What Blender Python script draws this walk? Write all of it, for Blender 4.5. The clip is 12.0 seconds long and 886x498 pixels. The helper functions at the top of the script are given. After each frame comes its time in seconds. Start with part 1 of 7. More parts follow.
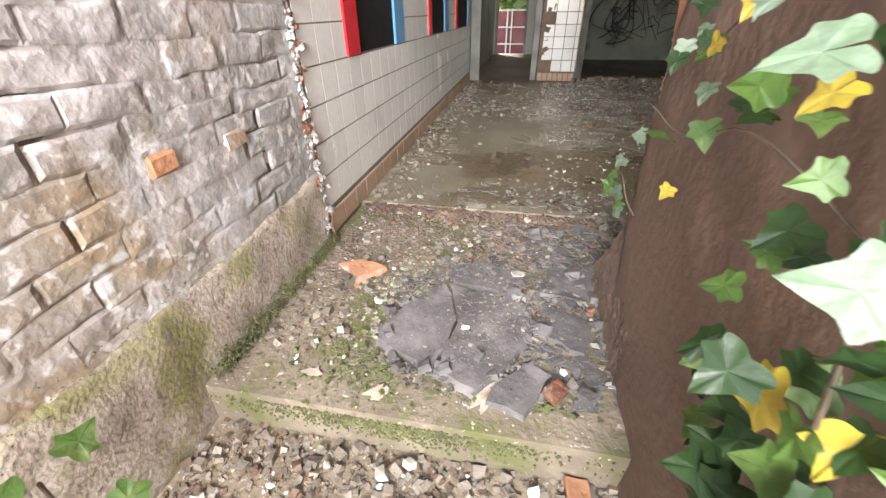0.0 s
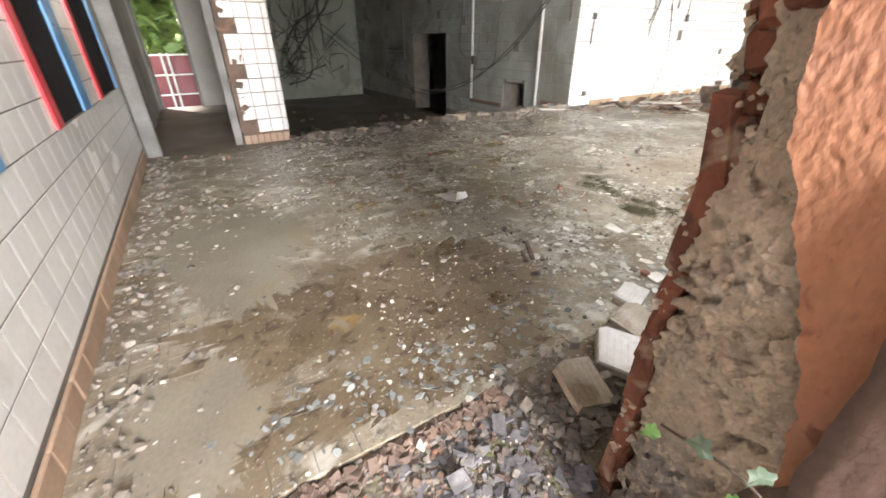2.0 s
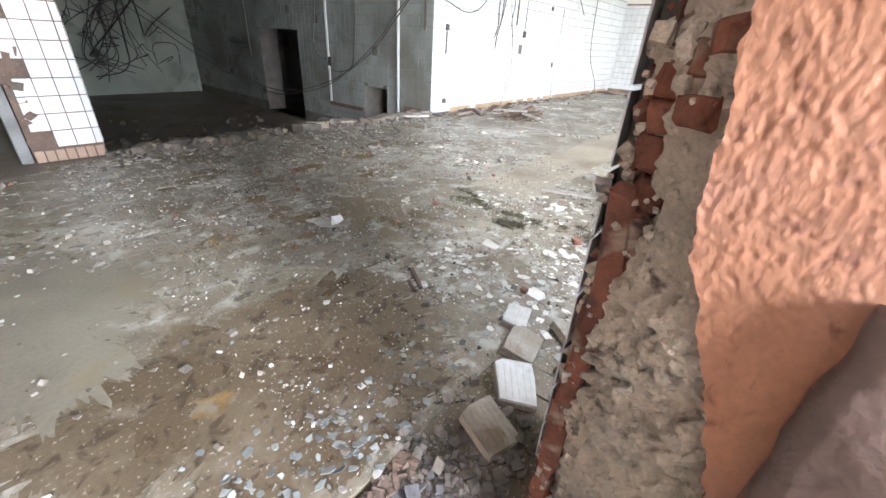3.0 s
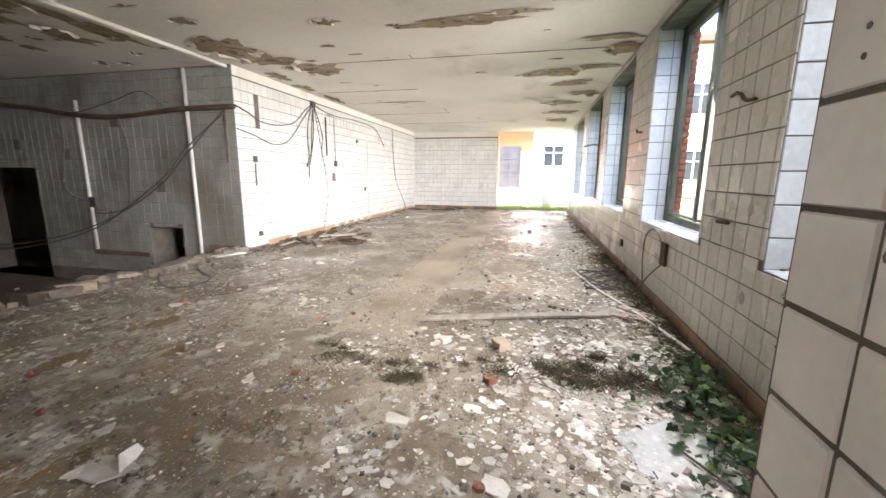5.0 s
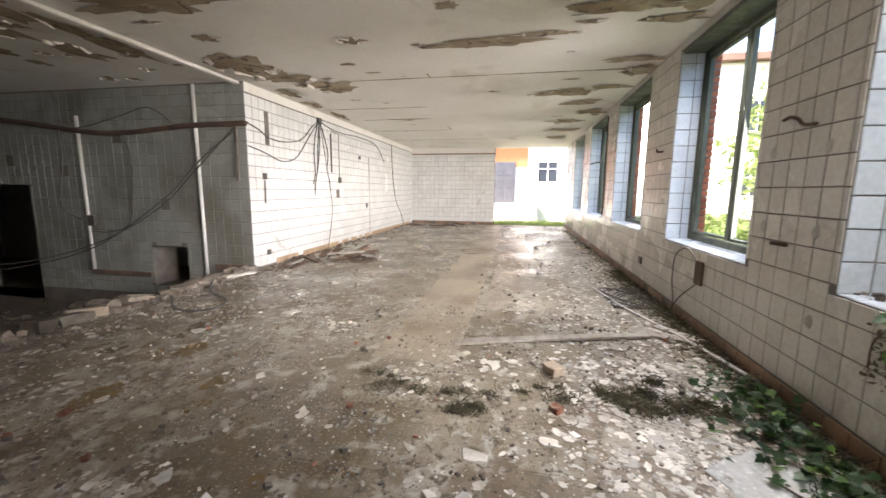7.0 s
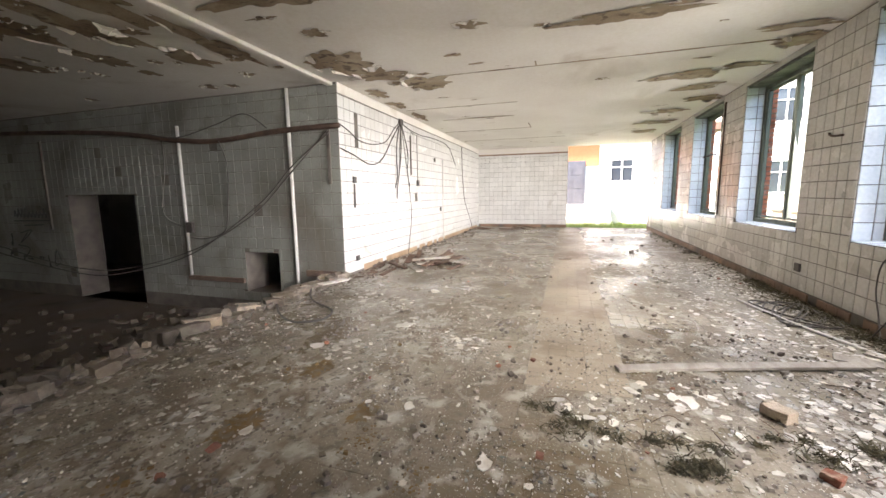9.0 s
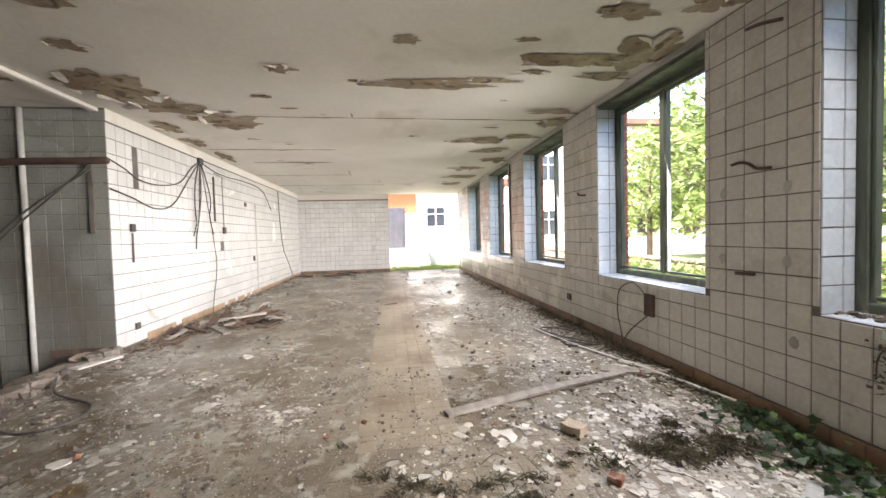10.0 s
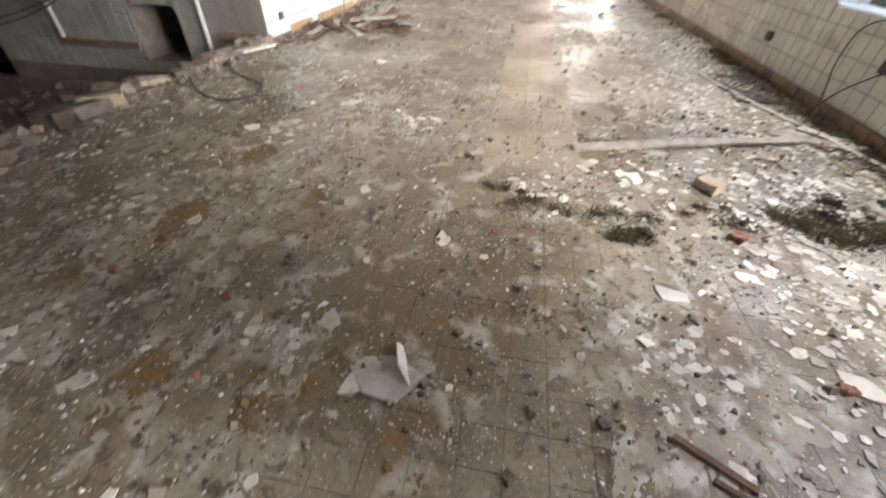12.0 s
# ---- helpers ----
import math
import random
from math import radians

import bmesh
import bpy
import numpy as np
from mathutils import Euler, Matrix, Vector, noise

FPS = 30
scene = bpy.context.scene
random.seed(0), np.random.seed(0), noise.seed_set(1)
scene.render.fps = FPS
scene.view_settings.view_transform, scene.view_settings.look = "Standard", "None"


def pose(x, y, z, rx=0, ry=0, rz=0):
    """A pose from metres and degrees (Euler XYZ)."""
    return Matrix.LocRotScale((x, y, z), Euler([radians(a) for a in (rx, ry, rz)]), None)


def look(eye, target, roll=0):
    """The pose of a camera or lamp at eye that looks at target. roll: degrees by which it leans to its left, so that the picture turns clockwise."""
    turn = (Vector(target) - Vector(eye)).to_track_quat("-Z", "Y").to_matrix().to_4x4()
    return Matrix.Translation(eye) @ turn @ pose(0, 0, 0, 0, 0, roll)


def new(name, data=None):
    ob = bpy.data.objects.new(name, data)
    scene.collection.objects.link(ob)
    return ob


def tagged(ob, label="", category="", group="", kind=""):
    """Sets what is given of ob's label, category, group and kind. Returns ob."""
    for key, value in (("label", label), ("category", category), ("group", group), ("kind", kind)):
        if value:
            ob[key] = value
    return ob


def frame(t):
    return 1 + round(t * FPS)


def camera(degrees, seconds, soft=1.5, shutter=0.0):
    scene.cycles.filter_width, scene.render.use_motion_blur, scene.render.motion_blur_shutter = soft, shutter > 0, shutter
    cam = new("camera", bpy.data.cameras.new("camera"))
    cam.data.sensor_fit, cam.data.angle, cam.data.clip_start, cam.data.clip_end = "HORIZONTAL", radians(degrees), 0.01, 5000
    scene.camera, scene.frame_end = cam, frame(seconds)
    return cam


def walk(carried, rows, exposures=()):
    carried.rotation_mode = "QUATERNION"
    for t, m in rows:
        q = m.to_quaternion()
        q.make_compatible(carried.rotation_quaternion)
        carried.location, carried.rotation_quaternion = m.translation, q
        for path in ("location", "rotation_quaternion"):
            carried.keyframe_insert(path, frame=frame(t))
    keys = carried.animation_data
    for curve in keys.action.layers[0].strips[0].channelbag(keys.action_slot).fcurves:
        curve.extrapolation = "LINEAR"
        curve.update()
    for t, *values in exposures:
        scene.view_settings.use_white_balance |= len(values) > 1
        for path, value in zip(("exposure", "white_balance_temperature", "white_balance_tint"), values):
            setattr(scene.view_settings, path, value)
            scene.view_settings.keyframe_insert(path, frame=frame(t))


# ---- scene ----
cam = camera(97.2, 12.0, 1.5, 0.2)
PATH = [
    (0, (-0.019, 0.009, 1.043), (-0.362, 1.681, -0.001), -0.8),
    (0.5, (-0.21, 0.219, 1.029), (-0.472, 1.846, -0.104), 0.7),
    (1, (-0.367, 0.628, 0.946), (-0.492, 2.259, -0.204), 1.9),
    (1.5, (-0.332, 0.994, 1.079), (0.059, 2.679, 0.075), 0.7),
    (2, (-0.324, 1.296, 1.239), (0.578, 2.814, 0.299), -0.6),
    (2.5, (-0.296, 1.407, 1.375), (0.964, 2.617, 0.403), 2.0),
    (3, (-0.24, 1.494, 1.372), (1.139, 2.599, 0.436), 3.5),
    (3.2, (-0.201, 1.548, 1.37), (1.203, 2.693, 0.521), 3.5),
    (4.8, (0.177, 2.12, 1.359), (2.054, 2.693, 0.972), 0.8),
    (5, (0.215, 2.211, 1.357), (2.132, 2.646, 0.989), 0.5),
    (5.5, (0.287, 2.311, 1.401), (2.266, 2.418, 1.137), -0.4),
    (6, (0.271, 2.372, 1.478), (2.262, 2.226, 1.352), -0.5),
    (6.5, (0.187, 2.551, 1.452), (2.175, 2.621, 1.242), 0.1),
    (7, (0.199, 2.719, 1.409), (2.142, 3.087, 1.112), 0.5),
    (7.5, (0.32, 2.978, 1.373), (2.183, 3.607, 1.011), -0.2),
    (7.7, (0.356, 3.073, 1.377), (2.189, 3.782, 1.008), -0.5),
    (9.3, (0.569, 3.684, 1.36), (2.494, 4.184, 1.153), -0.9),
    (9.5, (0.615, 3.679, 1.376), (2.59, 3.965, 1.237), -1.0),
    (10, (0.629, 3.64, 1.417), (2.61, 3.376, 1.346), -1.5),
    (10.5, (0.607, 3.682, 1.424), (2.577, 3.362, 1.3), -1.4),
    (11, (0.595, 3.693, 1.42), (2.573, 3.421, 1.307), -1.2),
    (11.4, (0.62, 3.713, 1.387), (2.558, 3.562, 0.918), -0.2),
    (11.5, (0.623, 3.717, 1.379), (2.527, 3.62, 0.776), 0.2),
    (12, (0.658, 3.746, 1.304), (2.179, 3.997, 0.03), 1.8),
]
walk(cam, [(t, look(eye, target, roll)) for t, eye, target, roll in PATH], exposures=[(0.0, 3.28, 6550, 12), (1.0, 3.42, 6500, 14), (1.5, 3.75, 6450, 14), (2.0, 3.95, 6450, 14), (2.5, 3.95, 6050, 14), (3.0, 4.02, 5700, 12), (5.0, 3.8, 6500, 18), (5.5, 3.65, 6550, 18), (6.5, 3.45, 6550, 18), (7.0, 3.5, 6550, 18), (7.5, 3.65, 6550, 18), (9.5, 3.72, 6550, 18), (10.0, 3.5, 6550, 18), (10.7, 3.3, 6550, 18), (11.0, 3.3, 6550, 18), (11.5, 3.45, 6550, 18), (12.0, 3.8, 6550, 18)])

# ---- sky and sun ----
SUN_EL, SUN_AZ = 50.0, 335.0  # degrees; azimuth clockwise from +y
world = bpy.data.worlds.new("sky")
scene.world = world
world.use_nodes = True
wn = world.node_tree
sky = wn.nodes.new("ShaderNodeTexSky")
sky.sky_type = "NISHITA"
sky.sun_disc = False
sky.sun_elevation, sky.sun_rotation = radians(SUN_EL), radians(SUN_AZ)
sky.dust_density, sky.air_density = 2.5, 1.0
wn.nodes["Background"].inputs["Strength"].default_value = 0.115
wn.links.new(sky.outputs[0], wn.nodes["Background"].inputs["Color"])
sun = new("sun", bpy.data.lights.new("sun", "SUN"))
sun.data.energy, sun.data.angle, sun.data.color = 3.2, radians(10.0), (1.0, 0.95, 0.86)
sd = Vector((math.sin(radians(SUN_AZ)) * math.cos(radians(SUN_EL)), math.cos(radians(SUN_AZ)) * math.cos(radians(SUN_EL)), math.sin(radians(SUN_EL))))
sun.matrix_world = look(sd * 40, (0, 0, 0))


# fill lamps added in the passage and window openings to boost the sky light
def opening_light(name, at, to, w, h, watts, spread):
    lamp = new(name, bpy.data.lights.new(name, "AREA"))
    lamp.data.shape, lamp.data.size, lamp.data.size_y = "RECTANGLE", w, h
    lamp.data.energy, lamp.data.spread, lamp.data.color = watts, radians(spread), (1.0, 0.99, 0.97)
    lamp.matrix_world = look(at, to)
    return lamp


opening_light("fill_entrance", (-0.2, -2.2, 2.1), (-0.1, 4.0, 0.8), 1.2, 1.8, 27, 110)
opening_light("fill_passage", (0.0, -1.0, 0.9), (-0.9, 0.9, 0.1), 1.0, 1.2, 0.9, 150)
for wx, a, b in ((4.66, 8.0, 2.9), (7.55, 6.2, 2.4), (10.42, 4.8, 1.9), (13.35, 3.8, 1.6), (1.9, 7.0, 3.0)):
    opening_light("daylight_window", (wx - 0.35, 0.72, 1.9), (wx + 0.95, 2.7, 1.4), 0.9, 1.9, a * 0.9, 80 if wx > 3 else 60)
    opening_light("fill_window_head", (wx, 0.72, 2.93), (wx, 1.6, 0.1), 1.2, 0.22, b * 0.8, 100)


# ---- materials ----
def surf(name, c1, c2, scale=3.0, rough=0.8, bump=0.3, fine=60.0, stain=None, stain_scale=1.2, stain_at=(0.55, 0.68), specks=None, speck_scale=40.0,
         speck_at=0.62, vary=0.0, metal=0.0, spec=0.5, stretch=(1, 1, 1), rough_var=0.15, bump_dist=0.01, mottle=None, mottle_scale=7.0, mottle_at=(0.5, 0.62), grit=None, grit_scale=16.0, grit_at=(0.55, 0.64)):
    """A surface of two tones in large patches, fine grain, optional stains and specks, all in metres of the world."""
    m = bpy.data.materials.new(name)
    m.use_nodes = True
    nt = m.node_tree
    n, lk = nt.nodes, nt.links.new
    b = n["Principled BSDF"]
    geo = n.new("ShaderNodeNewGeometry")
    mp = n.new("ShaderNodeMapping")
    mp.inputs["Scale"].default_value = stretch
    lk(geo.outputs["Position"], mp.inputs["Vector"])

    def noise_tex(s, detail=5.0, distort=0.0):
        t = n.new("ShaderNodeTexNoise")
        t.inputs["Scale"].default_value, t.inputs["Detail"].default_value, t.inputs["Distortion"].default_value = s, detail, distort
        lk(mp.outputs[0], t.inputs["Vector"])
        return t.outputs["Fac"]

    def ramp(src, a, z):
        r = n.new("ShaderNodeMapRange")
        r.inputs["From Min"].default_value, r.inputs["From Max"].default_value = a, z
        lk(src, r.inputs["Value"])
        return r.outputs[0]

    def mix(fac, a, c, mode="MIX"):
        x = n.new("ShaderNodeMix")
        x.data_type, x.blend_type = "RGBA", mode
        for socket, v in ((x.inputs[0], fac), (x.inputs[6], a), (x.inputs[7], c)):
            if isinstance(v, (int, float)):
                socket.default_value = v
            elif isinstance(v, tuple):
                socket.default_value = (*v, 1)
            else:
                lk(v, socket)
        return x.outputs[2]

    big = noise_tex(scale, 6.0, 0.3)
    small = noise_tex(fine, 4.0)
    col = mix(ramp(big, 0.35, 0.65), c1, c2)
    col = mix(0.35, col, mix(small, (0.25, 0.25, 0.25), (1.0, 1.0, 1.0)), "OVERLAY")
    if vary:
        oi = n.new("ShaderNodeObjectInfo")
        add = n.new("ShaderNodeMath")
        lk(oi.outputs["Random"], add.inputs[0])
        lk(geo.outputs["Random Per Island"], add.inputs[1])
        fr = n.new("ShaderNodeMath")
        fr.operation = "FRACT"
        lk(add.outputs[0], fr.inputs[0])
        v = n.new("ShaderNodeMapRange")
        v.inputs["To Min"].default_value, v.inputs["To Max"].default_value = 1 - vary, 1 + vary * 0.4
        lk(fr.outputs[0], v.inputs["Value"])
        col = mix(1.0, col, v.outputs[0], "MULTIPLY")
    rough_out = None
    if stain:
        st = ramp(noise_tex(stain_scale, 8.0, 0.8), *stain_at)
        col = mix(st, col, stain)
        rough_out = st
    if mottle:
        col = mix(ramp(noise_tex(mottle_scale, 9.0, 0.3), *mottle_at), col, mottle)
    if grit:
        col = mix(ramp(noise_tex(grit_scale, 7.0, 0.6), *grit_at), col, grit)
    if specks:
        sp = ramp(noise_tex(speck_scale, 2.0), speck_at, speck_at + 0.05)
        col = mix(sp, col, specks)
    lk(col, b.inputs["Base Color"])
    rr = n.new("ShaderNodeMapRange")
    rr.inputs["From Min"].default_value, rr.inputs["From Max"].default_value = 0.3, 0.7
    rr.inputs["To Min"].default_value, rr.inputs["To Max"].default_value = max(0.03, rough - rough_var), min(1.0, rough + rough_var)
    lk(big, rr.inputs["Value"])
    lk(rr.outputs[0], b.inputs["Roughness"])
    b.inputs["Metallic"].default_value = metal
    b.inputs["Specular IOR Level"].default_value = spec
    if bump:
        bp = n.new("ShaderNodeBump")
        bp.inputs["Strength"].default_value, bp.inputs["Distance"].default_value = bump, bump_dist
        lk(small, bp.inputs["Height"])
        lk(bp.outputs[0], b.inputs["Normal"])
    return m


M_TILE = surf("glazed_white_tile", (0.75, 0.745, 0.715), (0.67, 0.66, 0.625), 1.3, 0.2, 0.05, 30, stain=(0.36, 0.32, 0.26), stain_at=(0.66, 0.86), stain_scale=2.2, vary=0.07, rough_var=0.1)
# dusty white tile, its colour also lowered because the window wall is backlit
M_TILE_SOUTH = surf("dusty_dimmed_tile", (0.60, 0.58, 0.53), (0.52, 0.50, 0.45), 1.3, 0.25, 0.05, 30, stain=(0.30, 0.25, 0.19), stain_at=(0.62, 0.84), stain_scale=2.2, vary=0.08, rough_var=0.1)
# white reveal tiles, toned down, with the sky's blue put into their colour
M_TILE_SKYTINT = surf("sky_tinted_white_tile", (0.55, 0.61, 0.64), (0.49, 0.55, 0.58), 2.0, 0.25, 0.05, 30, stain=(0.33, 0.32, 0.27), stain_at=(0.66, 0.88), vary=0.08)
# grimy white tile with the back room's shade put into its colour
M_TILE_BACK = surf("grimy_shaded_tile", (0.28, 0.285, 0.25), (0.19, 0.195, 0.17), 0.9, 0.35, 0.06, 30, stain=(0.13, 0.11, 0.08), stain_at=(0.54, 0.78), stain_scale=0.9, vary=0.12)
M_GROUT = surf("dark_grout", (0.10, 0.088, 0.075), (0.17, 0.15, 0.125), 4.0, 0.9, 0.3, 120)
M_SKIRT = surf("brown_skirting_tile", (0.30, 0.185, 0.12), (0.21, 0.13, 0.085), 2.0, 0.5, 0.15, 50, stain=(0.12, 0.09, 0.065), stain_at=(0.48, 0.70), vary=0.12)
M_SKIRT_PALE = surf("tan_skirting_tile", (0.44, 0.31, 0.19), (0.35, 0.235, 0.14), 2.0, 0.5, 0.15, 50, stain=(0.20, 0.15, 0.10), stain_at=(0.52, 0.75), vary=0.12)
M_SKIRT_WEST = surf("terracotta_skirting_tile", (0.37, 0.255, 0.175), (0.30, 0.205, 0.14), 2.0, 0.55, 0.15, 50, stain=(0.19, 0.145, 0.11), stain_at=(0.55, 0.78), vary=0.08)
M_FLOOR = surf("dirty_floor_tile", (0.275, 0.24, 0.178), (0.155, 0.125, 0.085), 1.1, 0.34, 0.4, 45, stain=(0.15, 0.115, 0.07), stain_scale=0.8, stain_at=(0.50, 0.62), specks=(0.46, 0.44, 0.38), speck_scale=75, speck_at=0.64, vary=0.10, rough_var=0.22, mottle=(0.40, 0.375, 0.31), mottle_scale=5.5, mottle_at=(0.53, 0.66), grit=(0.14, 0.118, 0.083), grit_scale=13.0, grit_at=(0.55, 0.63))
M_FLOOR_CLEAN = surf("pale_floor_tile", (0.31, 0.26, 0.185), (0.245, 0.20, 0.14), 0.9, 0.42, 0.2, 40, stain=(0.17, 0.13, 0.085), stain_scale=0.9, stain_at=(0.52, 0.72), vary=0.13, rough_var=0.15, mottle=(0.36, 0.32, 0.25), mottle_scale=6, mottle_at=(0.55, 0.7))
M_DIRT = surf("floor_bed_dirt", (0.20, 0.165, 0.115), (0.14, 0.11, 0.075), 2.0, 0.95, 0.6, 70, specks=(0.4, 0.38, 0.33), speck_scale=60)
M_DARKFLOOR = surf("dark_speckled_floor", (0.115, 0.092, 0.072), (0.16, 0.128, 0.098), 1.0, 0.5, 0.4, 50, stain=(0.075, 0.058, 0.044), stain_scale=0.9, specks=(0.30, 0.27, 0.22), speck_scale=45, speck_at=0.68)
M_CEIL = surf("whitewashed_ceiling", (0.80, 0.77, 0.70), (0.73, 0.69, 0.62), 0.7, 0.85, 0.15, 25, stain=(0.50, 0.44, 0.35), stain_scale=0.8, stain_at=(0.6, 0.85))
M_PEEL = surf("bare_ceiling_plaster", (0.36, 0.29, 0.20), (0.21, 0.155, 0.10), 1.6, 0.95, 0.5, 40, stain=(0.43, 0.38, 0.26), stain_scale=3, stain_at=(0.55, 0.7), grit=(0.14, 0.10, 0.07), grit_scale=7)
M_FLAKE = surf("peeled_paint_flake", (0.74, 0.70, 0.62), (0.60, 0.55, 0.46), 5.0, 0.85, 0.2, 60)
M_PLASTER = surf("grey_plaster", (0.42, 0.41, 0.37), (0.32, 0.31, 0.28), 1.2, 0.9, 0.4, 35, stain=(0.18, 0.17, 0.14), stain_at=(0.55, 0.75))
M_GREENPL = surf("greenish_old_plaster", (0.48, 0.515, 0.43), (0.35, 0.38, 0.32), 0.8, 0.8, 0.3, 35, stain=(0.17, 0.18, 0.14), stain_at=(0.52, 0.75))
M_WASHBRICK = surf("whitewashed_brick", (0.36, 0.352, 0.352), (0.22, 0.208, 0.196), 1.7, 0.92, 0.45, 60, stain=(0.27, 0.215, 0.15), stain_scale=1.5, stain_at=(0.50, 0.62), specks=(0.47, 0.475, 0.485), speck_scale=9, speck_at=0.60, vary=0.06, bump_dist=0.006, mottle=(0.20, 0.185, 0.165), mottle_scale=6, mottle_at=(0.55, 0.68), grit=(0.48, 0.46, 0.45), grit_scale=22)
M_JOINT = surf("old_dark_bed_joint", (0.17, 0.15, 0.13), (0.11, 0.095, 0.08), 4.0, 0.95, 0.8, 60)
M_MORTAR = surf("crumbling_mortar", (0.50, 0.41, 0.30), (0.38, 0.315, 0.235), 3.0, 0.95, 0.9, 90, stain=(0.27, 0.245, 0.215), stain_scale=2.2, stain_at=(0.48, 0.62), specks=(0.55, 0.46, 0.35), speck_scale=45, speck_at=0.66, bump_dist=0.012, mottle=(0.10, 0.07, 0.05), mottle_scale=12, mottle_at=(0.62, 0.72), grit=(0.50, 0.41, 0.30), grit_scale=26)
M_JAMBBRICK = surf("dusty_broken_brick", (0.24, 0.085, 0.045), (0.14, 0.055, 0.034), 7.0, 0.95, 0.9, 60, stain=(0.32, 0.235, 0.165), stain_scale=8, stain_at=(0.52, 0.66), vary=0.35, mottle=(0.08, 0.042, 0.03), mottle_scale=14, mottle_at=(0.55, 0.67))
M_MUD = surf("muddy_render_foot", (0.155, 0.105, 0.075), (0.10, 0.07, 0.055), 3.0, 0.9, 0.8, 40, stain=(0.22, 0.14, 0.095), stain_scale=4, stain_at=(0.55, 0.72), specks=(0.32, 0.26, 0.20), speck_scale=60, speck_at=0.67)
M_MOSS = surf("dry_moss_and_roots", (0.098, 0.086, 0.042), (0.055, 0.048, 0.026), 9.0, 0.95, 0.4, 80, vary=0.5)
M_MOSSGREEN = surf("yellow_green_moss", (0.125, 0.13, 0.05), (0.08, 0.085, 0.035), 9.0, 0.95, 0.4, 80, vary=0.4)
M_BRICK = surf("red_brick", (0.40, 0.135, 0.065), (0.29, 0.095, 0.05), 6.0, 0.9, 0.7, 50, stain=(0.4, 0.33, 0.26), stain_scale=7, stain_at=(0.58, 0.72), vary=0.25)
M_OBRICK = surf("orange_brick", (0.45, 0.23, 0.125), (0.35, 0.17, 0.095), 6.0, 0.9, 0.5, 50, stain=(0.5, 0.45, 0.4), stain_scale=8, stain_at=(0.55, 0.7), vary=0.15)
M_TANBRICK = surf("tan_brick", (0.36, 0.26, 0.17), (0.28, 0.20, 0.135), 6.0, 0.92, 0.5, 50, stain=(0.42, 0.38, 0.34), stain_scale=9, stain_at=(0.5, 0.66))
M_ORANGE = surf("orange_render", (0.37, 0.172, 0.092), (0.30, 0.137, 0.072), 2.5, 0.95, 0.5, 70, stain=(0.35, 0.175, 0.115), stain_scale=3, stain_at=(0.55, 0.8), bump_dist=0.006, stretch=(1, 1, 0.6), grit=(0.20, 0.085, 0.05), grit_scale=30, grit_at=(0.6, 0.7))
M_BROWN = surf("brown_painted_dado", (0.112, 0.071, 0.054), (0.15, 0.096, 0.073), 2.0, 0.55, 0.4, 30, stain=(0.20, 0.125, 0.08), stain_scale=2.5, stain_at=(0.6, 0.75), bump_dist=0.015)
M_PLINTH = surf("pinkish_concrete_plinth", (0.40, 0.345, 0.30), (0.29, 0.25, 0.21), 3.0, 0.92, 0.65, 60, stain=(0.20, 0.19, 0.085), stain_scale=2.6, stain_at=(0.50, 0.64), mottle=(0.15, 0.15, 0.06), mottle_scale=7, mottle_at=(0.58, 0.7), grit=(0.22, 0.19, 0.15), grit_scale=30)
M_CONC = surf("mossy_concrete", (0.215, 0.18, 0.132), (0.145, 0.12, 0.088), 3.0, 0.92, 0.9, 45, stain=(0.115, 0.12, 0.045), stain_scale=3.0, stain_at=(0.47, 0.6), specks=(0.45, 0.40, 0.34), speck_scale=50, speck_at=0.66, mottle=(0.165, 0.135, 0.10), mottle_scale=12)
M_SLATE = surf("dark_slate_slab", (0.13, 0.122, 0.122), (0.075, 0.07, 0.07), 4.0, 0.7, 0.5, 40, specks=(0.27, 0.25, 0.23), speck_scale=130, speck_at=0.66, mottle=(0.25, 0.235, 0.23), mottle_scale=6, mottle_at=(0.5, 0.7))
M_RUBBLE = surf("grey_rubble", (0.27, 0.235, 0.195), (0.155, 0.13, 0.105), 9.0, 0.92, 0.6, 70, vary=0.5)
M_RUBBLE_DARK = surf("dark_rubble", (0.185, 0.155, 0.12), (0.115, 0.094, 0.07), 9.0, 0.92, 0.6, 70, vary=0.5)
M_WHITEBIT = surf("white_plaster_bit", (0.70, 0.67, 0.60), (0.48, 0.44, 0.37), 8.0, 0.7, 0.3, 60, vary=0.45)
M_REDBIT = surf("brick_crumb", (0.30, 0.14, 0.09), (0.22, 0.095, 0.065), 8.0, 0.92, 0.6, 60, vary=0.4)
M_GLASSBIT = surf("broken_glass_shard", (0.29, 0.30, 0.275), (0.20, 0.21, 0.195), 8.0, 0.15, 0.0, 60, vary=0.5, spec=0.6)
M_FRAME = surf("grey_green_window_paint", (0.10, 0.115, 0.08), (0.06, 0.07, 0.05), 4.0, 0.6, 0.3, 60, stain=(0.16, 0.17, 0.13), stain_scale=7, stain_at=(0.56, 0.7), stretch=(1, 1, 0.2))
M_WOOD = surf("weathered_board", (0.42, 0.385, 0.33), (0.30, 0.265, 0.22), 4.0, 0.85, 0.5, 90, stretch=(1, 3, 1), vary=0.2)
M_OLDWOOD = surf("rotten_timber", (0.17, 0.105, 0.07), (0.095, 0.06, 0.042), 5.0, 0.9, 0.6, 70, vary=0.4)
M_CABLE = surf("black_cable_sheath", (0.05, 0.045, 0.04), (0.09, 0.08, 0.07), 6.0, 0.6, 0.1, 60)
M_RUST = surf("rusty_pipe", (0.12, 0.075, 0.05), (0.075, 0.05, 0.04), 6.0, 0.75, 0.4, 70, metal=0.2)
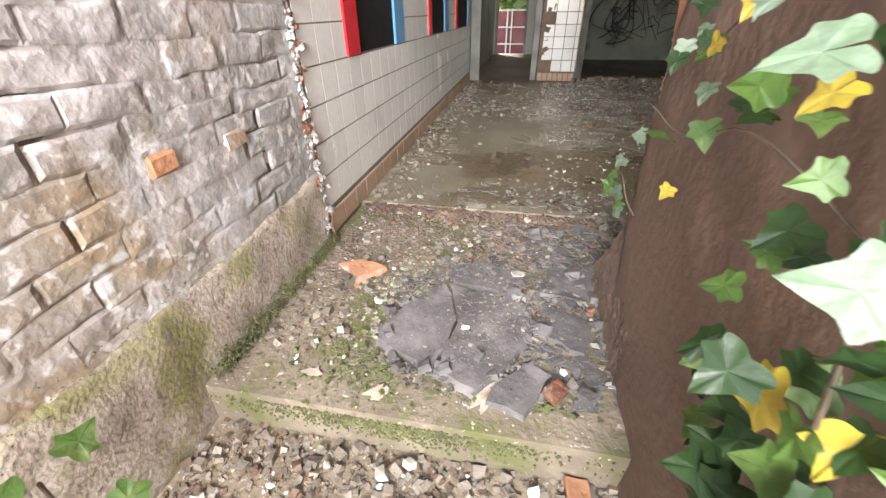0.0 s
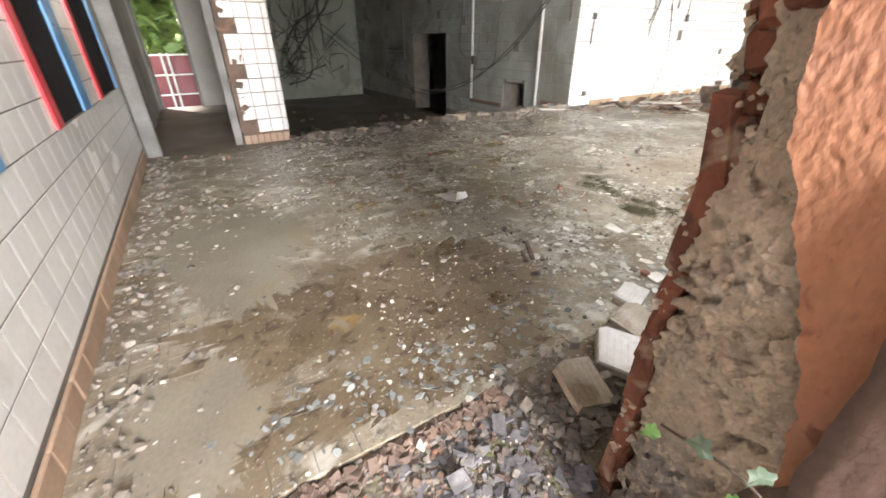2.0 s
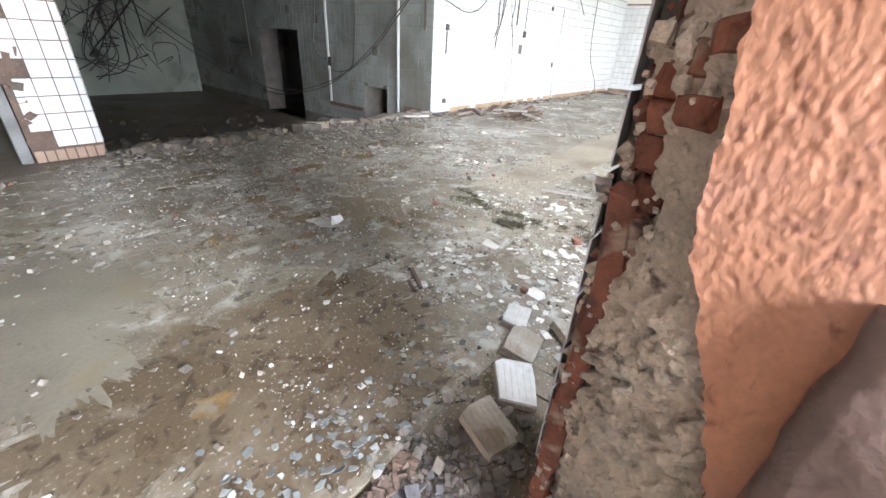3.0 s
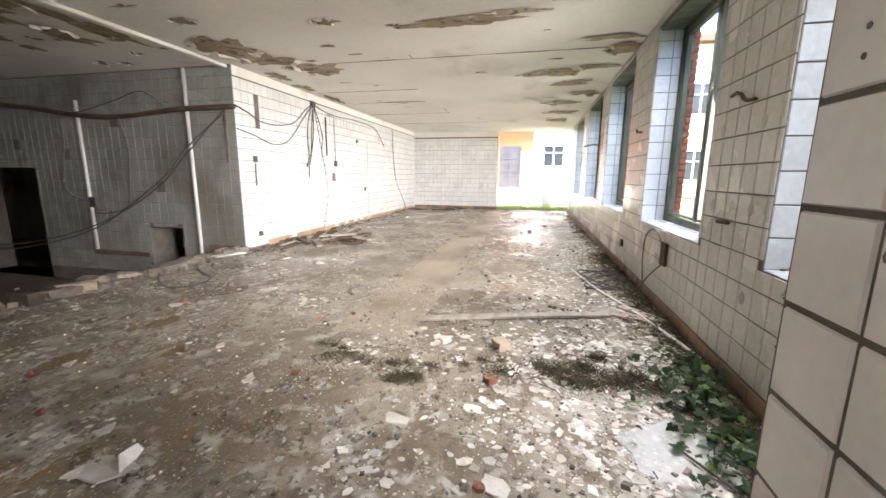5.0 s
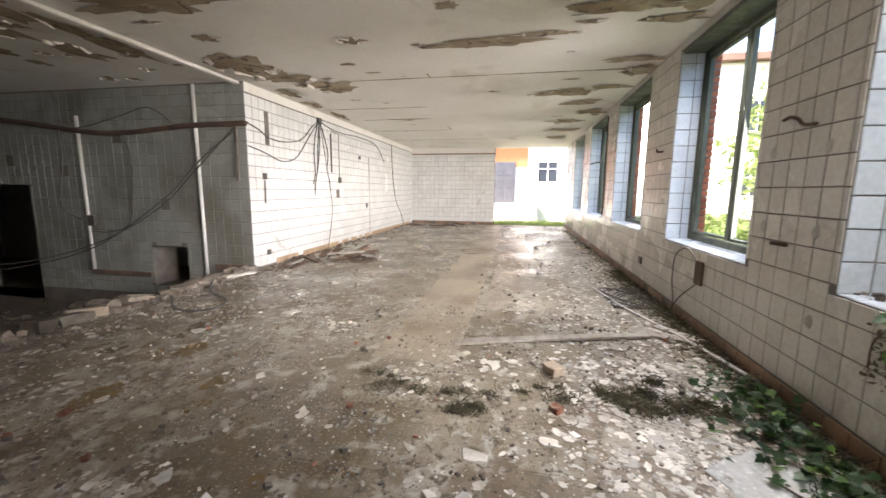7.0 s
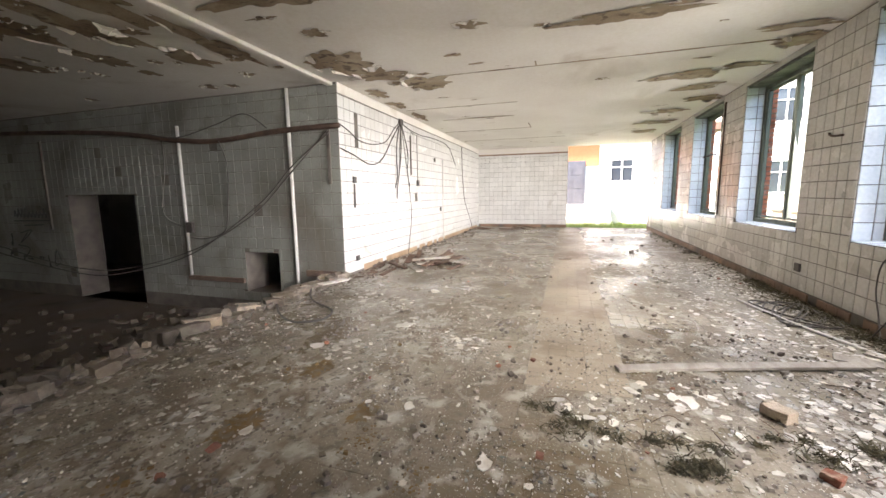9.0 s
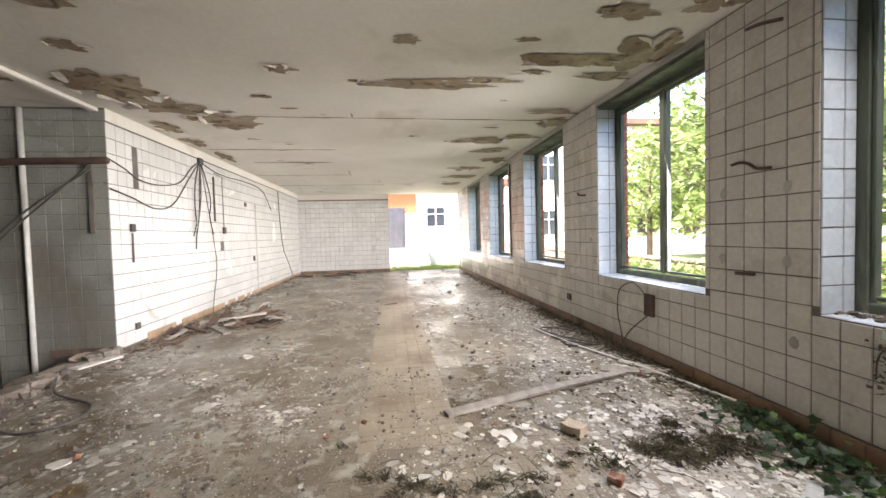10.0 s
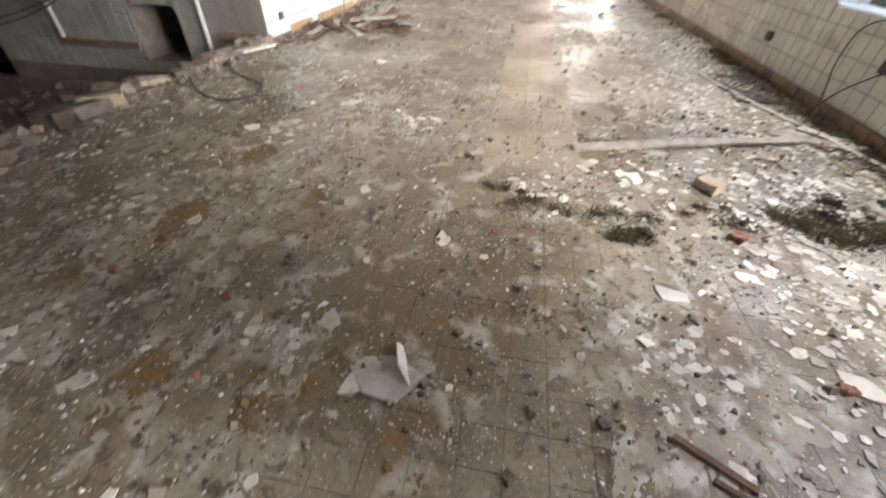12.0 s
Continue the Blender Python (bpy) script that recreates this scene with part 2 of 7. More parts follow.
M_WHITEPIPE = surf("white_painted_pipe", (0.68, 0.67, 0.62), (0.55, 0.53, 0.48), 4.0, 0.55, 0.1, 50, vary=0.05)
M_BLACK = surf("black_board", (0.012, 0.011, 0.012), (0.02, 0.018, 0.018), 3.0, 0.8, 0.1, 60, spec=0.15)
M_RED = surf("red_gloss_paint", (0.56, 0.018, 0.03), (0.48, 0.015, 0.025), 3.0, 0.4, 0.05, 60)
M_BLUE = surf("blue_gloss_paint", (0.09, 0.27, 0.50), (0.075, 0.22, 0.43), 3.0, 0.4, 0.05, 60)
M_GREYPAINT = surf("grey_door_frame_paint", (0.22, 0.215, 0.2), (0.15, 0.145, 0.135), 3.0, 0.7, 0.3, 50)
M_DKRED = surf("dark_red_gate_paint", (0.17, 0.022, 0.03), (0.12, 0.016, 0.02), 3.0, 0.5, 0.1, 60)
M_SOOT = surf("black_spray_paint", (0.04, 0.042, 0.04), (0.06, 0.06, 0.055), 6.0, 0.7, 0.0, 60)
M_LEAF = surf("ivy_leaf_green", (0.125, 0.225, 0.05), (0.075, 0.15, 0.035), 14.0, 0.4, 0.25, 120, vary=0.35, mottle=(0.19, 0.26, 0.09), mottle_scale=22, mottle_at=(0.55, 0.75))
M_LEAF_PALE = surf("pale_ivy_leaf", (0.22, 0.29, 0.21), (0.14, 0.21, 0.13), 18.0, 0.42, 0.25, 120, vary=0.25, mottle=(0.30, 0.36, 0.30), mottle_scale=24, mottle_at=(0.55, 0.75))
M_LEAF_YEL = surf("yellow_ivy_leaf", (0.50, 0.40, 0.05), (0.38, 0.27, 0.05), 16.0, 0.5, 0.15, 80, vary=0.2)
M_LEAF_DARK = surf("dark_ivy_leaf", (0.035, 0.075, 0.022), (0.022, 0.05, 0.018), 14.0, 0.4, 0.15, 80, vary=0.35)
M_FOLIAGE = surf("tree_foliage", (0.24, 0.30, 0.10), (0.17, 0.235, 0.065), 2.0, 0.5, 0.0, 40, vary=0.45)
M_BARK = surf("bark", (0.12, 0.09, 0.065), (0.075, 0.055, 0.04), 8.0, 0.95, 0.8, 40, stretch=(1, 1, 0.3))
M_GRASS = surf("rough_grass", (0.085, 0.15, 0.03), (0.12, 0.16, 0.045), 0.8, 0.9, 0.5, 20, stain=(0.17, 0.15, 0.09), stain_scale=0.6)
M_WHITEWALL = surf("white_render", (0.78, 0.76, 0.72), (0.70, 0.68, 0.63), 0.6, 0.9, 0.2, 20)
M_FACORANGE = surf("orange_facade_paint", (0.50, 0.20, 0.085), (0.44, 0.17, 0.07), 0.6, 0.9, 0.2, 20)
M_DOORGREY = surf("grey_facade_door", (0.075, 0.075, 0.085), (0.055, 0.055, 0.065), 2.0, 0.6, 0.1, 30)
M_PANE = surf("dark_far_pane", (0.05, 0.06, 0.07), (0.035, 0.04, 0.05), 1.0, 0.1, 0.0, 30)
M_ROOF = surf("brown_roof", (0.16, 0.09, 0.065), (0.12, 0.07, 0.05), 1.0, 0.9, 0.4, 20)
for leafy in (M_LEAF, M_LEAF_PALE, M_LEAF_YEL, M_LEAF_DARK, M_FOLIAGE):
    pb = leafy.node_tree.nodes["Principled BSDF"]
    nt = leafy.node_tree
    thin = nt.nodes.new("ShaderNodeBsdfTranslucent")
    nt.links.new(pb.inputs["Base Color"].links[0].from_socket, thin.inputs["Color"])
    both = nt.nodes.new("ShaderNodeMixShader")
    both.inputs[0].default_value = 0.5
    nt.links.new(pb.outputs[0], both.inputs[1])
    nt.links.new(thin.outputs[0], both.inputs[2])
    nt.links.new(both.outputs[0], nt.nodes["Material Output"].inputs["Surface"])

rng = random.Random(7)


# ---- mesh helpers ----
class Mesh:
    """Collects vertices and faces for one mesh object."""

    def __init__(self):
        self.v, self.f, self.m = [], [], []

    def face(self, pts, mi=0):
        k = len(self.v)
        self.v.extend(tuple(p) for p in pts)
        self.f.append(tuple(range(k, k + len(pts))))
        self.m.append(mi)

    def solid(self, verts, faces, mi=0):
        k = len(self.v)
        self.v.extend(tuple(p) for p in verts)
        self.f.extend(tuple(k + i for i in f) for f in faces)
        self.m.extend([mi] * len(faces))

    def box(self, x0, y0, z0, x1, y1, z1, m=None, mi=0):
        vs = [Vector((x, y, z)) for z in (z0, z1) for y in (y0, y1) for x in (x0, x1)]
        if m is not None:
            vs = [m @ p for p in vs]
        self.solid(vs, [(0, 2, 3, 1), (4, 5, 7, 6), (0, 1, 5, 4), (2, 6, 7, 3), (0, 4, 6, 2), (1, 3, 7, 5)], mi)

    def rbox(self, x0, y0, z0, x1, y1, z1, b=0.004, m=None, mi=0):
        """A box with chamfered edges."""
        bm = bmesh.new()
        bmesh.ops.create_cube(bm, size=1.0, matrix=Matrix.Translation(((x0 + x1) / 2, (y0 + y1) / 2, (z0 + z1) / 2)) @ Matrix.Diagonal((x1 - x0, y1 - y0, z1 - z0, 1)))
        bmesh.ops.bevel(bm, geom=bm.edges[:], offset=b, segments=1, affect="EDGES")
        bm.verts.index_update()
        self.solid([(m @ p.co if m is not None else p.co) for p in bm.verts], [[p.index for p in f.verts] for f in bm.faces], mi)
        bm.free()

    def tube(self, pts, r, sides=6, mi=0, taper=None):
        pts = [Vector(p) for p in pts]
        rings = []
        for i, p in enumerate(pts):
            d = (pts[min(i + 1, len(pts) - 1)] - pts[max(i - 1, 0)]).normalized()
            q = d.to_track_quat("Z", "Y")
            rr = r if taper is None else r + (taper - r) * i / max(1, len(pts) - 1)
            rings.append([p + q @ Vector((rr * math.cos(a), rr * math.sin(a), 0)) for a in [2 * math.pi * j / sides for j in range(sides)]])
        k = len(self.v)
        for ring in rings:
            self.v.extend(tuple(p) for p in ring)
        for i in range(len(rings) - 1):
            for j in range(sides):
                a, c = k + i * sides + j, k + i * sides + (j + 1) % sides
                self.f.append((a, c, c + sides, a + sides))
                self.m.append(mi)
        self.f.append(tuple(k + j for j in reversed(range(sides))))
        self.f.append(tuple(k + (len(rings) - 1) * sides + j for j in range(sides)))
        self.m.extend([mi, mi])

    def flake(self, m, pts, t, mi=0):
        """A flat irregular plate: outline pts in the plane, thickness t."""
        n = len(pts)
        top = [m @ Vector((x, y, t)) for x, y in pts]
        low = [m @ Vector((x * 1.04, y * 1.04, 0)) for x, y in pts]
        self.solid(top + low, [tuple(range(n))] + [(i, i + n, (i + 1) % n + n, (i + 1) % n) for i in range(n)], mi)

    def lump(self, c, s, turn, r, mi=0):
        """An irregular broken chunk of about the half sizes s."""
        q = Euler(turn).to_matrix()
        vs = []
        for z in (-1, 1):
            for y in (-1, 1):
                for x in (-1, 1):
                    vs.append(Vector(c) + q @ Vector((x * s[0] * r.uniform(0.55, 1.1), y * s[1] * r.uniform(0.55, 1.1), z * s[2] * r.uniform(0.6, 1.1))))
        self.solid(vs, [(0, 2, 3, 1), (4, 5, 7, 6), (0, 1, 5, 4), (2, 6, 7, 3), (0, 4, 6, 2), (1, 3, 7, 5)], mi)

    def data(self, name, *mats, smooth=False):
        me = bpy.data.meshes.new(name)
        me.from_pydata(self.v, [], self.f)
        for mt in mats:
            me.materials.append(mt)
        if len(mats) > 1:
            me.polygons.foreach_set("material_index", self.m)
        if smooth:
            me.polygons.foreach_set("use_smooth", [True] * len(me.polygons))
        me.update()
        return me


def part(name, mesh, mats, parent=None, label="", smooth=False):
    mats = mats if isinstance(mats, tuple) else (mats,)
    ob = new(name, mesh.data(name, *mats, smooth=smooth) if isinstance(mesh, Mesh) else mesh)
    if parent is not None:
        ob.parent = parent
        ob.matrix_parent_inverse = Matrix()
    if label:
        tagged(ob, label)
    return ob


def structure(name, mesh, mats, label, category, smooth=False):
    return tagged(part(name, mesh, mats, None, "", smooth), label, category, "", "structure")


def empty(name, label, category, group="", kind=""):
    return tagged(new(name), label, category, group, kind)


def smooth_line(pts, n=6):
    """A curve through the points."""
    pts = [Vector(p) for p in pts]
    out = []
    for i in range(len(pts) - 1):
        p0, p1, p2, p3 = pts[max(i - 1, 0)], pts[i], pts[i + 1], pts[min(i + 2, len(pts) - 1)]
        for k in range(n):
            u = k / n
            out.append(0.5 * ((2 * p1) + (p2 - p0) * u + (2 * p0 - 5 * p1 + 4 * p2 - p3) * u * u + (3 * p1 - p0 - 3 * p2 + p3) * u * u * u))
    out.append(pts[-1])
    return out


def blob(r, n=7, rough=0.35):
    k = r.uniform(0, 6.28)
    return [(math.cos(k + 2 * math.pi * i / n) * r.uniform(1 - rough, 1), math.sin(k + 2 * math.pi * i / n) * r.uniform(1 - rough, 1)) for i in range(n)]


def cells(u0, u1, v0, v1, holes, depth_axis, d0, d1):
    """Boxes that fill a wall of u0..u1, v0..v1 and leave the holes open. depth_axis 'x' or 'y' is the wall's thickness."""
    mesh = Mesh()
    us = sorted({u0, u1, *[min(max(h, u0), u1) for q in holes for h in q[:2]]})
    vs = sorted({v0, v1, *[min(max(h, v0), v1) for q in holes for h in q[2:]]})
    for a, c in zip(us, us[1:]):
        for e, g in zip(vs, vs[1:]):
            mu, mv = (a + c) / 2, (e + g) / 2
            if any(h[0] < mu < h[1] and h[2] < mv < h[3] for h in holes):
                continue
            if depth_axis == "y":
                mesh.box(a, d0, e, c, d1, g)
            else:
                mesh.box(d0, a, e, d1, c, g)
    return mesh


TILE_MESHES = {}


def tile_face(parent, base, ud, vd, nd, u0, u1, v0, v1, pu, pv, holes, mat, near=None, joint=0.007, high=0.006, lost=0.0, gone=None, seed=1, name="tile", cap=300, uoff=0.0, ju=None):
    """Lays glazed tiles on a wall face: single ones where near(point) holds, the rest joined."""
    base, ud, vd, nd = Vector(base), Vector(ud), Vector(vd), Vector(nd)
    r = random.Random(seed)
    rest, made = Mesh(), 0
    for j in range(int((v1 - v0) / pv) + 2):
        for i in range(-1, int((u1 - u0) / pu) + 2):
            a, c, e, g = u0 + uoff + i * pu, u0 + uoff + (i + 1) * pu, v0 + j * pv, v0 + (j + 1) * pv
            a, c, e, g = max(a, u0), min(c, u1), e, min(g, v1)
            if c - a < 0.02 or g - e < 0.02:
                continue
            ok = True
            for h in holes:
                if a < h[1] and c > h[0] and e < h[3] and g > h[2]:
                    ous, ovs = (min(c, h[1]) - max(a, h[0])) / (c - a), (min(g, h[3]) - max(e, h[2])) / (g - e)
                    if ous > 0.97 and ovs > 0.97:
                        ok = False
                    elif ous < ovs or (ovs > 0.97):
                        if h[0] <= a:
                            a = h[1]
                        else:
                            c = h[0]
                    else:
                        if h[2] <= e:
                            e = h[3]
                        else:
                            g = h[2]
            if not ok or c - a < 0.02 or g - e < 0.02:
                continue
            if r.random() < lost:
                continue
            w, hgt = c - a - (ju or joint), g - e - joint
            centre = base + ud * ((a + c) / 2) + vd * ((e + g) / 2)
            if gone and gone(centre):
                continue
            slack = 0.006 * min(1.0, (high / 0.006) ** 1.2)
            tip = r.gauss(0, slack), r.gauss(0, slack)
            b = min(0.0035, high * 0.55)

            def corners():
                lo = [(-w / 2, -hgt / 2, 0), (w / 2, -hgt / 2, 0), (w / 2, hgt / 2, 0), (-w / 2, hgt / 2, 0)]
                hi = [(-w / 2 + b, -hgt / 2 + b, high), (w / 2 - b, -hgt / 2 + b, high), (w / 2 - b, hgt / 2 - b, high), (-w / 2 + b, hgt / 2 - b, high)]
                return lo + hi

            fs = [(4, 5, 6, 7), (0, 1, 5, 4), (1, 2, 6, 5), (2, 3, 7, 6), (3, 0, 4, 7)]
            rot = Matrix((ud, vd, nd)).transposed()
            if near and made < cap and near(centre):
                key = (round(w, 3), round(hgt, 3), mat.name)
                if key not in TILE_MESHES:
                    t = Mesh()
                    t.solid(corners(), fs)
                    TILE_MESHES[key] = t.data(name, mat)
                ob = part(name, TILE_MESHES[key], mat, parent)
                ob.matrix_basis = Matrix.Translation(centre) @ (rot @ Euler((tip[1], tip[0], 0)).to_matrix()).to_4x4()
                made += 1
            else:
                q = rot @ Euler((tip[1], tip[0], 0)).to_matrix()
                rest.solid([centre + q @ Vector(p) for p in corners()], fs)
    if rest.f:
        tagged(part("tile_field", rest, mat, parent), kind="stuff")


# ---- plan (metres) ----
CEIL, SOUTH, NORTH, WEST, EAST = 3.144, 0.87, 7.2, -1.0, 16.6
CORNER_X, LOW, BACK_Y = 6.17, -0.8, 19.0
SILL, HEAD = 0.82, 3.06
WINDOWS = [(0.98, 2.82), (3.76, 5.57), (6.60, 8.50), (9.50, 11.35), (12.45, 14.25)]
TH = 0.43

# ---- floors and ground ----
g = Mesh()
g.face([(-400, -400, -0.95), (400, -400, -0.95), (400, 400, -0.95), (-400, 400, -0.95)])
structure("ground", g, M_GRASS, "rough overgrown grass round the derelict building", "ground")

# garden level south and east of the hall
g = Mesh()
g.box(1.0, -40, -0.94, 60, SOUTH - TH - 0.01, -0.12)
g.box(EAST + 0.3, SOUTH - TH, -0.94, 60, 40, -0.1)
structure("ground_garden", g, M_GRASS, "sunlit grass in front of the windows", "ground")

f = Mesh()
f.box(WEST - 0.4, 2.172, -0.9, EAST + 0.3, 7.32, -0.012)
f.box(0.5, SOUTH - 0.05, -0.9, EAST + 0.3, 2.172, -0.012)
floor_hall = structure("floor", f, M_DIRT, "dirty tiled hall floor strewn with plaster and rubble", "floor")
f = Mesh()
f.box(WEST - 0.2, 6.95, -0.95, 0.78, 12.2, -0.005)
structure("floor_corridor", f, M_DARKFLOOR, "dark brown corridor floor with stains and specks", "floor")
f = Mesh()
f.box(0.78, 7.32, -0.95, CORNER_X + 4.0, BACK_Y + 0.3, LOW)
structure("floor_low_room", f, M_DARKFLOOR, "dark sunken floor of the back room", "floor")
f = Mesh()
f.box(WEST - 0.2, 0.72, -0.6, 0.5, 2.172, -0.03)
threshold = structure("floor_threshold", f, M_CONC, "mossy concrete threshold slab with a worn step edge", "floor")
f = Mesh()
f.box(-4, -8, -0.6, 1.0, 0.72, -0.2)
structure("ground_passage", f, M_DIRT, "rubble-strewn earth of the outside passage", "ground")

# ---- walls ----
w = cells(0.44, EAST - 0.2, -0.6, CEIL + 0.25, [(a, b, SILL, HEAD) for a, b in WINDOWS], "y", SOUTH - TH, SOUTH)
wall_south = structure("wall_south", w, M_GROUT, "long tiled window wall with brown skirting", "wall")
w = cells(CORNER_X, EAST + 0.25, -0.6, CEIL + 0.25, [], "y", NORTH, NORTH + 0.3)
wall_north = structure("wall_north", w, M_GROUT, "white tiled hall wall with loose cables", "wall")
LOWDOOR = (11.95, 13.95, LOW, 1.45)
NICHE = (8.53, 9.28, -0.38, 0.36)
w = cells(NORTH + 0.3, BACK_Y, LOW - 0.1, CEIL + 0.25, [LOWDOOR, NICHE], "x", CORNER_X, CORNER_X + 0.55)
w.box(CORNER_X + 0.003, NORTH + 0.001, LOW - 0.1, CORNER_X + 0.55, NORTH + 0.3, CEIL + 0.25)
wall_low = structure("wall_low_room", w, M_GROUT, "grimy tiled wall of the sunken room, shade in its colour, with a doorway and a niche", "wall")
w = cells(3.69, NORTH, -0.6, CEIL, [], "x", EAST, EAST + 0.25)
wall_east = structure("wall_east", w, M_GROUT, "tiled end wall beside a wide open doorway", "wall")
w = cells(1.72, 7.2, -0.6, CEIL + 0.25, [(2.42, 3.13, 0.835, 2.0), (4.36, 5.02, 0.835, 2.0), (5.9, 6.85, 0.835, 2.0)], "x", WEST - 0.35, WEST)
wall_west = structure("wall_west", w, M_GROUT, "white tiled wall with painted serving hatches", "wall")
w = Mesh()
w.box(WEST - 0.35, 7.2, -0.6, WEST, 12.3, CEIL + 0.25)
structure("wall_corridor", w, M_PLASTER, "grey plastered corridor wall", "wall")
w = cells(WEST, 1.4, -0.9, CEIL + 0.25, [(-0.92, -0.2, -0.9, 2.1)], "y", 12.0, 12.25)
structure("wall_corridor_end", w, M_PLASTER, "grey corridor end wall with an open doorway", "wall")
w = Mesh()
w.box(0.78, BACK_Y, LOW - 0.1, CORNER_X + 0.55, BACK_Y + 0.3, CEIL + 0.25)
w.box(1.15, 12.25, LOW - 0.1, 1.4, BACK_Y, CEIL + 0.25)
wall_back = structure("wall_back", w, M_GREENPL, "greenish back wall covered with old graffiti", "wall")
w = Mesh()
w.box(CORNER_X + 3.5, 9, LOW - 0.1, CORNER_X + 3.7, BACK_Y, CEIL)
w.box(CORNER_X + 0.55, NORTH + 0.3, LOW - 0.1, CORNER_X + 3.7, NORTH + 0.5, CEIL)
w.box(CORNER_X + 0.55, BACK_Y - 0.2, LOW - 0.1, CORNER_X + 3.7, BACK_Y, CEIL)
structure("wall_dark_room", w, M_PLASTER, "grey walls of the dark room behind the doorway", "wall")

# ceiling
c = Mesh()
c.box(WEST - 0.35, SOUTH - TH + 0.02, CEIL, EAST + 0.25, NORTH + 0.3, CEIL + 0.24)
c.box(WEST - 0.35, NORTH + 0.3, CEIL, CORNER_X + 3.7, BACK_Y + 0.3, CEIL + 0.24)
ceiling = structure("ceiling", c, M_CEIL, "whitewashed ceiling with large peeling patches", "ceiling")
c = Mesh()
c.box(WEST - 0.7, SOUTH - TH - 0.1, CEIL + 0.25, EAST + 0.6, BACK_Y + 0.6, CEIL + 0.45)
structure("roof", c, M_ROOF, "flat felt roof slab", "roof")

# ---- entrance masonry ----
def n3(p, s):
    return noise.noise(Vector(p) * s)


def wall_relief(y, z):
    """The slow waves and grain of the old wall face."""
    return 0.010 * n3((0, y, z), 2.2) + 0.005 * n3((5, y, z * 1.6), 6) + 0.002 * n3((9, y, z * 1.5), 19) + 0.0014 * n3((4, y, z), 34) + 0.0008 * n3((4, y, z), 80)


def open_joint(y, z):
    """How far the joints have weathered open, 0 where the wash still fills them."""
    return min(1.0, max(0.0, -0.02 + 2.2 * n3((7, y, z), 2.4) + 1.0 * n3((7, y, z), 6.5) + 0.2 * (z - 0.5)))


def brick_wall(parent, x, y0, y1, z0, z1, bw, bh, seed):
    """Washed bricks on a wall that faces +x, each with its own worn face and rounded edges."""
    r = random.Random(seed)
    nu, nv = 18, 8
    for j in range(int((z1 - z0) / bh)):
        for i in range(int((y1 - y0) / bw) + 2):
            ya = y1 - (i + 1) * bw + (bw / 2 if j % 2 else 0) + r.gauss(0, 0.012)
            yb = min(ya + bw - 0.003 + r.gauss(0, 0.004), y1)
            za = z0 + j * bh + r.gauss(0, 0.003)
            zb = za + bh - 0.003 + r.gauss(0, 0.002)
            if ya < y0 or yb - ya < 0.05:
                continue
            out, tilt, slope = r.gauss(0, 0.0016), r.gauss(0, 0.012), r.gauss(0, 0.005)
            t = Mesh()
            for q in range(nv + 1):
                for k in range(nu + 1):
                    y, z = ya + (yb - ya) * k / nu, za + (zb - za) * q / nv
                    rim = min(y - ya, yb - y, z - za, zb - z) + 0.004 * n3((11, y, z), 24)
                    roll = 0.0075 * math.exp(-((max(0.0, rim) / 0.007) ** 2)) * (0.3 + 0.9 * open_joint(y, z))
                    d = wall_relief(y, z) + out + tilt * (z - (za + zb) / 2) + slope * (y - (ya + yb) / 2) - roll + 0.0025 * n3((seed + j, y, z), 12)
                    t.v.append((x - 0.002 + d, y + 0.006 * n3((21, y, z), 9), z + 0.018 * n3((1, y, z), 4) + 0.007 * n3((3, y, z), 12)))
            for q in range(nv):
                for k in range(nu):
                    a = q * (nu + 1) + k
                    t.f.append((a, a + 1, a + nu + 2, a + nu + 1))
                    t.m.append(0)
            part("brick", t, M_WASHBRICK, parent)
    for yc, zc, mt, label in ((0.90, 0.685, M_OBRICK, "bare orange brick"), (1.21, 0.665, M_TANBRICK, "bare tan brick")):
        t = Mesh()
        t.rbox(-0.02, -0.052, -0.03, 0.02, 0.052, 0.03, 0.008)
        t.v = [(q[0] + r.uniform(-0.002, 0.002), q[1] + r.uniform(-0.007, 0.007), q[2] + r.uniform(-0.006, 0.006)) for q in t.v]
        part("brick", t, mt, parent, label).location = (x - 0.016, yc, zc)


w = Mesh()
w.box(WEST - 0.45, -6.0, -0.7, WEST - 0.015, 1.72, CEIL + 0.4)
wall_brick = structure("wall_brick", w, M_JOINT, "whitewashed crumbling brick wall beside the entrance", "wall")


def rough_grid(nu, nv, fn):
    """A grid of quads through fn(u, v), u and v from 0 to 1."""
    mesh = Mesh()
    mesh.v = [tuple(fn(i / nu, j / nv)) for j in range(nv + 1) for i in range(nu + 1)]
    for j in range(nv):
        for i in range(nu):
            a = j * (nu + 1) + i
            mesh.f.append((a, a + 1, a + nu + 2, a + nu + 1))
            mesh.m.append(0)
    return mesh


# whitewash that fills the joints between the bricks
def crust_point(u, v):
    y, z = -0.9 + 2.60 * u, 0.2 + 2.1 * v
    return (WEST - 0.005 + wall_relief(y, z) - 0.014 * open_joint(y, z), y, z)


part("crust", rough_grid(260, 210, crust_point), M_WASHBRICK, wall_brick, "flaking whitewash and plaster crust")
rc = random.Random(33)
t = Mesh()
for k in range(760):
    s = rc.uniform(0.004, 0.017)
    t.lump((WEST - 0.01 + rc.gauss(0, 0.018), 1.70 + rc.gauss(0, 0.022), rc.uniform(0.0, 2.6)), (s, s, s * 0.8), (rc.uniform(0, 3), rc.uniform(0, 3), 0), rc, 0 if rc.random() < 0.28 else 1)
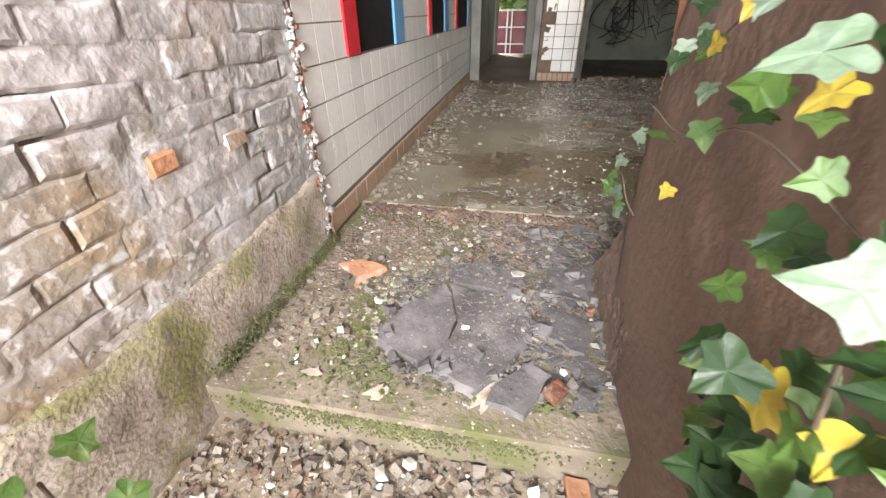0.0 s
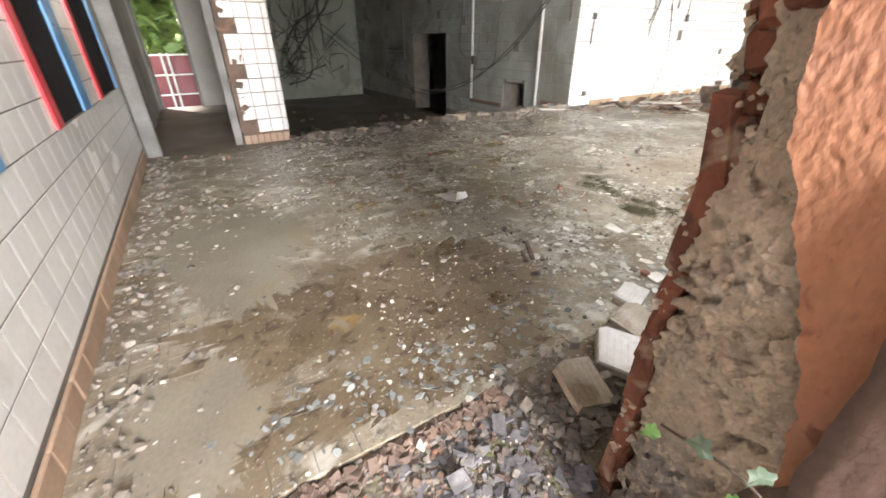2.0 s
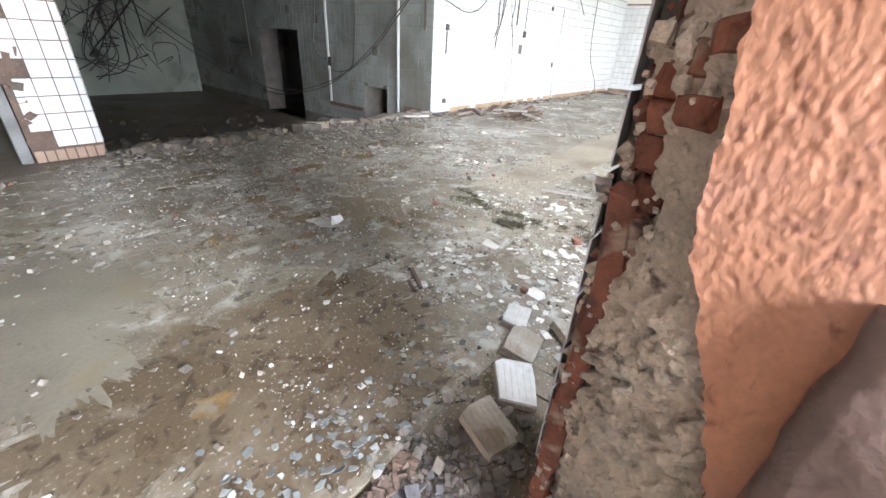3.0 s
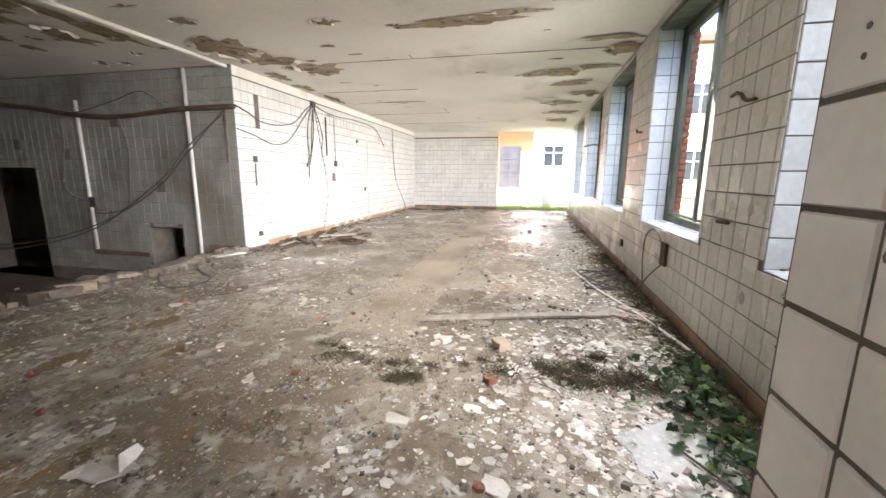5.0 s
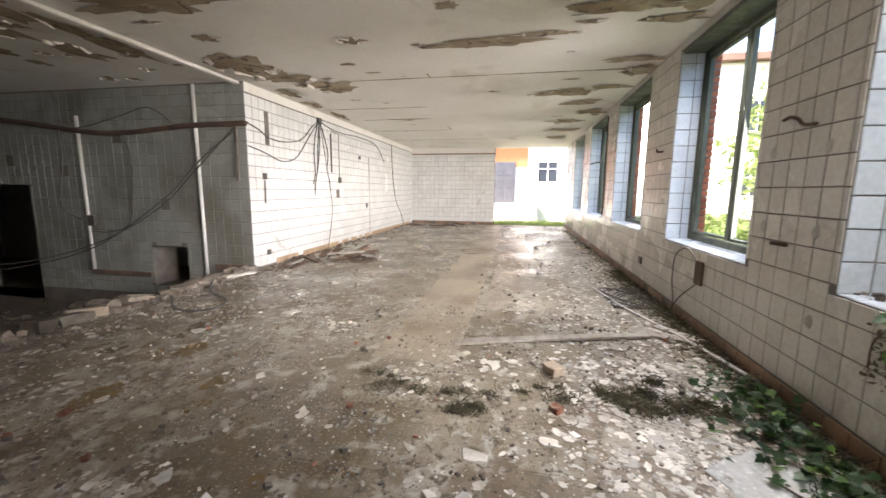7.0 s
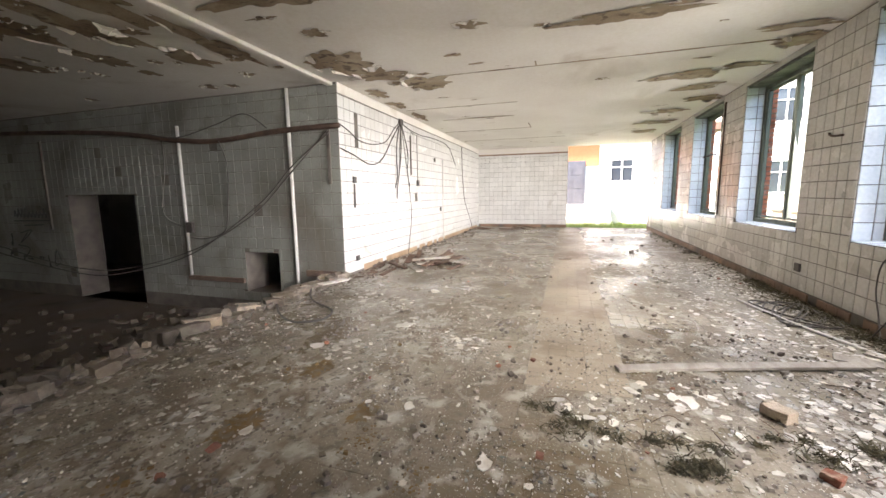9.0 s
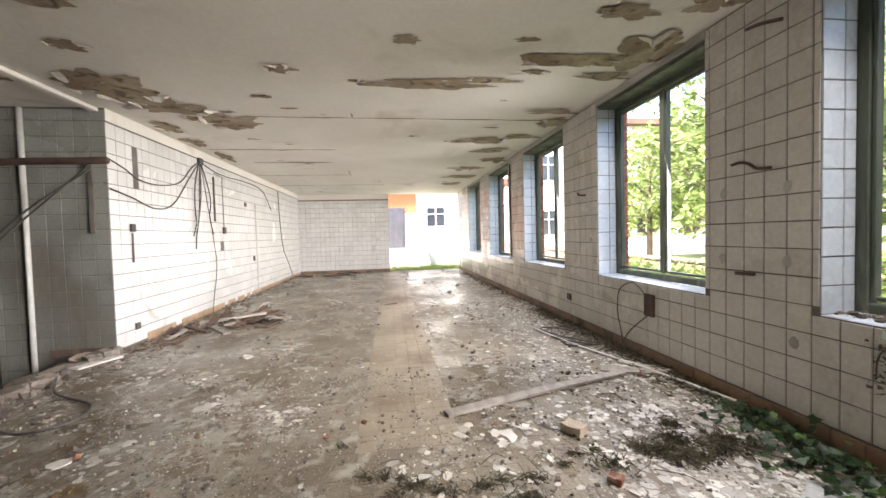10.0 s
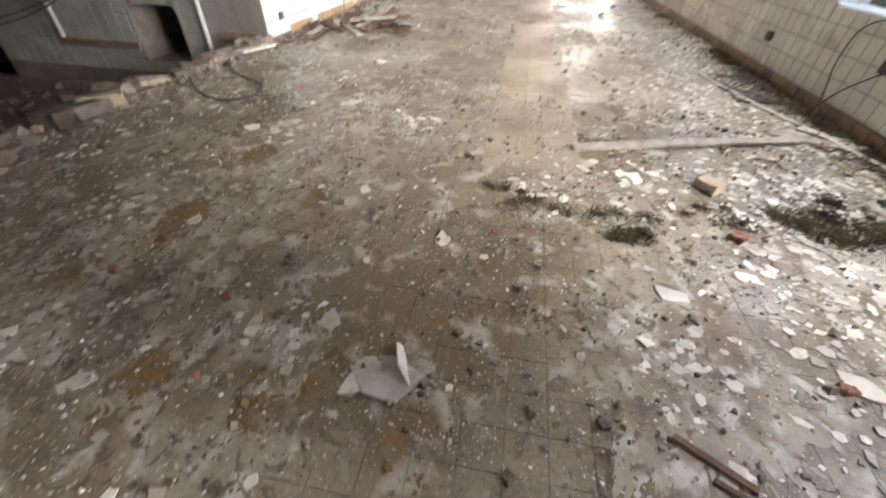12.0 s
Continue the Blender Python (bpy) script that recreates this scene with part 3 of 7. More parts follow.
tagged(part("broken_edge", t, (M_JAMBBRICK, M_WASHBRICK), wall_brick, "crumbling brick edge beside the tiles"), kind="stuff")


# plinth of the brick wall, a worn concrete fillet
def plinth_point(u, v):
    y = -3.0 + 4.70 * u
    prof = [(0.012, -0.25), (0.022, 0.0), (0.028, 0.12), (0.030, 0.22), (0.022, 0.30), (-0.03, 0.335)]
    k = v * (len(prof) - 1)
    i = min(int(k), len(prof) - 2)
    a, c = prof[i], prof[i + 1]
    x, z = a[0] + (c[0] - a[0]) * (k - i), a[1] + (c[1] - a[1]) * (k - i)
    d = 0.012 * n3((0, y, z), 6) + 0.008 * n3((3, y, z), 19) + 0.003 * n3((3, y, z), 50)
    return (WEST + x + d - 0.01, y, z * ((1 + 0.06 * n3((1, y, 0), 3) + 0.25 * max(0.0, y - 0.95) ** 1.2) if z > 0 else 1) + d)


tagged(part("plinth", rough_grid(160, 16, plinth_point), M_PLINTH, wall_brick, "mossy concrete plinth", True))

# wing wall between passage and hall: masonry core, render, dado, broken jamb
w = Mesh()
w.box(0.47, -6.0, -0.7, 1.0, 1.60, CEIL + 0.4)
wall_wing = structure("wall_wing", w, M_MORTAR, "orange rendered wall with a brown dado and a broken jamb", "wall")


def jamb_point(u, v):
    z = -0.1 + 3.2 * v
    pts = [(0.425, 1.30), (0.432, 1.46), (0.45, 1.57), (0.49, 1.645), (0.60, 1.67), (0.75, 1.69)]
    k = u * (len(pts) - 1)
    i = min(int(k), len(pts) - 2)
    a, c = pts[i], pts[i + 1]
    x, y = a[0] + (c[0] - a[0]) * (k - i), a[1] + (c[1] - a[1]) * (k - i)
    amp = 0.0 if u < 0.05 or u > 0.97 else 1.0
    low = min(1.0, max(0.25, (1.25 - z) * 2.5))
    d = amp * (0.022 * n3((x, y, z), 4) + 0.014 * n3((x, y, z + 5), 11) - 0.10 * max(0.0, n3((x, y + 3, z), 17) - 0.08) * low - 0.06 * max(0.0, n3((x, y + 7, z), 36) - 0.05) * low + 0.010 * n3((x, y + 5, z), 42) + 0.006 * n3((x, y + 3, z), 80))
    return (x - d * 0.8, y + d, z)


part("broken_jamb", rough_grid(90, 760, jamb_point), M_MORTAR, wall_wing, "crumbling mortar and rubble core")


def render_edge(z):
    at = ((-0.2, 1.30), (0.6, 1.36), (0.78, 1.41), (0.89, 1.44), (1.0, 1.49), (1.13, 1.543), (1.28, 1.55), (1.42, 1.567), (3.4, 1.585))
    for (za, ya), (zb, yb) in zip(at, at[1:]):
        if z <= zb:
            break
    return ya + (yb - ya) * (z - za) / (zb - za) + 0.012 * n3((4, 0, z), 6) + 0.012 * n3((8, 0, z), 17) + 0.006 * n3((8, 0, z), 45)


def render_point(u, v):
    z = 0.5 + 1.8 * v / 0.9 if v < 0.9 else 2.3 + 0.9 * (v - 0.9) / 0.1
    e = render_edge(z)
    y = -2.0 + 2.8 * u / 0.12 if u < 0.12 else 0.8 + (e - 0.8) * (u - 0.12) / 0.88
    comb = max(0.0, n3((0, y + 0.22 * z, z * 0.34), 105) - 0.14) * max(0.0, 0.45 + 1.8 * n3((6, y, z), 6))
    pits = max(0.0, n3((3, y, z), 48) - 0.34)
    d = 0.0012 * n3((0, y, z), 14) + 0.0010 * n3((0, y, z), 90) + 0.0020 * comb + 0.0045 * pits
    return (0.409 + d, y, z)


part("render_coat", rough_grid(300, 560, render_point), M_ORANGE, wall_wing, "orange combed render with a ragged edge", True)


def render_rim(u, v):
    z = -0.1 + 3.3 * v
    return (0.412 + 0.04 * u + 0.004 * n3((0, u, z), 40), render_edge(z) - 0.012 * u, z)


part("render_rim", rough_grid(2, 220, render_rim), M_ORANGE, wall_wing, "broken edge of the render")


def dado_point(u, v):
    prof = [(0.355, -0.25), (0.362, 0.1), (0.366, 0.5), (0.368, 0.8), (0.37, 1.08), (0.378, 1.115), (0.43, 1.125)]
    k = v * 6
    i = min(int(k), 5)
    a, c = prof[i], prof[i + 1]
    x, z = a[0] + (c[0] - a[0]) * (k - i), a[1] + (c[1] - a[1]) * (k - i)
    flare = max(0.0, 0.55 - z)
    edge = 1.335 - 0.16 * flare + 0.012 * n3((0, 1, z), 5) + 0.010 * n3((0, 1, z), 14) + flare * 0.12 * n3((0, 1, z), 7)
    y = -2.0 + (edge + 2.0) * min(1.0, u / 0.97) ** 0.75
    if u > 0.97:
        x += 0.06 * (u - 0.97) / 0.03
    return (x + 0.008 * n3((0, y, z), 7) + 0.004 * n3((0, y, z), 24), y, z)


part("dado", rough_grid(70, 60, dado_point), M_BROWN, wall_wing, "thick brown painted dado", True)

def mud_point(u, v):
    z = -0.2 + 0.95 * v
    flare = max(0.0, 0.55 - z)
    edge = 1.335 + 0.42 * flare + 0.014 * n3((0, 1, z), 5) + 0.012 * n3((0, 1, z), 14) + flare * 0.14 * n3((0, 1, z), 7)
    y = 1.0 + (edge - 1.0) * min(1.0, u / 0.9)
    x = 0.424 - 0.068 * min(1.0, max(0.0, 0.72 - z) * 1.6) + 0.010 * n3((3, y, z), 8) + 0.006 * n3((3, y, z), 26) + 0.003 * n3((3, y, z), 60)
    if u > 0.9:
        x += 0.12 * (u - 0.9) / 0.1
    return (x, y, z)


part("mud_foot", rough_grid(60, 110, mud_point), M_MUD, wall_wing, "muddy crumbling foot of the render")

# broken edge of the jamb: a rusty terracotta edge strip below, brick stumps and mortar lumps above
r = random.Random(21)


def stump(x, y, z, w, d, h, mat, turn=8.0):
    t = Mesh()
    t.rbox(-w, -d, -h / 2, w, d, h / 2, min(w, d, h) * 0.3, pose(0, 0, 0, r.gauss(0, 6), r.gauss(0, 6), turn + r.gauss(0, 10)))
    t.v = [(q[0] + r.uniform(-0.007, 0.007), q[1] + r.uniform(-0.006, 0.006), q[2] + r.uniform(-0.007, 0.007)) for q in t.v]
    if mat is M_MORTAR:
        bm = bmesh.new()
        bmesh.ops.create_icosphere(bm, subdivisions=2, radius=1.0)
        off = Vector((x, y, z)) * 50
        t = Mesh()
        t.solid([Vector((p.co.x * w, p.co.y * d, p.co.z * h * 0.6)) * 0.72 * (1 + 0.45 * noise.noise(p.co * 1.6 + off) + 0.2 * noise.noise(p.co * 5 + off)) for p in bm.verts], [[p.index for p in f.verts] for f in bm.faces])
        bm.free()
    part("brick" if mat is M_JAMBBRICK else "mortar_lump", t, mat, wall_wing).location = (x, y, z)


z = -0.02
while z < 1.12:
    h = r.uniform(0.06, 0.15)
    stump(0.515 + r.gauss(0, 0.005), 1.672 + r.gauss(0, 0.004), z + h / 2, r.uniform(0.026, 0.036), r.uniform(0.022, 0.030), h * 1.2, M_JAMBBRICK, 4)
    z += h * 0.9
z = 0.98
while z < 3.05:
    h = r.uniform(0.04, 0.075)
    clay = z < 1.36 or r.random() < 0.3
    stump(0.535 + r.gauss(0, 0.014), 1.655 + r.gauss(0, 0.010), z + h / 2, r.uniform(0.03, 0.05), r.uniform(0.020, 0.032), h, M_JAMBBRICK if clay else M_MORTAR)
    stump(0.66 + r.gauss(0, 0.02), 1.690 + r.gauss(0, 0.010), z + h / 2, r.uniform(0.04, 0.06), r.uniform(0.022, 0.032), h * 1.1, M_JAMBBRICK if r.random() < 0.3 else M_MORTAR)
    z += h * r.uniform(0.75, 1.05)
for x, y, z in ((0.475, 1.60, 1.30), (0.50, 1.625, 1.37), (0.47, 1.585, 1.40)):
    stump(x, y, z, 0.03, 0.02, 0.045, M_JAMBBRICK, 30)
for k in range(26):
    z = r.uniform(1.15, 2.4)
    stump(0.455 + r.uniform(0, 0.06), 1.585 + r.uniform(0, 0.06), z, r.uniform(0.012, 0.026), r.uniform(0.012, 0.022), r.uniform(0.02, 0.05), M_MORTAR, r.uniform(0, 90))
t = Mesh()
for i in range(380):
    s = r.uniform(0.004, 0.017)
    t.lump((r.uniform(0.49, 0.72), 1.683 + r.gauss(0, 0.014), r.uniform(0.0, 3.0)), (s, s, s * 1.3), (r.uniform(0, 3), r.uniform(0, 3), 0), r, 0 if r.random() < 0.3 else 1)
tagged(part("brick_crumbs", t, (M_JAMBBRICK, M_MORTAR), wall_wing, "crumbs of brick and mortar on the broken edge"), kind="stuff")
t = Mesh()
for i in range(420):
    zz = r.uniform(0, 3.0)
    yy = r.uniform(1.48, 1.69)
    s = r.uniform(0.003, 0.008)
    t.lump((0.44 + (yy - 1.48) * 0.25 + r.gauss(0, 0.008), yy, zz), (s, s, s), (r.uniform(0, 3), r.uniform(0, 3), 0), r)
tagged(part("aggregate", t, M_MORTAR, wall_wing), kind="stuff")

# tiled pier faces on the hall side of the wing wall
w = Mesh()
w.box(0.74, 1.60, -0.1, 1.02, 1.755, CEIL)
w.box(1.0, SOUTH, -0.1, 1.02, 1.60, CEIL)
pier = structure("wall_pier", w, M_GROUT, "tiled pier beside the broken entrance jamb", "wall")

# ---- window frames ----
def window(i, a, b):
    ob = tagged(new("window_%d" % i), "tall grey-green framed window, glass gone, in a tiled reveal", "window", "hall windows", "structure")
    y0, y1 = SOUTH - 0.345, SOUTH - 0.262
    fr = Mesh()
    for x0, x1, z0, z1 in ((a, a + 0.07, SILL + 0.02, HEAD), (b - 0.07, b, SILL + 0.02, HEAD), (a + 0.07, b - 0.07, SILL + 0.02, SILL + 0.085), (a + 0.07, b - 0.07, HEAD - 0.075, HEAD)):
        fr.rbox(x0, y0, z0, x1, y1, z1, 0.006)
    part("window_frame", fr, M_FRAME, ob)
    mid = (a + b) / 2
    mu = Mesh()
    mu.rbox(mid - 0.03, y0 + 0.005, SILL + 0.10, mid + 0.03, y1 - 0.005, HEAD - 0.09, 0.006)
    part("mullion", mu, M_FRAME, ob)
    for x0, x1 in ((a + 0.075, mid - 0.035), (mid + 0.035, b - 0.075)):
        s = Mesh()
        for q in ((x0, x0 + 0.025, SILL + 0.105, HEAD - 0.095), (x1 - 0.025, x1, SILL + 0.105, HEAD - 0.095), (x0 + 0.025, x1 - 0.025, SILL + 0.105, SILL + 0.13), (x0 + 0.025, x1 - 0.025, HEAD - 0.12, HEAD - 0.095)):
            s.rbox(q[0], y0 + 0.015, q[2], q[1], y1 - 0.015, q[3], 0.004)
        part("sash", s, M_FRAME, ob)
    # tiled sill and reveals, brick outer jambs
    s = Mesh()
    s.box(a, SOUTH - 0.26, SILL - 0.01, b, SOUTH, SILL + 0.004)
    part("window_sill", s, M_GROUT, ob, "white tiled sill")
    tile_face(ob, (a, SOUTH, SILL + 0.004), (1, 0, 0), (0, -1, 0.05), (0, 0, 1), 0, b - a, 0, 0.26, 0.168, 0.19, [], M_TILE_SKYTINT, near=lambda p: p.x < 6, seed=50 + i, cap=60)
    tile_face(ob, (b, SOUTH, SILL), (0, -1, 0), (0, 0, 1), (-1, 0, 0), 0, 0.26, 0.01, HEAD - SILL, 0.168, 0.19, [], M_TILE_SKYTINT, near=lambda p: p.x < 9, seed=60 + i, cap=60)
    tile_face(ob, (a, SOUTH - 0.26, SILL), (0, 1, 0), (0, 0, 1), (1, 0, 0), 0, 0.26, 0.01, HEAD - SILL, 0.168, 0.19, [], M_TILE_SKYTINT, seed=70 + i)
    rb = random.Random(i)
    for xj, sgn in ((a, 1), (b, -1)):
        z = SILL
        while z < HEAD - 0.06:
            t = Mesh()
            pr = 0.004 + rb.uniform(0, 0.014)
            x0, x1 = (xj - 0.02, xj + pr) if sgn > 0 else (xj - pr, xj + 0.02)
            t.rbox(x0, SOUTH - TH - 0.01, z, x1, SOUTH - 0.362 + rb.uniform(-0.012, 0.004), z + 0.066, 0.008)
            part("brick", t, M_BRICK, ob)
            z += 0.078
    return ob


for i, (a, b) in enumerate(WINDOWS):
    window(i + 1, a, b)

# head strips over the windows: pale lintel board
for a, b in WINDOWS:
    t = Mesh()
    t.rbox(a, SOUTH - 0.25, HEAD - 0.03, b, SOUTH - 0.02, HEAD + 0.004, 0.004)
    structure("trim_lintel", t, M_FRAME, "stained lintel board over a window", "lintel")
    t = Mesh()
    t.rbox(a - 0.02, SOUTH - 0.01, HEAD + 0.006, b + 0.02, SOUTH + 0.012, CEIL - 0.001, 0.004)
    structure("trim_head", t, M_PLASTER, "stained bare plaster strip above a window", "plaster")

# ---- skirtings ----
def skirting(name, p, q, nrm, label, h=0.11, pitch=0.19, mat=M_SKIRT):
    p, q, nrm = Vector(p), Vector(q), Vector(nrm)
    ob = tagged(new(name), label, "skirting", "", "structure")
    L = (q - p).length
    d = (q - p).normalized()
    n = int(L / pitch)
    r = random.Random(int(L * 100))
    miss = 0.015 if nrm.x > 0 else 0.06
    for k in range(n):
        if r.random() < miss:
            continue
        t = Mesh()
        m = Matrix((d, nrm, Vector((0, 0, 1)))).transposed().to_4x4()
        m = Matrix.Translation(p + d * (k * pitch)) @ m
        t.rbox(0.0015, 0.0, 0.0, pitch - 0.0015, 0.016 + r.uniform(0, 0.004), h, 0.005, m)
        part("skirting_tile", t, mat, ob)
    return ob


skirting("baseboard_south", (1.03, SOUTH, 0), (16.3, SOUTH, 0), (0, 1, 0), "brown tile skirting under the windows")
skirting("baseboard_north", (6.8, NORTH, 0), (EAST, NORTH, 0), (0, -1, 0), "yellow-brown tile skirting along the tiled wall", mat=M_SKIRT_PALE)
skirting("baseboard_east", (EAST, 3.7, 0), (EAST, NORTH, 0), (-1, 0, 0), "brown tile skirting of the end wall")
skirting("baseboard_west", (WEST, 1.74, 0), (WEST, 7.15, 0), (1, 0, 0), "terracotta tile skirting of the west wall", 0.12, 0.172, M_SKIRT_WEST)

# ---- column ----
col = empty("column", "white tiled pillar with broken tiles and an exposed corner", "column", kind="structure")
t = Mesh()
t.box(0.13, 7.38, -0.05, 0.74, 7.78, CEIL)
part("core", t, M_MUD, col)
tile_face(col, (0.13, 7.38, 0.14), (1, 0, 0), (0, 0, 1), (0, -1, 0), 0.05, 0.61, 0, 3.0, 0.165, 0.172, [], M_TILE, near=lambda p: True, seed=5,
          gone=lambda p: p.x < 0.30 and int(p.z / 0.172 + 0.5) % 7 in (1, 5))
tile_face(col, (0.74, 7.38, 0.14), (0, 1, 0), (0, 0, 1), (1, 0, 0), 0, 0.4, 0, 3.0, 0.172, 0.172, [], M_TILE, seed=6)
t = Mesh()
rk = random.Random(77)
for k in range(60):
    s = rk.uniform(0.012, 0.05)
    t.lump((0.15 + abs(rk.gauss(0, 0.06)), 7.384 + rk.gauss(0, 0.004), rk.uniform(0.12, 3.05)), (s, s * 0.3, s * 1.3), (0, rk.uniform(0, 3), 0), rk, 0 if rk.random() < 0.9 else 1)
tagged(part("broken_strip", t, (M_MUD, M_RUBBLE_DARK), col, "dark ragged strip where tiles broke off"), kind="stuff")
t = Mesh()
for k in range(7):
    t.rbox(0.14 + k * 0.085, 7.355, 0.0, 0.215 + k * 0.085, 7.38, 0.12, 0.005)
part("base_tiles", t, M_SKIRT_WEST, col, "brown base tiles")

# ---- hatches of the west wall ----
def hatch(y0, y1, y2, y3, z0, z1, glass):
    ob = empty("serving_hatch", "black boarded serving hatch with red and blue painted jambs" if not glass else "dim serving hatch with red and blue jambs", "hatch", "serving hatches")
    t = Mesh()
    t.box(WEST - 0.03, y1, z0, WEST - 0.006, y2, z1)
    part("board", t, M_BLACK, ob, "matt black board")
    t = Mesh()
    t.rbox(WEST - 0.1, y0, z0, WEST + 0.014, y1, z1, 0.003)
    part("jamb", t, M_RED, ob, "red painted jamb")
    t = Mesh()
    t.rbox(WEST - 0.1, y2, z0, WEST + 0.014, y3, z1, 0.003)
    part("jamb", t, M_BLUE, ob, "blue painted jamb")
    return ob


hatch(2.24, 2.42, 3.13, 3.36, 0.832, 2.0, False)
hatch(4.23, 4.36, 5.02, 5.27, 0.832, 2.0, True)
hatch(5.77, 5.9, 6.85, 6.98, 0.832, 2.0, True)

# ---- corridor frames and the red gate ----
fr = empty("door_frame", "grey peeling wooden door frame in the corridor", "door frame")
for x0, x1, y in ((-0.99, -0.83, 7.25), (0.02, 0.12, 7.4)):
    t = Mesh()
    t.rbox(x0, y, -0.004, x1, y + 0.14, 2.5, 0.008)
    part("post", t, M_GREYPAINT, fr)
t = Mesh()
t.rbox(-0.83, 7.27, 2.4, 0.02, 7.39, 2.5, 0.008)
part("head", t, M_GREYPAINT, fr)
fr2 = empty("door_frame", "white-edged door frame round the far corridor doorway", "door frame")
for x0, x1 in ((-0.97, -0.92), (-0.2, -0.15)):
    t = Mesh()
    t.rbox(x0, 11.93, -0.004, x1, 12.0, 2.15, 0.006)
    part("post", t, M_GREYPAINT, fr2)
gate = empty("metal_gate", "dark red sheet metal gate with pale rails outside the doorway", "gate")
t = Mesh()
t.box(-1.6, 13.2, -0.3, 1.2, 13.23, 1.02)
part("panel", t, M_DKRED, gate)
for x in (-1.5, -0.75, -0.62, 0.1, 1.1):
    t = Mesh()
    t.rbox(x, 13.15, -0.3, x + 0.04, 13.2, 1.06, 0.004)
    part("post", t, M_WHITEPIPE, gate)
for z in (0.15, 0.58, 1.0):
    t = Mesh()
    t.rbox(-1.6, 13.13, z, 1.2, 13.15, z + 0.035, 0.004)
    part("rail", t, M_WHITEPIPE, gate)
t = Mesh()
t.box(-3, 12.26, -0.94, 0.7, 30, -0.12)
structure("pavement", t, M_CONC, "pale concrete yard behind the corridor", "pavement")

# ---- outside ----
def building(name, label, x0, y0, x1, y1, z0, z1, wall_mat, windows, doors=(), face="w", extra=()):
    ob = empty(name, label, "building")
    t = Mesh()
    t.box(x0, y0, z0, x1, y1, z1)
    part("wall", t, wall_mat, ob)
    t = Mesh()
    t.rbox(x0 - 0.4, y0 - 0.4, z1, x1 + 0.4, y1 + 0.4, z1 + 0.35, 0.03)
    part("roof", t, M_ROOF, ob)
    for u, z, wd, h in windows:
        wi = Mesh()
        if face == "w":
            wi.box(x0 - 0.03, u, z, x0 + 0.02, u + wd, z + h)
        else:
            wi.box(u, y1 - 0.02, z, u + wd, y1 + 0.03, z + h)
        wo = part("window", wi, M_PANE, ob)
        fr = Mesh()
        for a, b, c, d in ((0, 0.07, 0, h), (wd - 0.07, wd, 0, h), (0.07, wd - 0.07, 0, 0.07), (0.07, wd - 0.07, h - 0.07, h), (wd / 2 - 0.03, wd / 2 + 0.03, 0.07, h - 0.07), (0.07, wd - 0.07, h * 0.62, h * 0.62 + 0.05)):
            if face == "w":
                fr.box(x0 - 0.06, u + a, z + c, x0 - 0.03, u + b, z + d)
            else:
                fr.box(u + a, y1 + 0.03, z + c, u + b, y1 + 0.06, z + d)
        part("window_frame", fr, M_WHITEPIPE, wo)
    for u, z, wd, h in doors:
        d = Mesh()
        d.rbox(x0 - 0.05, u, z, x0 + 0.02, u + wd, z + h, 0.01)
        do = part("door", d, M_DOORGREY, ob)
        for k in range(2):
            for q in range(3):
                d = Mesh()
                d.rbox(x0 - 0.065, u + 0.1 + k * wd * 0.47, z + 0.12 + q * h * 0.31, x0 - 0.05, u + wd * 0.43 + k * wd * 0.47, z + h * 0.26 + q * h * 0.31, 0.006)
                part("door_panel", d, M_DOORGREY, do)
    return ob


facade = building("annex_building", "orange and white rendered annex with a grey door", 20.6, -2.2, 27, 14, -0.3, 3.9, M_WHITEWALL, [(0.8, 1.82, 1.03, 1.07)], [(2.9, 0.80, 1.05, 2.05)])
t = Mesh()
t.box(20.585, 2.3, 2.6, 20.6, 14, 3.9)
t.box(20.585, 3.7, 0.5, 20.6, 14, 2.6)
part("painted_band", t, M_FACORANGE, facade, "orange painted wall")
t = Mesh()
for k in range(4):
    t.rbox(19.3 + k * 0.32, 1.8, -0.1 + 0.0, 20.58, 4.6, 0.18 + k * 0.2, 0.01)
part("step", t, M_WHITEWALL, facade, "pale concrete steps")
building("white_house", "white rendered house with dark windows behind the garden", 22, -22, 34, -5.0, -0.3, 7.5, M_WHITEWALL, [(-21 + k * 3.0, 1.2 + q * 3.1, 1.3, 1.5) for k in range(6) for q in range(2)])
building("brick_house", "red brick house beyond the trees", 2, -34, 18, -26, -0.3, 8, M_BRICK, [(3 + k * 3.2, 1.0 + q * 3.0, 1.3, 1.6) for k in range(5) for q in range(2)], face="n")

t = Mesh()
t.rbox(-2, -4.3, -0.2, 19, -3.95, 0.55, 0.03)
for k in range(14):
    t.rbox(-1.9 + k * 1.5, -4.36, 0.55, -0.45 + k * 1.5, -3.9, 0.63, 0.015)
tagged(part("garden_wall", t, M_RUBBLE_DARK), "low weathered concrete garden wall with coping slabs", "wall")


def leaf_pts(n=5):
    """Outline of a lobed ivy leaf, stalk at the origin, tip along +y, length 1."""
    half = [(0.0, 0.0), (0.24, -0.08), (0.44, 0.0), (0.40, 0.17), (0.52, 0.36), (0.31, 0.48), (0.17, 0.72), (0.0, 1.0)]
    return half + [(-x, y) for x, y in reversed(half[1:-1])]


LEAF = leaf_pts()


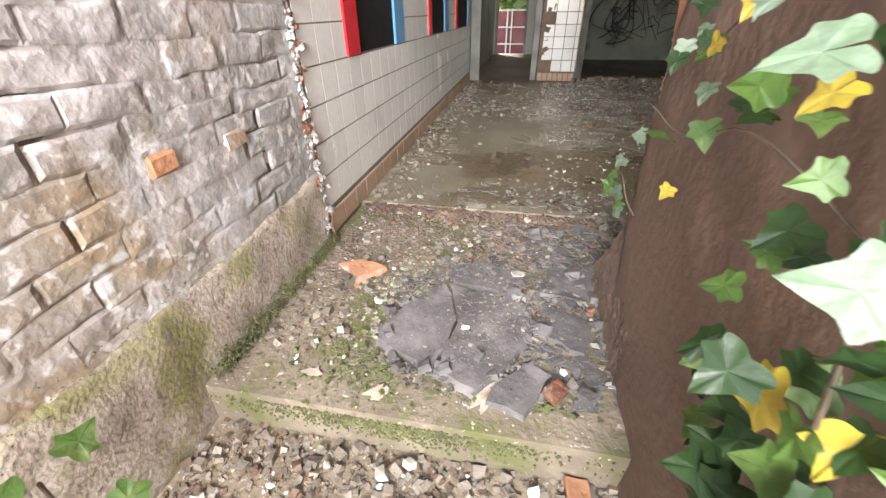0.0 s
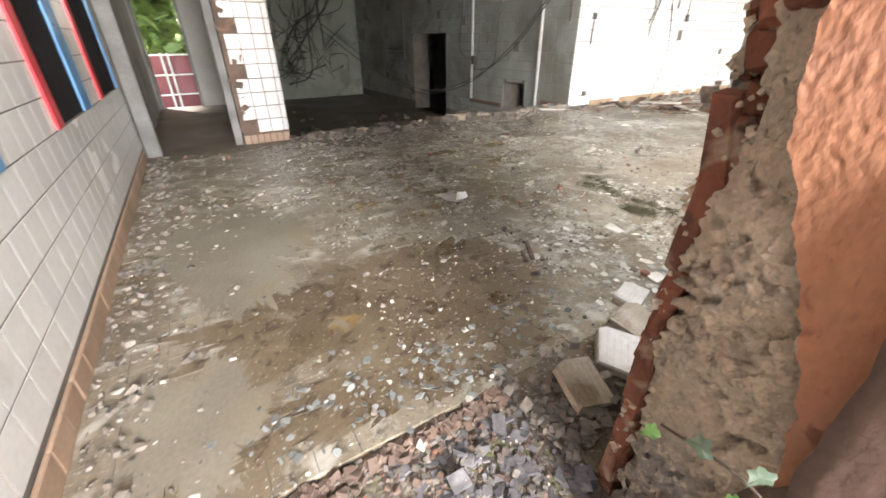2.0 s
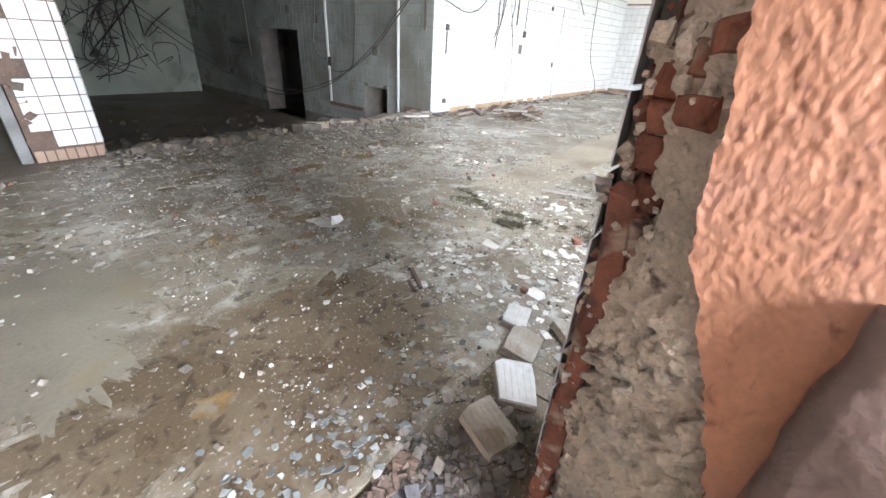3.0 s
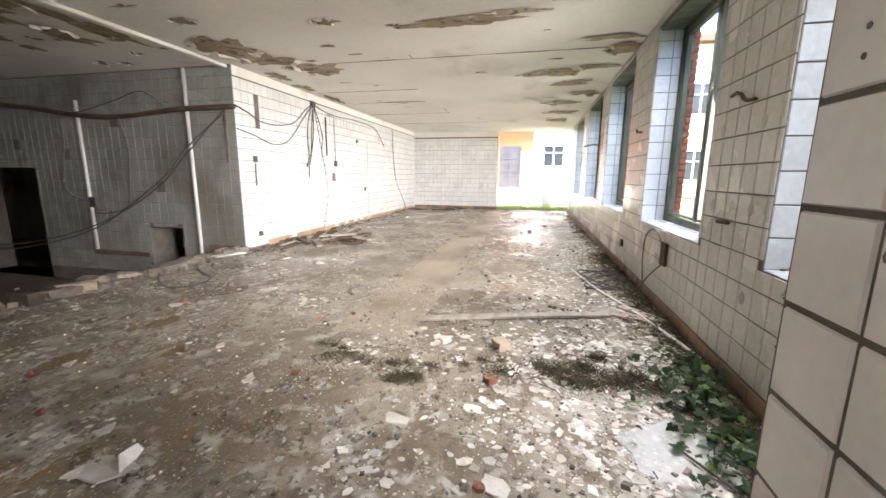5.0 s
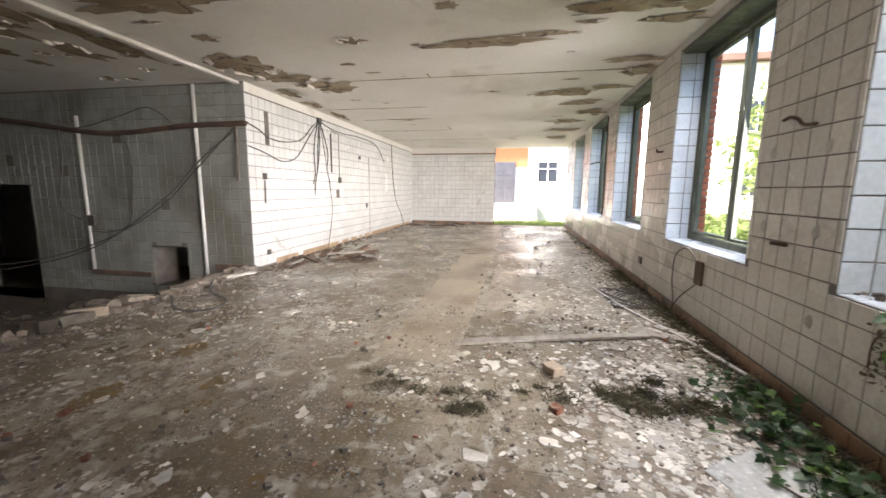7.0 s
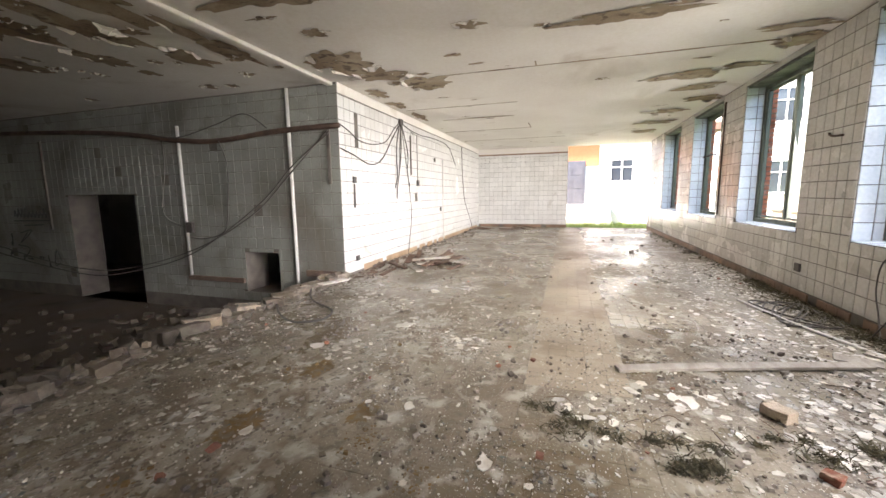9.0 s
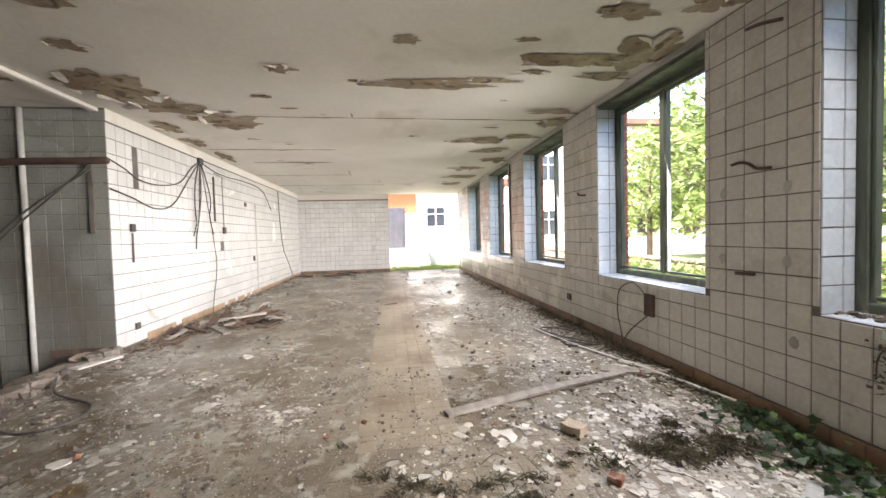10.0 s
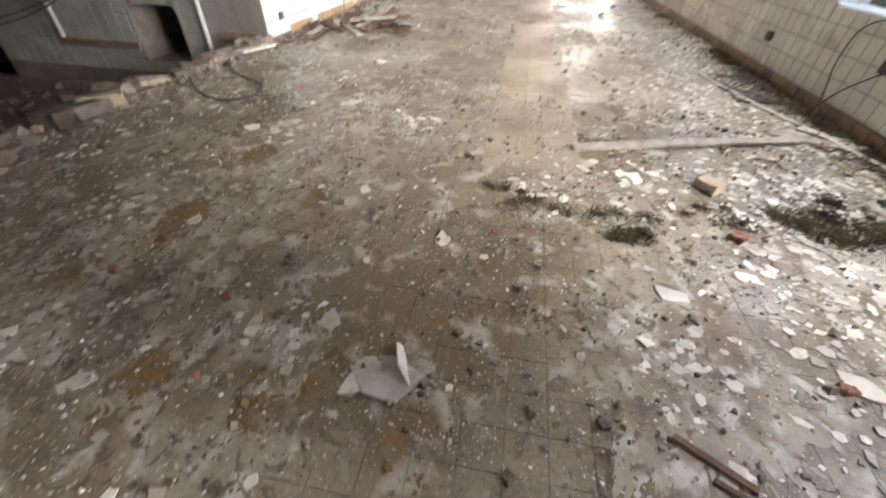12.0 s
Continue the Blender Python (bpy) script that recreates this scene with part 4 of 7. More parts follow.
def leaf_half():
    pts = [Vector((x, y, 0)) for x, y in LEAF[:8]]
    out = []
    for i in range(7):
        p0, p1, p2, p3 = pts[max(i - 1, 0)], pts[i], pts[i + 1], pts[min(i + 2, 7)]
        for k in range(3):
            u = k / 3
            out.append(0.5 * ((2 * p1) + (p2 - p0) * u + (2 * p0 - 5 * p1 + 4 * p2 - p3) * u * u + (3 * p1 - p0 - 3 * p2 + p3) * u * u * u))
    return [(max(0.0, q.x), q.y) for q in out] + [(0.0, 1.0)]


HALF = leaf_half()


def leaf_into(mesh, m, size, fold=0.18, droop=0.15):
    """One folded ivy leaf with a midrib."""
    n = len(HALF)
    side = []
    for sg in (1, -1):
        side += [m @ Vector((sg * x * size, y * size, size * (fold * x * (0.4 - x) - droop * y * y + 0.03 * math.sin(9 * y + sg)))) for x, y in HALF]
    mid = m @ Vector((0, 0.36 * size, -size * (droop * 0.13 + 0.02)))
    k = len(mesh.v)
    mesh.v.extend(tuple(p) for p in side + [mid])
    for sg in (0, 1):
        for i in range(n - 1):
            a, b = k + sg * n + i, k + sg * n + i + 1
            mesh.f.append((k + 2 * n, a, b) if sg == 0 else (k + 2 * n, b, a))
            mesh.m.append(0)


def tree(x, y, z, h, spread, leaves, seed, trunk_r=0.12, low=0.25, label="leafy deciduous tree in full summer leaf", size=0.125, kind="tree"):
    leaves = int(leaves * 0.75)
    r = random.Random(seed)
    ob = empty("tree" if kind == "tree" else "bush", label, kind)
    t = Mesh()
    top = Vector((x + r.uniform(-0.3, 0.3), y + r.uniform(-0.3, 0.3), z + h * 0.8))
    t.tube([(x, y, z - 0.1), (x + r.uniform(-0.1, 0.1), y, z + h * 0.3), (x + r.uniform(-0.2, 0.2), y + 0.1, z + h * 0.55), top], trunk_r, 8, taper=trunk_r * 0.3)
    tips = []
    for k in range(22 if kind == "tree" else 26):
        f = r.uniform(low, 0.95)
        a = r.uniform(0, 6.28)
        base = Vector((x, y, z + h * f * 0.75))
        reach = spread * (1.1 - abs(f - 0.5)) * r.uniform(0.45, 1.0)
        end = base + Vector((math.cos(a) * reach, math.sin(a) * reach, h * r.uniform(0.02, 0.2)))
        mid = base.lerp(end, 0.5) + Vector((0, 0, h * 0.04))
        t.tube([base, mid, end], trunk_r * 0.3, 5, taper=0.01)
        tips += [base.lerp(end, 0.55), base.lerp(end, 0.8), end, end]
    part("trunk", t, M_BARK, ob)
    lv = Mesh()
    for k in range(leaves):
        c = r.choice(tips) + Vector((r.gauss(0, 1), r.gauss(0, 1), r.gauss(0, 0.7))) * spread * 0.15
        s = size * r.uniform(0.6, 1.3)
        q = Euler((r.gauss(0, 0.7), r.gauss(0, 0.7), r.uniform(0, 6.28))).to_matrix()
        pts = [(0, -s, 0), (0.5 * s, -0.2 * s, 0.1 * s), (0.35 * s, 0.5 * s, 0.05 * s), (0, s, -0.15 * s), (-0.35 * s, 0.5 * s, 0.05 * s), (-0.5 * s, -0.2 * s, 0.1 * s)]
        k0 = len(lv.v)
        lv.v.extend(tuple(c + q @ Vector(p)) for p in pts)
        lv.f.append((k0, k0 + 1, k0 + 2, k0 + 3))
        lv.f.append((k0, k0 + 3, k0 + 4, k0 + 5))
        lv.m.extend([0, 0])
    tagged(part("crown", lv, M_FOLIAGE, ob), kind="stuff")
    return ob


tree(9.0, -5.8, -0.12, 6.5, 2.6, 3000, 1)
tree(11.8, -6.8, -0.12, 7.0, 2.8, 3000, 2)
tree(6.0, -6.2, -0.12, 6.0, 2.4, 2600, 3)
tree(15.0, -6.6, -0.12, 6.5, 2.6, 2200, 4)
tree(9.5, -11.5, -0.12, 9.5, 4.2, 5000, 5, size=0.2)
tree(14.0, -11, -0.12, 9.0, 4.0, 4000, 6, size=0.2)
tree(19.5, -11, -0.12, 8.0, 3.6, 3000, 8, size=0.2)
for bx, by, bh, sd_ in ((4.6, -2.6, 1.2, 11), (6.0, -3.2, 1.3, 12), (7.6, -2.7, 0.7, 13), (9.2, -3.2, 0.75, 14), (11.0, -2.9, 0.8, 15), (13.0, -3.2, 1.1, 16), (3.4, -2.2, 1.1, 17)):
    tree(bx, by, -0.12, bh, 0.9, 1500, sd_, 0.03, 0.1, "bright green bush under the windows", 0.07, "bush")
for k, (bx, by) in enumerate(((-1.6, 16.5), (-0.9, 22.5), (-3.0, 19))):
    tree(bx, by, -0.12, 4.5, 2.2, 2500, 30 + k, 0.08, 0.15, "bright green tree behind the yard gate", 0.2)

# grass by the east doorway
gm = Mesh()
r = random.Random(77)
for k in range(2600):
    x, y = r.uniform(EAST + 0.35, 19.2), r.uniform(0.2, 4.6)
    h, a = r.uniform(0.08, 0.32), r.uniform(0, 6.28)
    dx, dy = math.cos(a) * 0.012, math.sin(a) * 0.012
    lx, ly = r.gauss(0, 0.08), r.gauss(0, 0.08)
    gm.face([(x - dx, y - dy, -0.11), (x + dx, y + dy, -0.11), (x + lx, y + ly, -0.11 + h)])
tagged(part("grass", gm, M_FOLIAGE), "tall sunlit grass at the open doorway", "grass", "", "stuff")


# ---- ceiling damage ----
def peel(mesh, x, y, rx, ry, seed, flakes=1.0):
    """Bare plaster where the paint came off, with paint curling down at its rim."""
    r = random.Random(seed)
    n = 64
    z = CEIL - 0.00009 * (seed % 300)
    ph = r.uniform(0, 99)
    rim = []
    for k in range(n):
        a = 2 * math.pi * k / n
        ca, sa = math.cos(a), math.sin(a)
        s = 0.72 + 0.5 * noise.noise(Vector((ca * 1.6 + ph, sa * 1.6, ph))) + 0.22 * noise.noise(Vector((ca * 4 + ph, sa * 4, ph + 9))) + 0.10 * noise.noise(Vector((ca * 12 + ph, sa * 12, ph + 3)))
        s = max(0.2, s)
        rim.append(Vector((x + ca * rx * s * 1.35, y + sa * ry * s * 1.35, z - 0.004)))
    c = Vector((x, y, z - 0.004))
    for k in range(n):
        mesh.face([c, rim[(k + 1) % n], rim[k]], 0)
    # paint hanging from stretches of the rim in curled sheets
    k = r.randrange(6)
    b = Vector((0, 0, 0.003))
    while k < n - 2:
        run = r.randint(3, 9)
        if r.random() < 0.24 * flakes and k + run < n:
            size = min(rx, ry)
            ln, drop = size * r.uniform(0.10, 0.35) + 0.01, min(0.07, size * r.uniform(0.06, 0.25) + 0.008)
            rows = []
            for q in range(run + 1):
                p = rim[k + q]
                inward = Vector((c.x - p.x, c.y - p.y, 0)).normalized()
                e = math.sin(math.pi * (q + 0.15) / (run + 0.3)) ** 0.6 * r.uniform(0.7, 1.15)
                rows.append((p - b, p + inward * ln * 0.55 * e - Vector((0, 0, drop * 0.35 * e)) - b, p + inward * ln * 0.9 * e - Vector((0, 0, drop * e)) - b))
            for p, q in zip(rows, rows[1:]):
                mesh.face([p[0], q[0], q[1], p[1]], 1)
                mesh.face([p[1], q[1], q[2], p[2]], 1)
        k += run + r.randint(0, 4)


pm = Mesh()
PEELS = [(5.40, 6.66, 0.50, 0.46), (6.02, 6.40, 0.34, 0.42), (6.7, 5.92, 0.36, 0.42), (6.55, 6.25, 0.15, 0.2), (4.78, 4.72, 0.10, 0.17), (5.1, 3.15, 0.16, 0.62), (4.95, 2.6, 0.08, 0.4), (4.1, 3.45, 0.08, 0.12),
         (4.4, 1.72, 0.17, 0.55), (4.12, 1.12, 0.36, 0.3), (4.7, 2.05, 0.07, 0.14), (4.75, 1.25, 0.10, 0.34), (7.7, 1.95, 0.22, 0.42), (7.4, 1.3, 0.15, 0.3), (6.0, 1.32, 0.10, 0.4), (6.5, 1.1, 0.22, 0.22), (8.5, 1.55, 0.2, 0.4),
         (9.5, 1.25, 0.25, 0.36), (10.6, 1.7, 0.25, 0.42), (12.1, 1.5, 0.3, 0.45), (13.6, 1.6, 0.3, 0.4), (3.55, 1.75, 0.09, 0.26), (3.35, 1.15, 0.14, 0.22), (2.9, 1.55, 0.2, 0.3), (4.42, 6.35, 0.10, 0.16), (3.55, 6.15, 0.26, 0.72),
         (7.4, 3.2, 0.06, 0.1), (2.6, 4.9, 0.2, 0.35), (2.2, 3.0, 0.15, 0.4), (7.0, 6.9, 0.3, 0.16), (7.9, 6.95, 0.3, 0.15), (9.2, 6.95, 0.4, 0.14), (1.6, 5.6, 0.3, 0.4), (9.8, 5.6, 0.06, 0.5), (5.6, 5.1, 0.05, 0.1),
         (3.0, 7.75, 0.7, 0.22), (4.3, 7.65, 0.6, 0.16), (2.2, 8.2, 0.5, 0.35), (3.5, 8.5, 0.6, 0.25), (4.6, 8.3, 0.4, 0.18), (2.9, 9.3, 0.6, 0.4), (1.6, 7.9, 0.4, 0.3), (4.2, 9.4, 0.35, 0.2), (2.0, 10.4, 0.5, 0.5), (3.8, 10.8, 0.5, 0.4), (1.3, 9.3, 0.3, 0.5)]
for k, q in enumerate(PEELS):
    peel(pm, *q, 100 + k, 1.6 if q[1] > 7.3 else 1.0)
r = random.Random(5)
for k in range(46):
    peel(pm, r.uniform(1.0, 15.5), r.uniform(1.1, 7.0), r.uniform(0.015, 0.05), r.uniform(0.03, 0.14), 300 + k)
for k in range(40):
    peel(pm, r.uniform(0.5, 5.8), r.uniform(7.5, 12), r.uniform(0.03, 0.16), r.uniform(0.03, 0.14), 400 + k, 1.8)
tagged(part("peeling_paint", pm, (M_PEEL, M_FLAKE), ceiling, "bare patches with curled paint flakes"), kind="stuff")
t = Mesh()
for x, y0, y1 in ((6.45, 0.9, 5.6), (8.55, 4.66, 7.0), (11.7, 4.7, 7.1), (9.9, 4.9, 6.6), (13.8, 3.8, 7.1)):
    for k in range(12):
        a, b = y0 + (y1 - y0) * k / 12, y0 + (y1 - y0) * (k + 1) / 12
        wv = 0.010 + 0.006 * math.sin(k * 2.3)
        t.box(x - wv, a, CEIL - 0.006, x + wv, b, CEIL + 0.001)
t.box(6.25, 4.12, CEIL - 0.006, 6.45, 4.14, CEIL + 0.001)
t.box(11.0, 4.66, CEIL - 0.006, 11.7, 4.68, CEIL + 0.001)
part("joint_line", t, M_PEEL, ceiling, "dark open joints between ceiling slabs")
t = Mesh()
t.rbox(-0.98, 7.26, CEIL - 0.05, CORNER_X, 7.37, CEIL - 0.002, 0.01)
structure("trim_ceiling", t, M_CEIL, "pale plaster trim between hall and back room", "trim")
t = Mesh()
t.rbox(EAST - 0.012, 3.7, 2.88, EAST + 0.01, NORTH, 2.93, 0.004)
structure("trim_end_wall", t, M_SKIRT, "brown border strip on the end wall", "trim")
t = Mesh()
t.box(EAST - 0.008, 3.69, 2.93, EAST + 0.01, NORTH, CEIL)
t.box(CORNER_X + 0.01, NORTH - 0.008, CEIL - 0.155, EAST, NORTH + 0.01, CEIL)
structure("wall_plaster_band", t, M_CEIL, "plaster band above the tiles", "wall")

# ---- cables, pipes and boxes ----
def cable(label, runs, rad=0.007, mat=None, name="cable"):
    ob = empty(name, label, "cable" if name == "cable" else "pipe")
    for pts in runs:
        t = Mesh()
        t.tube(smooth_line(pts, 6), rad, 6)
        part("strand" if name == "cable" else "length", t, mat or M_CABLE, ob, smooth=True)
    return ob


YN = NORTH - 0.02
cable("loose black cables drooping across the tiled wall", [
    [(6.15, YN - 0.02, 2.50), (6.5, YN, 2.42), (6.75, YN - 0.01, 2.32), (7.2, YN - 0.03, 2.30), (7.8, YN - 0.03, 2.42), (8.3, YN, 2.75), (8.62, YN, 2.93)],
    [(6.15, YN - 0.02, 2.12), (6.6, YN, 2.05), (7.1, YN - 0.03, 1.93), (7.6, YN - 0.03, 2.05), (8.2, YN, 2.55), (8.62, YN, 2.92)],
    [(8.62, YN, 2.93), (9.2, YN, 2.84), (9.9, YN, 2.82), (10.8, YN, 2.86), (12.2, YN, 2.8), (13.0, YN, 2.3)]], 0.010)
cable("bunch of black cables hanging from a junction", [
    [(8.60, YN, 2.92), (8.35, YN - 0.03, 2.5), (8.30, YN - 0.03, 2.1), (8.34, YN - 0.02, 1.75), (8.22, YN - 0.02, 1.52)],
    [(8.64, YN, 2.92), (8.45, YN - 0.05, 2.4), (8.42, YN - 0.04, 1.9), (8.32, YN - 0.03, 1.55), (8.3, YN - 0.02, 1.28)],
    [(8.62, YN, 2.92), (8.58, YN - 0.02, 2.4), (8.5, YN - 0.02, 2.0), (8.36, YN - 0.02, 1.6)],
    [(8.66, YN, 2.92), (8.95, YN - 0.02, 2.3), (8.9, YN - 0.02, 1.9), (9.0, YN - 0.03, 1.55)]], 0.011)
cable("thin cable running down the tiles to the floor", [[(8.66, YN, 2.9), (8.85, YN, 2.2), (9.05, YN, 1.5), (9.1, YN - 0.02, 0.9), (8.9, YN - 0.03, 0.3), (8.7, YN - 0.08, 0.02)]], 0.007)
cable("thin cable looping down the far tiles", [[(13.8, YN, 2.95), (13.9, YN, 2.0), (14.2, YN, 1.1), (14.9, YN, 0.5), (15.0, YN - 0.1, 0.02)]], 0.010)


def wall_box(x, y, z, w, h, d, mat, name, label, ny):
    t = Mesh()
    t.rbox(x - w / 2, min(y, y + ny * d), z - h / 2, x + w / 2, max(y, y + ny * d), z + h / 2, 0.004)
    return tagged(part(name, t, mat), label, "electrical box")


wall_box(8.62, NORTH - 0.006, 2.93, 0.16, 0.12, 0.05, M_CABLE, "junction_box", "black junction box with cables under the ceiling", -1)
wall_box(6.58, NORTH - 0.006, 1.63, 0.09, 0.11, 0.03, M_CABLE, "switch_box", "dark broken light switch on white tiles", -1)
wall_box(6.58, NORTH - 0.006, 0.26, 0.09, 0.09, 0.03, M_CABLE, "socket_box", "dark broken wall socket low on white tiles", -1)
wall_box(9.59, NORTH - 0.006, 1.64, 0.11, 0.14, 0.04, M_CABLE, "switch_box", "dark switch box under a conduit", -1)
wall_box(10.9, NORTH - 0.006, 2.3, 0.09, 0.09, 0.03, M_CABLE, "socket_box", "small dark box high on the tiles", -1)
wall_box(11.38, NORTH - 0.006, 0.94, 0.08, 0.12, 0.03, M_CABLE, "socket_box", "small dark box beside a white pipe", -1)
wall_box(6.73, NORTH + 0.004, 2.455, 0.12, 0.47, 0.006, M_GROUT, "wall_slot", "chased slot in the tiles", -1)
for label, pts, rad, mat in (("grey conduit dropping to a switch box", [(9.22, YN, 2.80), (9.59, YN, 2.78), (9.59, YN, 1.70)], 0.012, M_PLASTER), ("dark vertical conduit on white tiles", [(9.17, YN, 2.72), (9.17, YN, 1.82)], 0.02, M_GROUT),
                             ("short dark conduit below a switch", [(6.57, YN, 1.56), (6.56, YN, 1.15)], 0.014, M_GROUT), ("white pipe running up the tiled wall", [(11.62, YN, 0.0), (11.62, YN, 2.35)], 0.025, M_WHITEPIPE)):
    t = Mesh()
    t.tube(pts, rad, 8)
    tagged(part("conduit", t, mat, smooth=True), label, "pipe")

# back room
XL = CORNER_X - 0.03
t = Mesh()
t.tube(smooth_line([(XL - 0.03, 7.15, 2.47), (XL - 0.03, 8.3, 2.45), (XL - 0.03, 9.6, 2.36), (XL - 0.03, 10.6, 2.42), (XL - 0.03, 12.5, 2.66), (XL - 0.03, 16.0, 2.84), (XL - 0.03, 18.8, 2.9)], 6), 0.045, 8)
tagged(part("pipe", t, M_RUST, smooth=True), "thick dark service pipe along the back room wall", "pipe")
for y, z0, z1 in ((8.13, LOW, CEIL - 0.02), (10.6, -0.15, 2.68)):
    t = Mesh()
    t.tube([(XL, y, z0), (XL, y, z1)], 0.03, 8)
    tagged(part("pipe", t, M_WHITEPIPE, smooth=True), "white painted pipe standing against dark-toned tiles", "pipe")
for y, z0, z1 in ((7.38, 1.55, 2.42), (14.6, 0.7, 2.6)):
    t = Mesh()
    t.rbox(XL - 0.01, y - 0.03, z0, XL + 0.02, y + 0.03, z1, 0.005)
    tagged(part("conduit", t, M_GROUT), "dark conduit strip on the back room tiles", "pipe")
t = Mesh()
t.rbox(XL - 0.05, 10.42, 0.7, XL + 0.02, 10.58, 0.9, 0.01)
tagged(part("switch_box", t, M_CABLE), "black switch box on the back room wall", "electrical box")
t = Mesh()
t.rbox(XL - 0.03, 9.3, -0.22, XL + 0.02, 10.65, -0.13, 0.01)
structure("trim_ledge", t, M_MUD, "dark ledge left where a floor slab was", "ledge")
t = Mesh()
t.rbox(XL - 0.01, 7.22, -0.02, XL + 0.02, 7.95, 0.09, 0.006)
structure("trim_corner_base", t, M_MUD, "broken red-brown base at the wall corner", "trim")
r = random.Random(9)
cable("long cable bundle sagging across the back room", [
    [(6.05, 7.3, 2.36), (6.0, 8.0, 1.85), (6.0, 8.74, 1.22), (6.0, 10.35, 0.32), (5.95, 12.0, -0.1), (5.9, 13.2, -0.2), (5.7, 15.0, 0.1), (5.2, 16.8, 0.75), (4.6, 18.0, 1.5), (3.8, 18.7, 2.2)],
    [(6.08, 7.35, 2.40), (6.02, 8.1, 1.7), (6.02, 8.9, 1.05), (6.02, 10.3, 0.40), (5.98, 12.0, -0.02), (5.95, 13.4, -0.1), (5.75, 15.2, 0.25), (5.3, 17.0, 0.95), (4.4, 18.5, 2.0)]], 0.012)
cable("cables hanging off the service pipe", [
    [(6.08, 10.95, 2.45), (6.05, 10.9, 1.9), (6.08, 11.1, 1.2), (6.06, 10.95, 0.95), (6.08, 10.6, 0.82)],
    [(6.08, 9.6, 2.4), (6.05, 9.4, 1.9), (6.08, 9.5, 1.2), (6.06, 9.6, 0.75), (6.08, 10.1, 0.6), (6.08, 10.45, 0.62)],
    [(6.06, 8.5, 2.5), (6.0, 8.9, 2.75), (6.0, 9.5, 2.62), (6.04, 10.5, 2.45), (6.04, 11.2, 2.55)]], 0.011)
cable("tangle of cables hanging from the back room ceiling", [
    [(2.1, 9.5, CEIL), (2.4, 11.0, 2.3), (3.0, 13.0, 1.5), (3.6, 15.0, 1.1), (4.5, 17.5, 1.3), (5.6, 18.7, 1.9)],
    [(1.6, 8.6, CEIL), (1.9, 10, 2.0), (2.5, 12.5, 1.0), (3.2, 15.5, 0.4), (3.4, 17.5, 0.0), (3.0, 18.6, -0.2)],
    [(3.6, 12.0, CEIL), (3.4, 13.5, 2.2), (3.0, 15.5, 1.2), (2.8, 17.0, 0.6), (3.2, 18.3, 0.2)],
    [(4.4, 18.9, 2.6), (4.0, 18.7, 1.6), (3.5, 18.6, 0.9), (3.1, 18.6, 0.3), (2.6, 18.6, 0.0)]], 0.016)
rk = random.Random(41)
drops = []
for k in range(15):
    x, y = rk.uniform(2.6, 4.2), rk.uniform(15.0, 17.6)
    x1 = 3.2 + rk.gauss(0, 0.4)
    drops.append([(x, y, CEIL), (x + rk.gauss(0, 0.15), y + 0.2, 2.3 + rk.gauss(0, 0.2)), (x1 + rk.gauss(0, 0.25), y + 0.3, 1.4 + rk.gauss(0, 0.2)), (x1 + rk.gauss(0, 0.35), y + 0.3, 0.6 + rk.gauss(0, 0.25)), (x1 + rk.gauss(0, 0.5), y + 0.2, rk.uniform(-0.5, 0.5))])
cable("dark mass of torn cables dangling in the back room", drops, 0.013)

# scrawled graffiti strokes
def scrawl(name, label, strokes, rad, parent=None):
    ob = empty(name, label, "graffiti")
    for pts in strokes:
        t = Mesh()
        t.tube(smooth_line(pts, 4), rad, 4)
        part("stroke", t, M_SOOT, ob)
    return ob


rs = random.Random(13)
st = []
for k in range(9):
    y = 15.9 - k * 0.13
    st.append([(CORNER_X - 0.006, y, 0.98), (CORNER_X - 0.006, y - 0.03, 1.12 + rs.uniform(-0.02, 0.08)), (CORNER_X - 0.006, y - 0.08, 0.96), (CORNER_X - 0.006, y - 0.11, 1.05)])
st.append([(CORNER_X - 0.006, 15.95, 0.88), (CORNER_X - 0.006, 14.7, 0.90)])
st.append([(CORNER_X - 0.006, 15.6, 0.78), (CORNER_X - 0.006, 14.9, 0.80)])
for k in range(8):
    y, z = rs.uniform(14.4, 16.2), rs.uniform(-0.5, 0.6)
    st.append([(CORNER_X - 0.006, y + rs.uniform(-0.3, 0.3), z + rs.uniform(-0.2, 0.2)) for q in range(4)])
scrawl("graffiti", "black scrawled graffiti on pale tiles", st, 0.014)
st = []
for k in range(16):
    x, z = rs.uniform(2.4, 5.2), rs.uniform(0.3, 1.9)
    st.append([(x + rs.uniform(-0.3, 0.3), BACK_Y - 0.004, z + rs.uniform(-0.22, 0.22)) for q in range(4)])
st.append([(4.9, BACK_Y - 0.004, 0.1), (4.9, BACK_Y - 0.004, 0.75), (5.6, BACK_Y - 0.004, 0.75), (5.6, BACK_Y - 0.004, 0.1)])
scrawl("graffiti", "dark sprayed graffiti on the greenish back wall", st, 0.014)

# south wall fittings
YS = SOUTH + 0.02
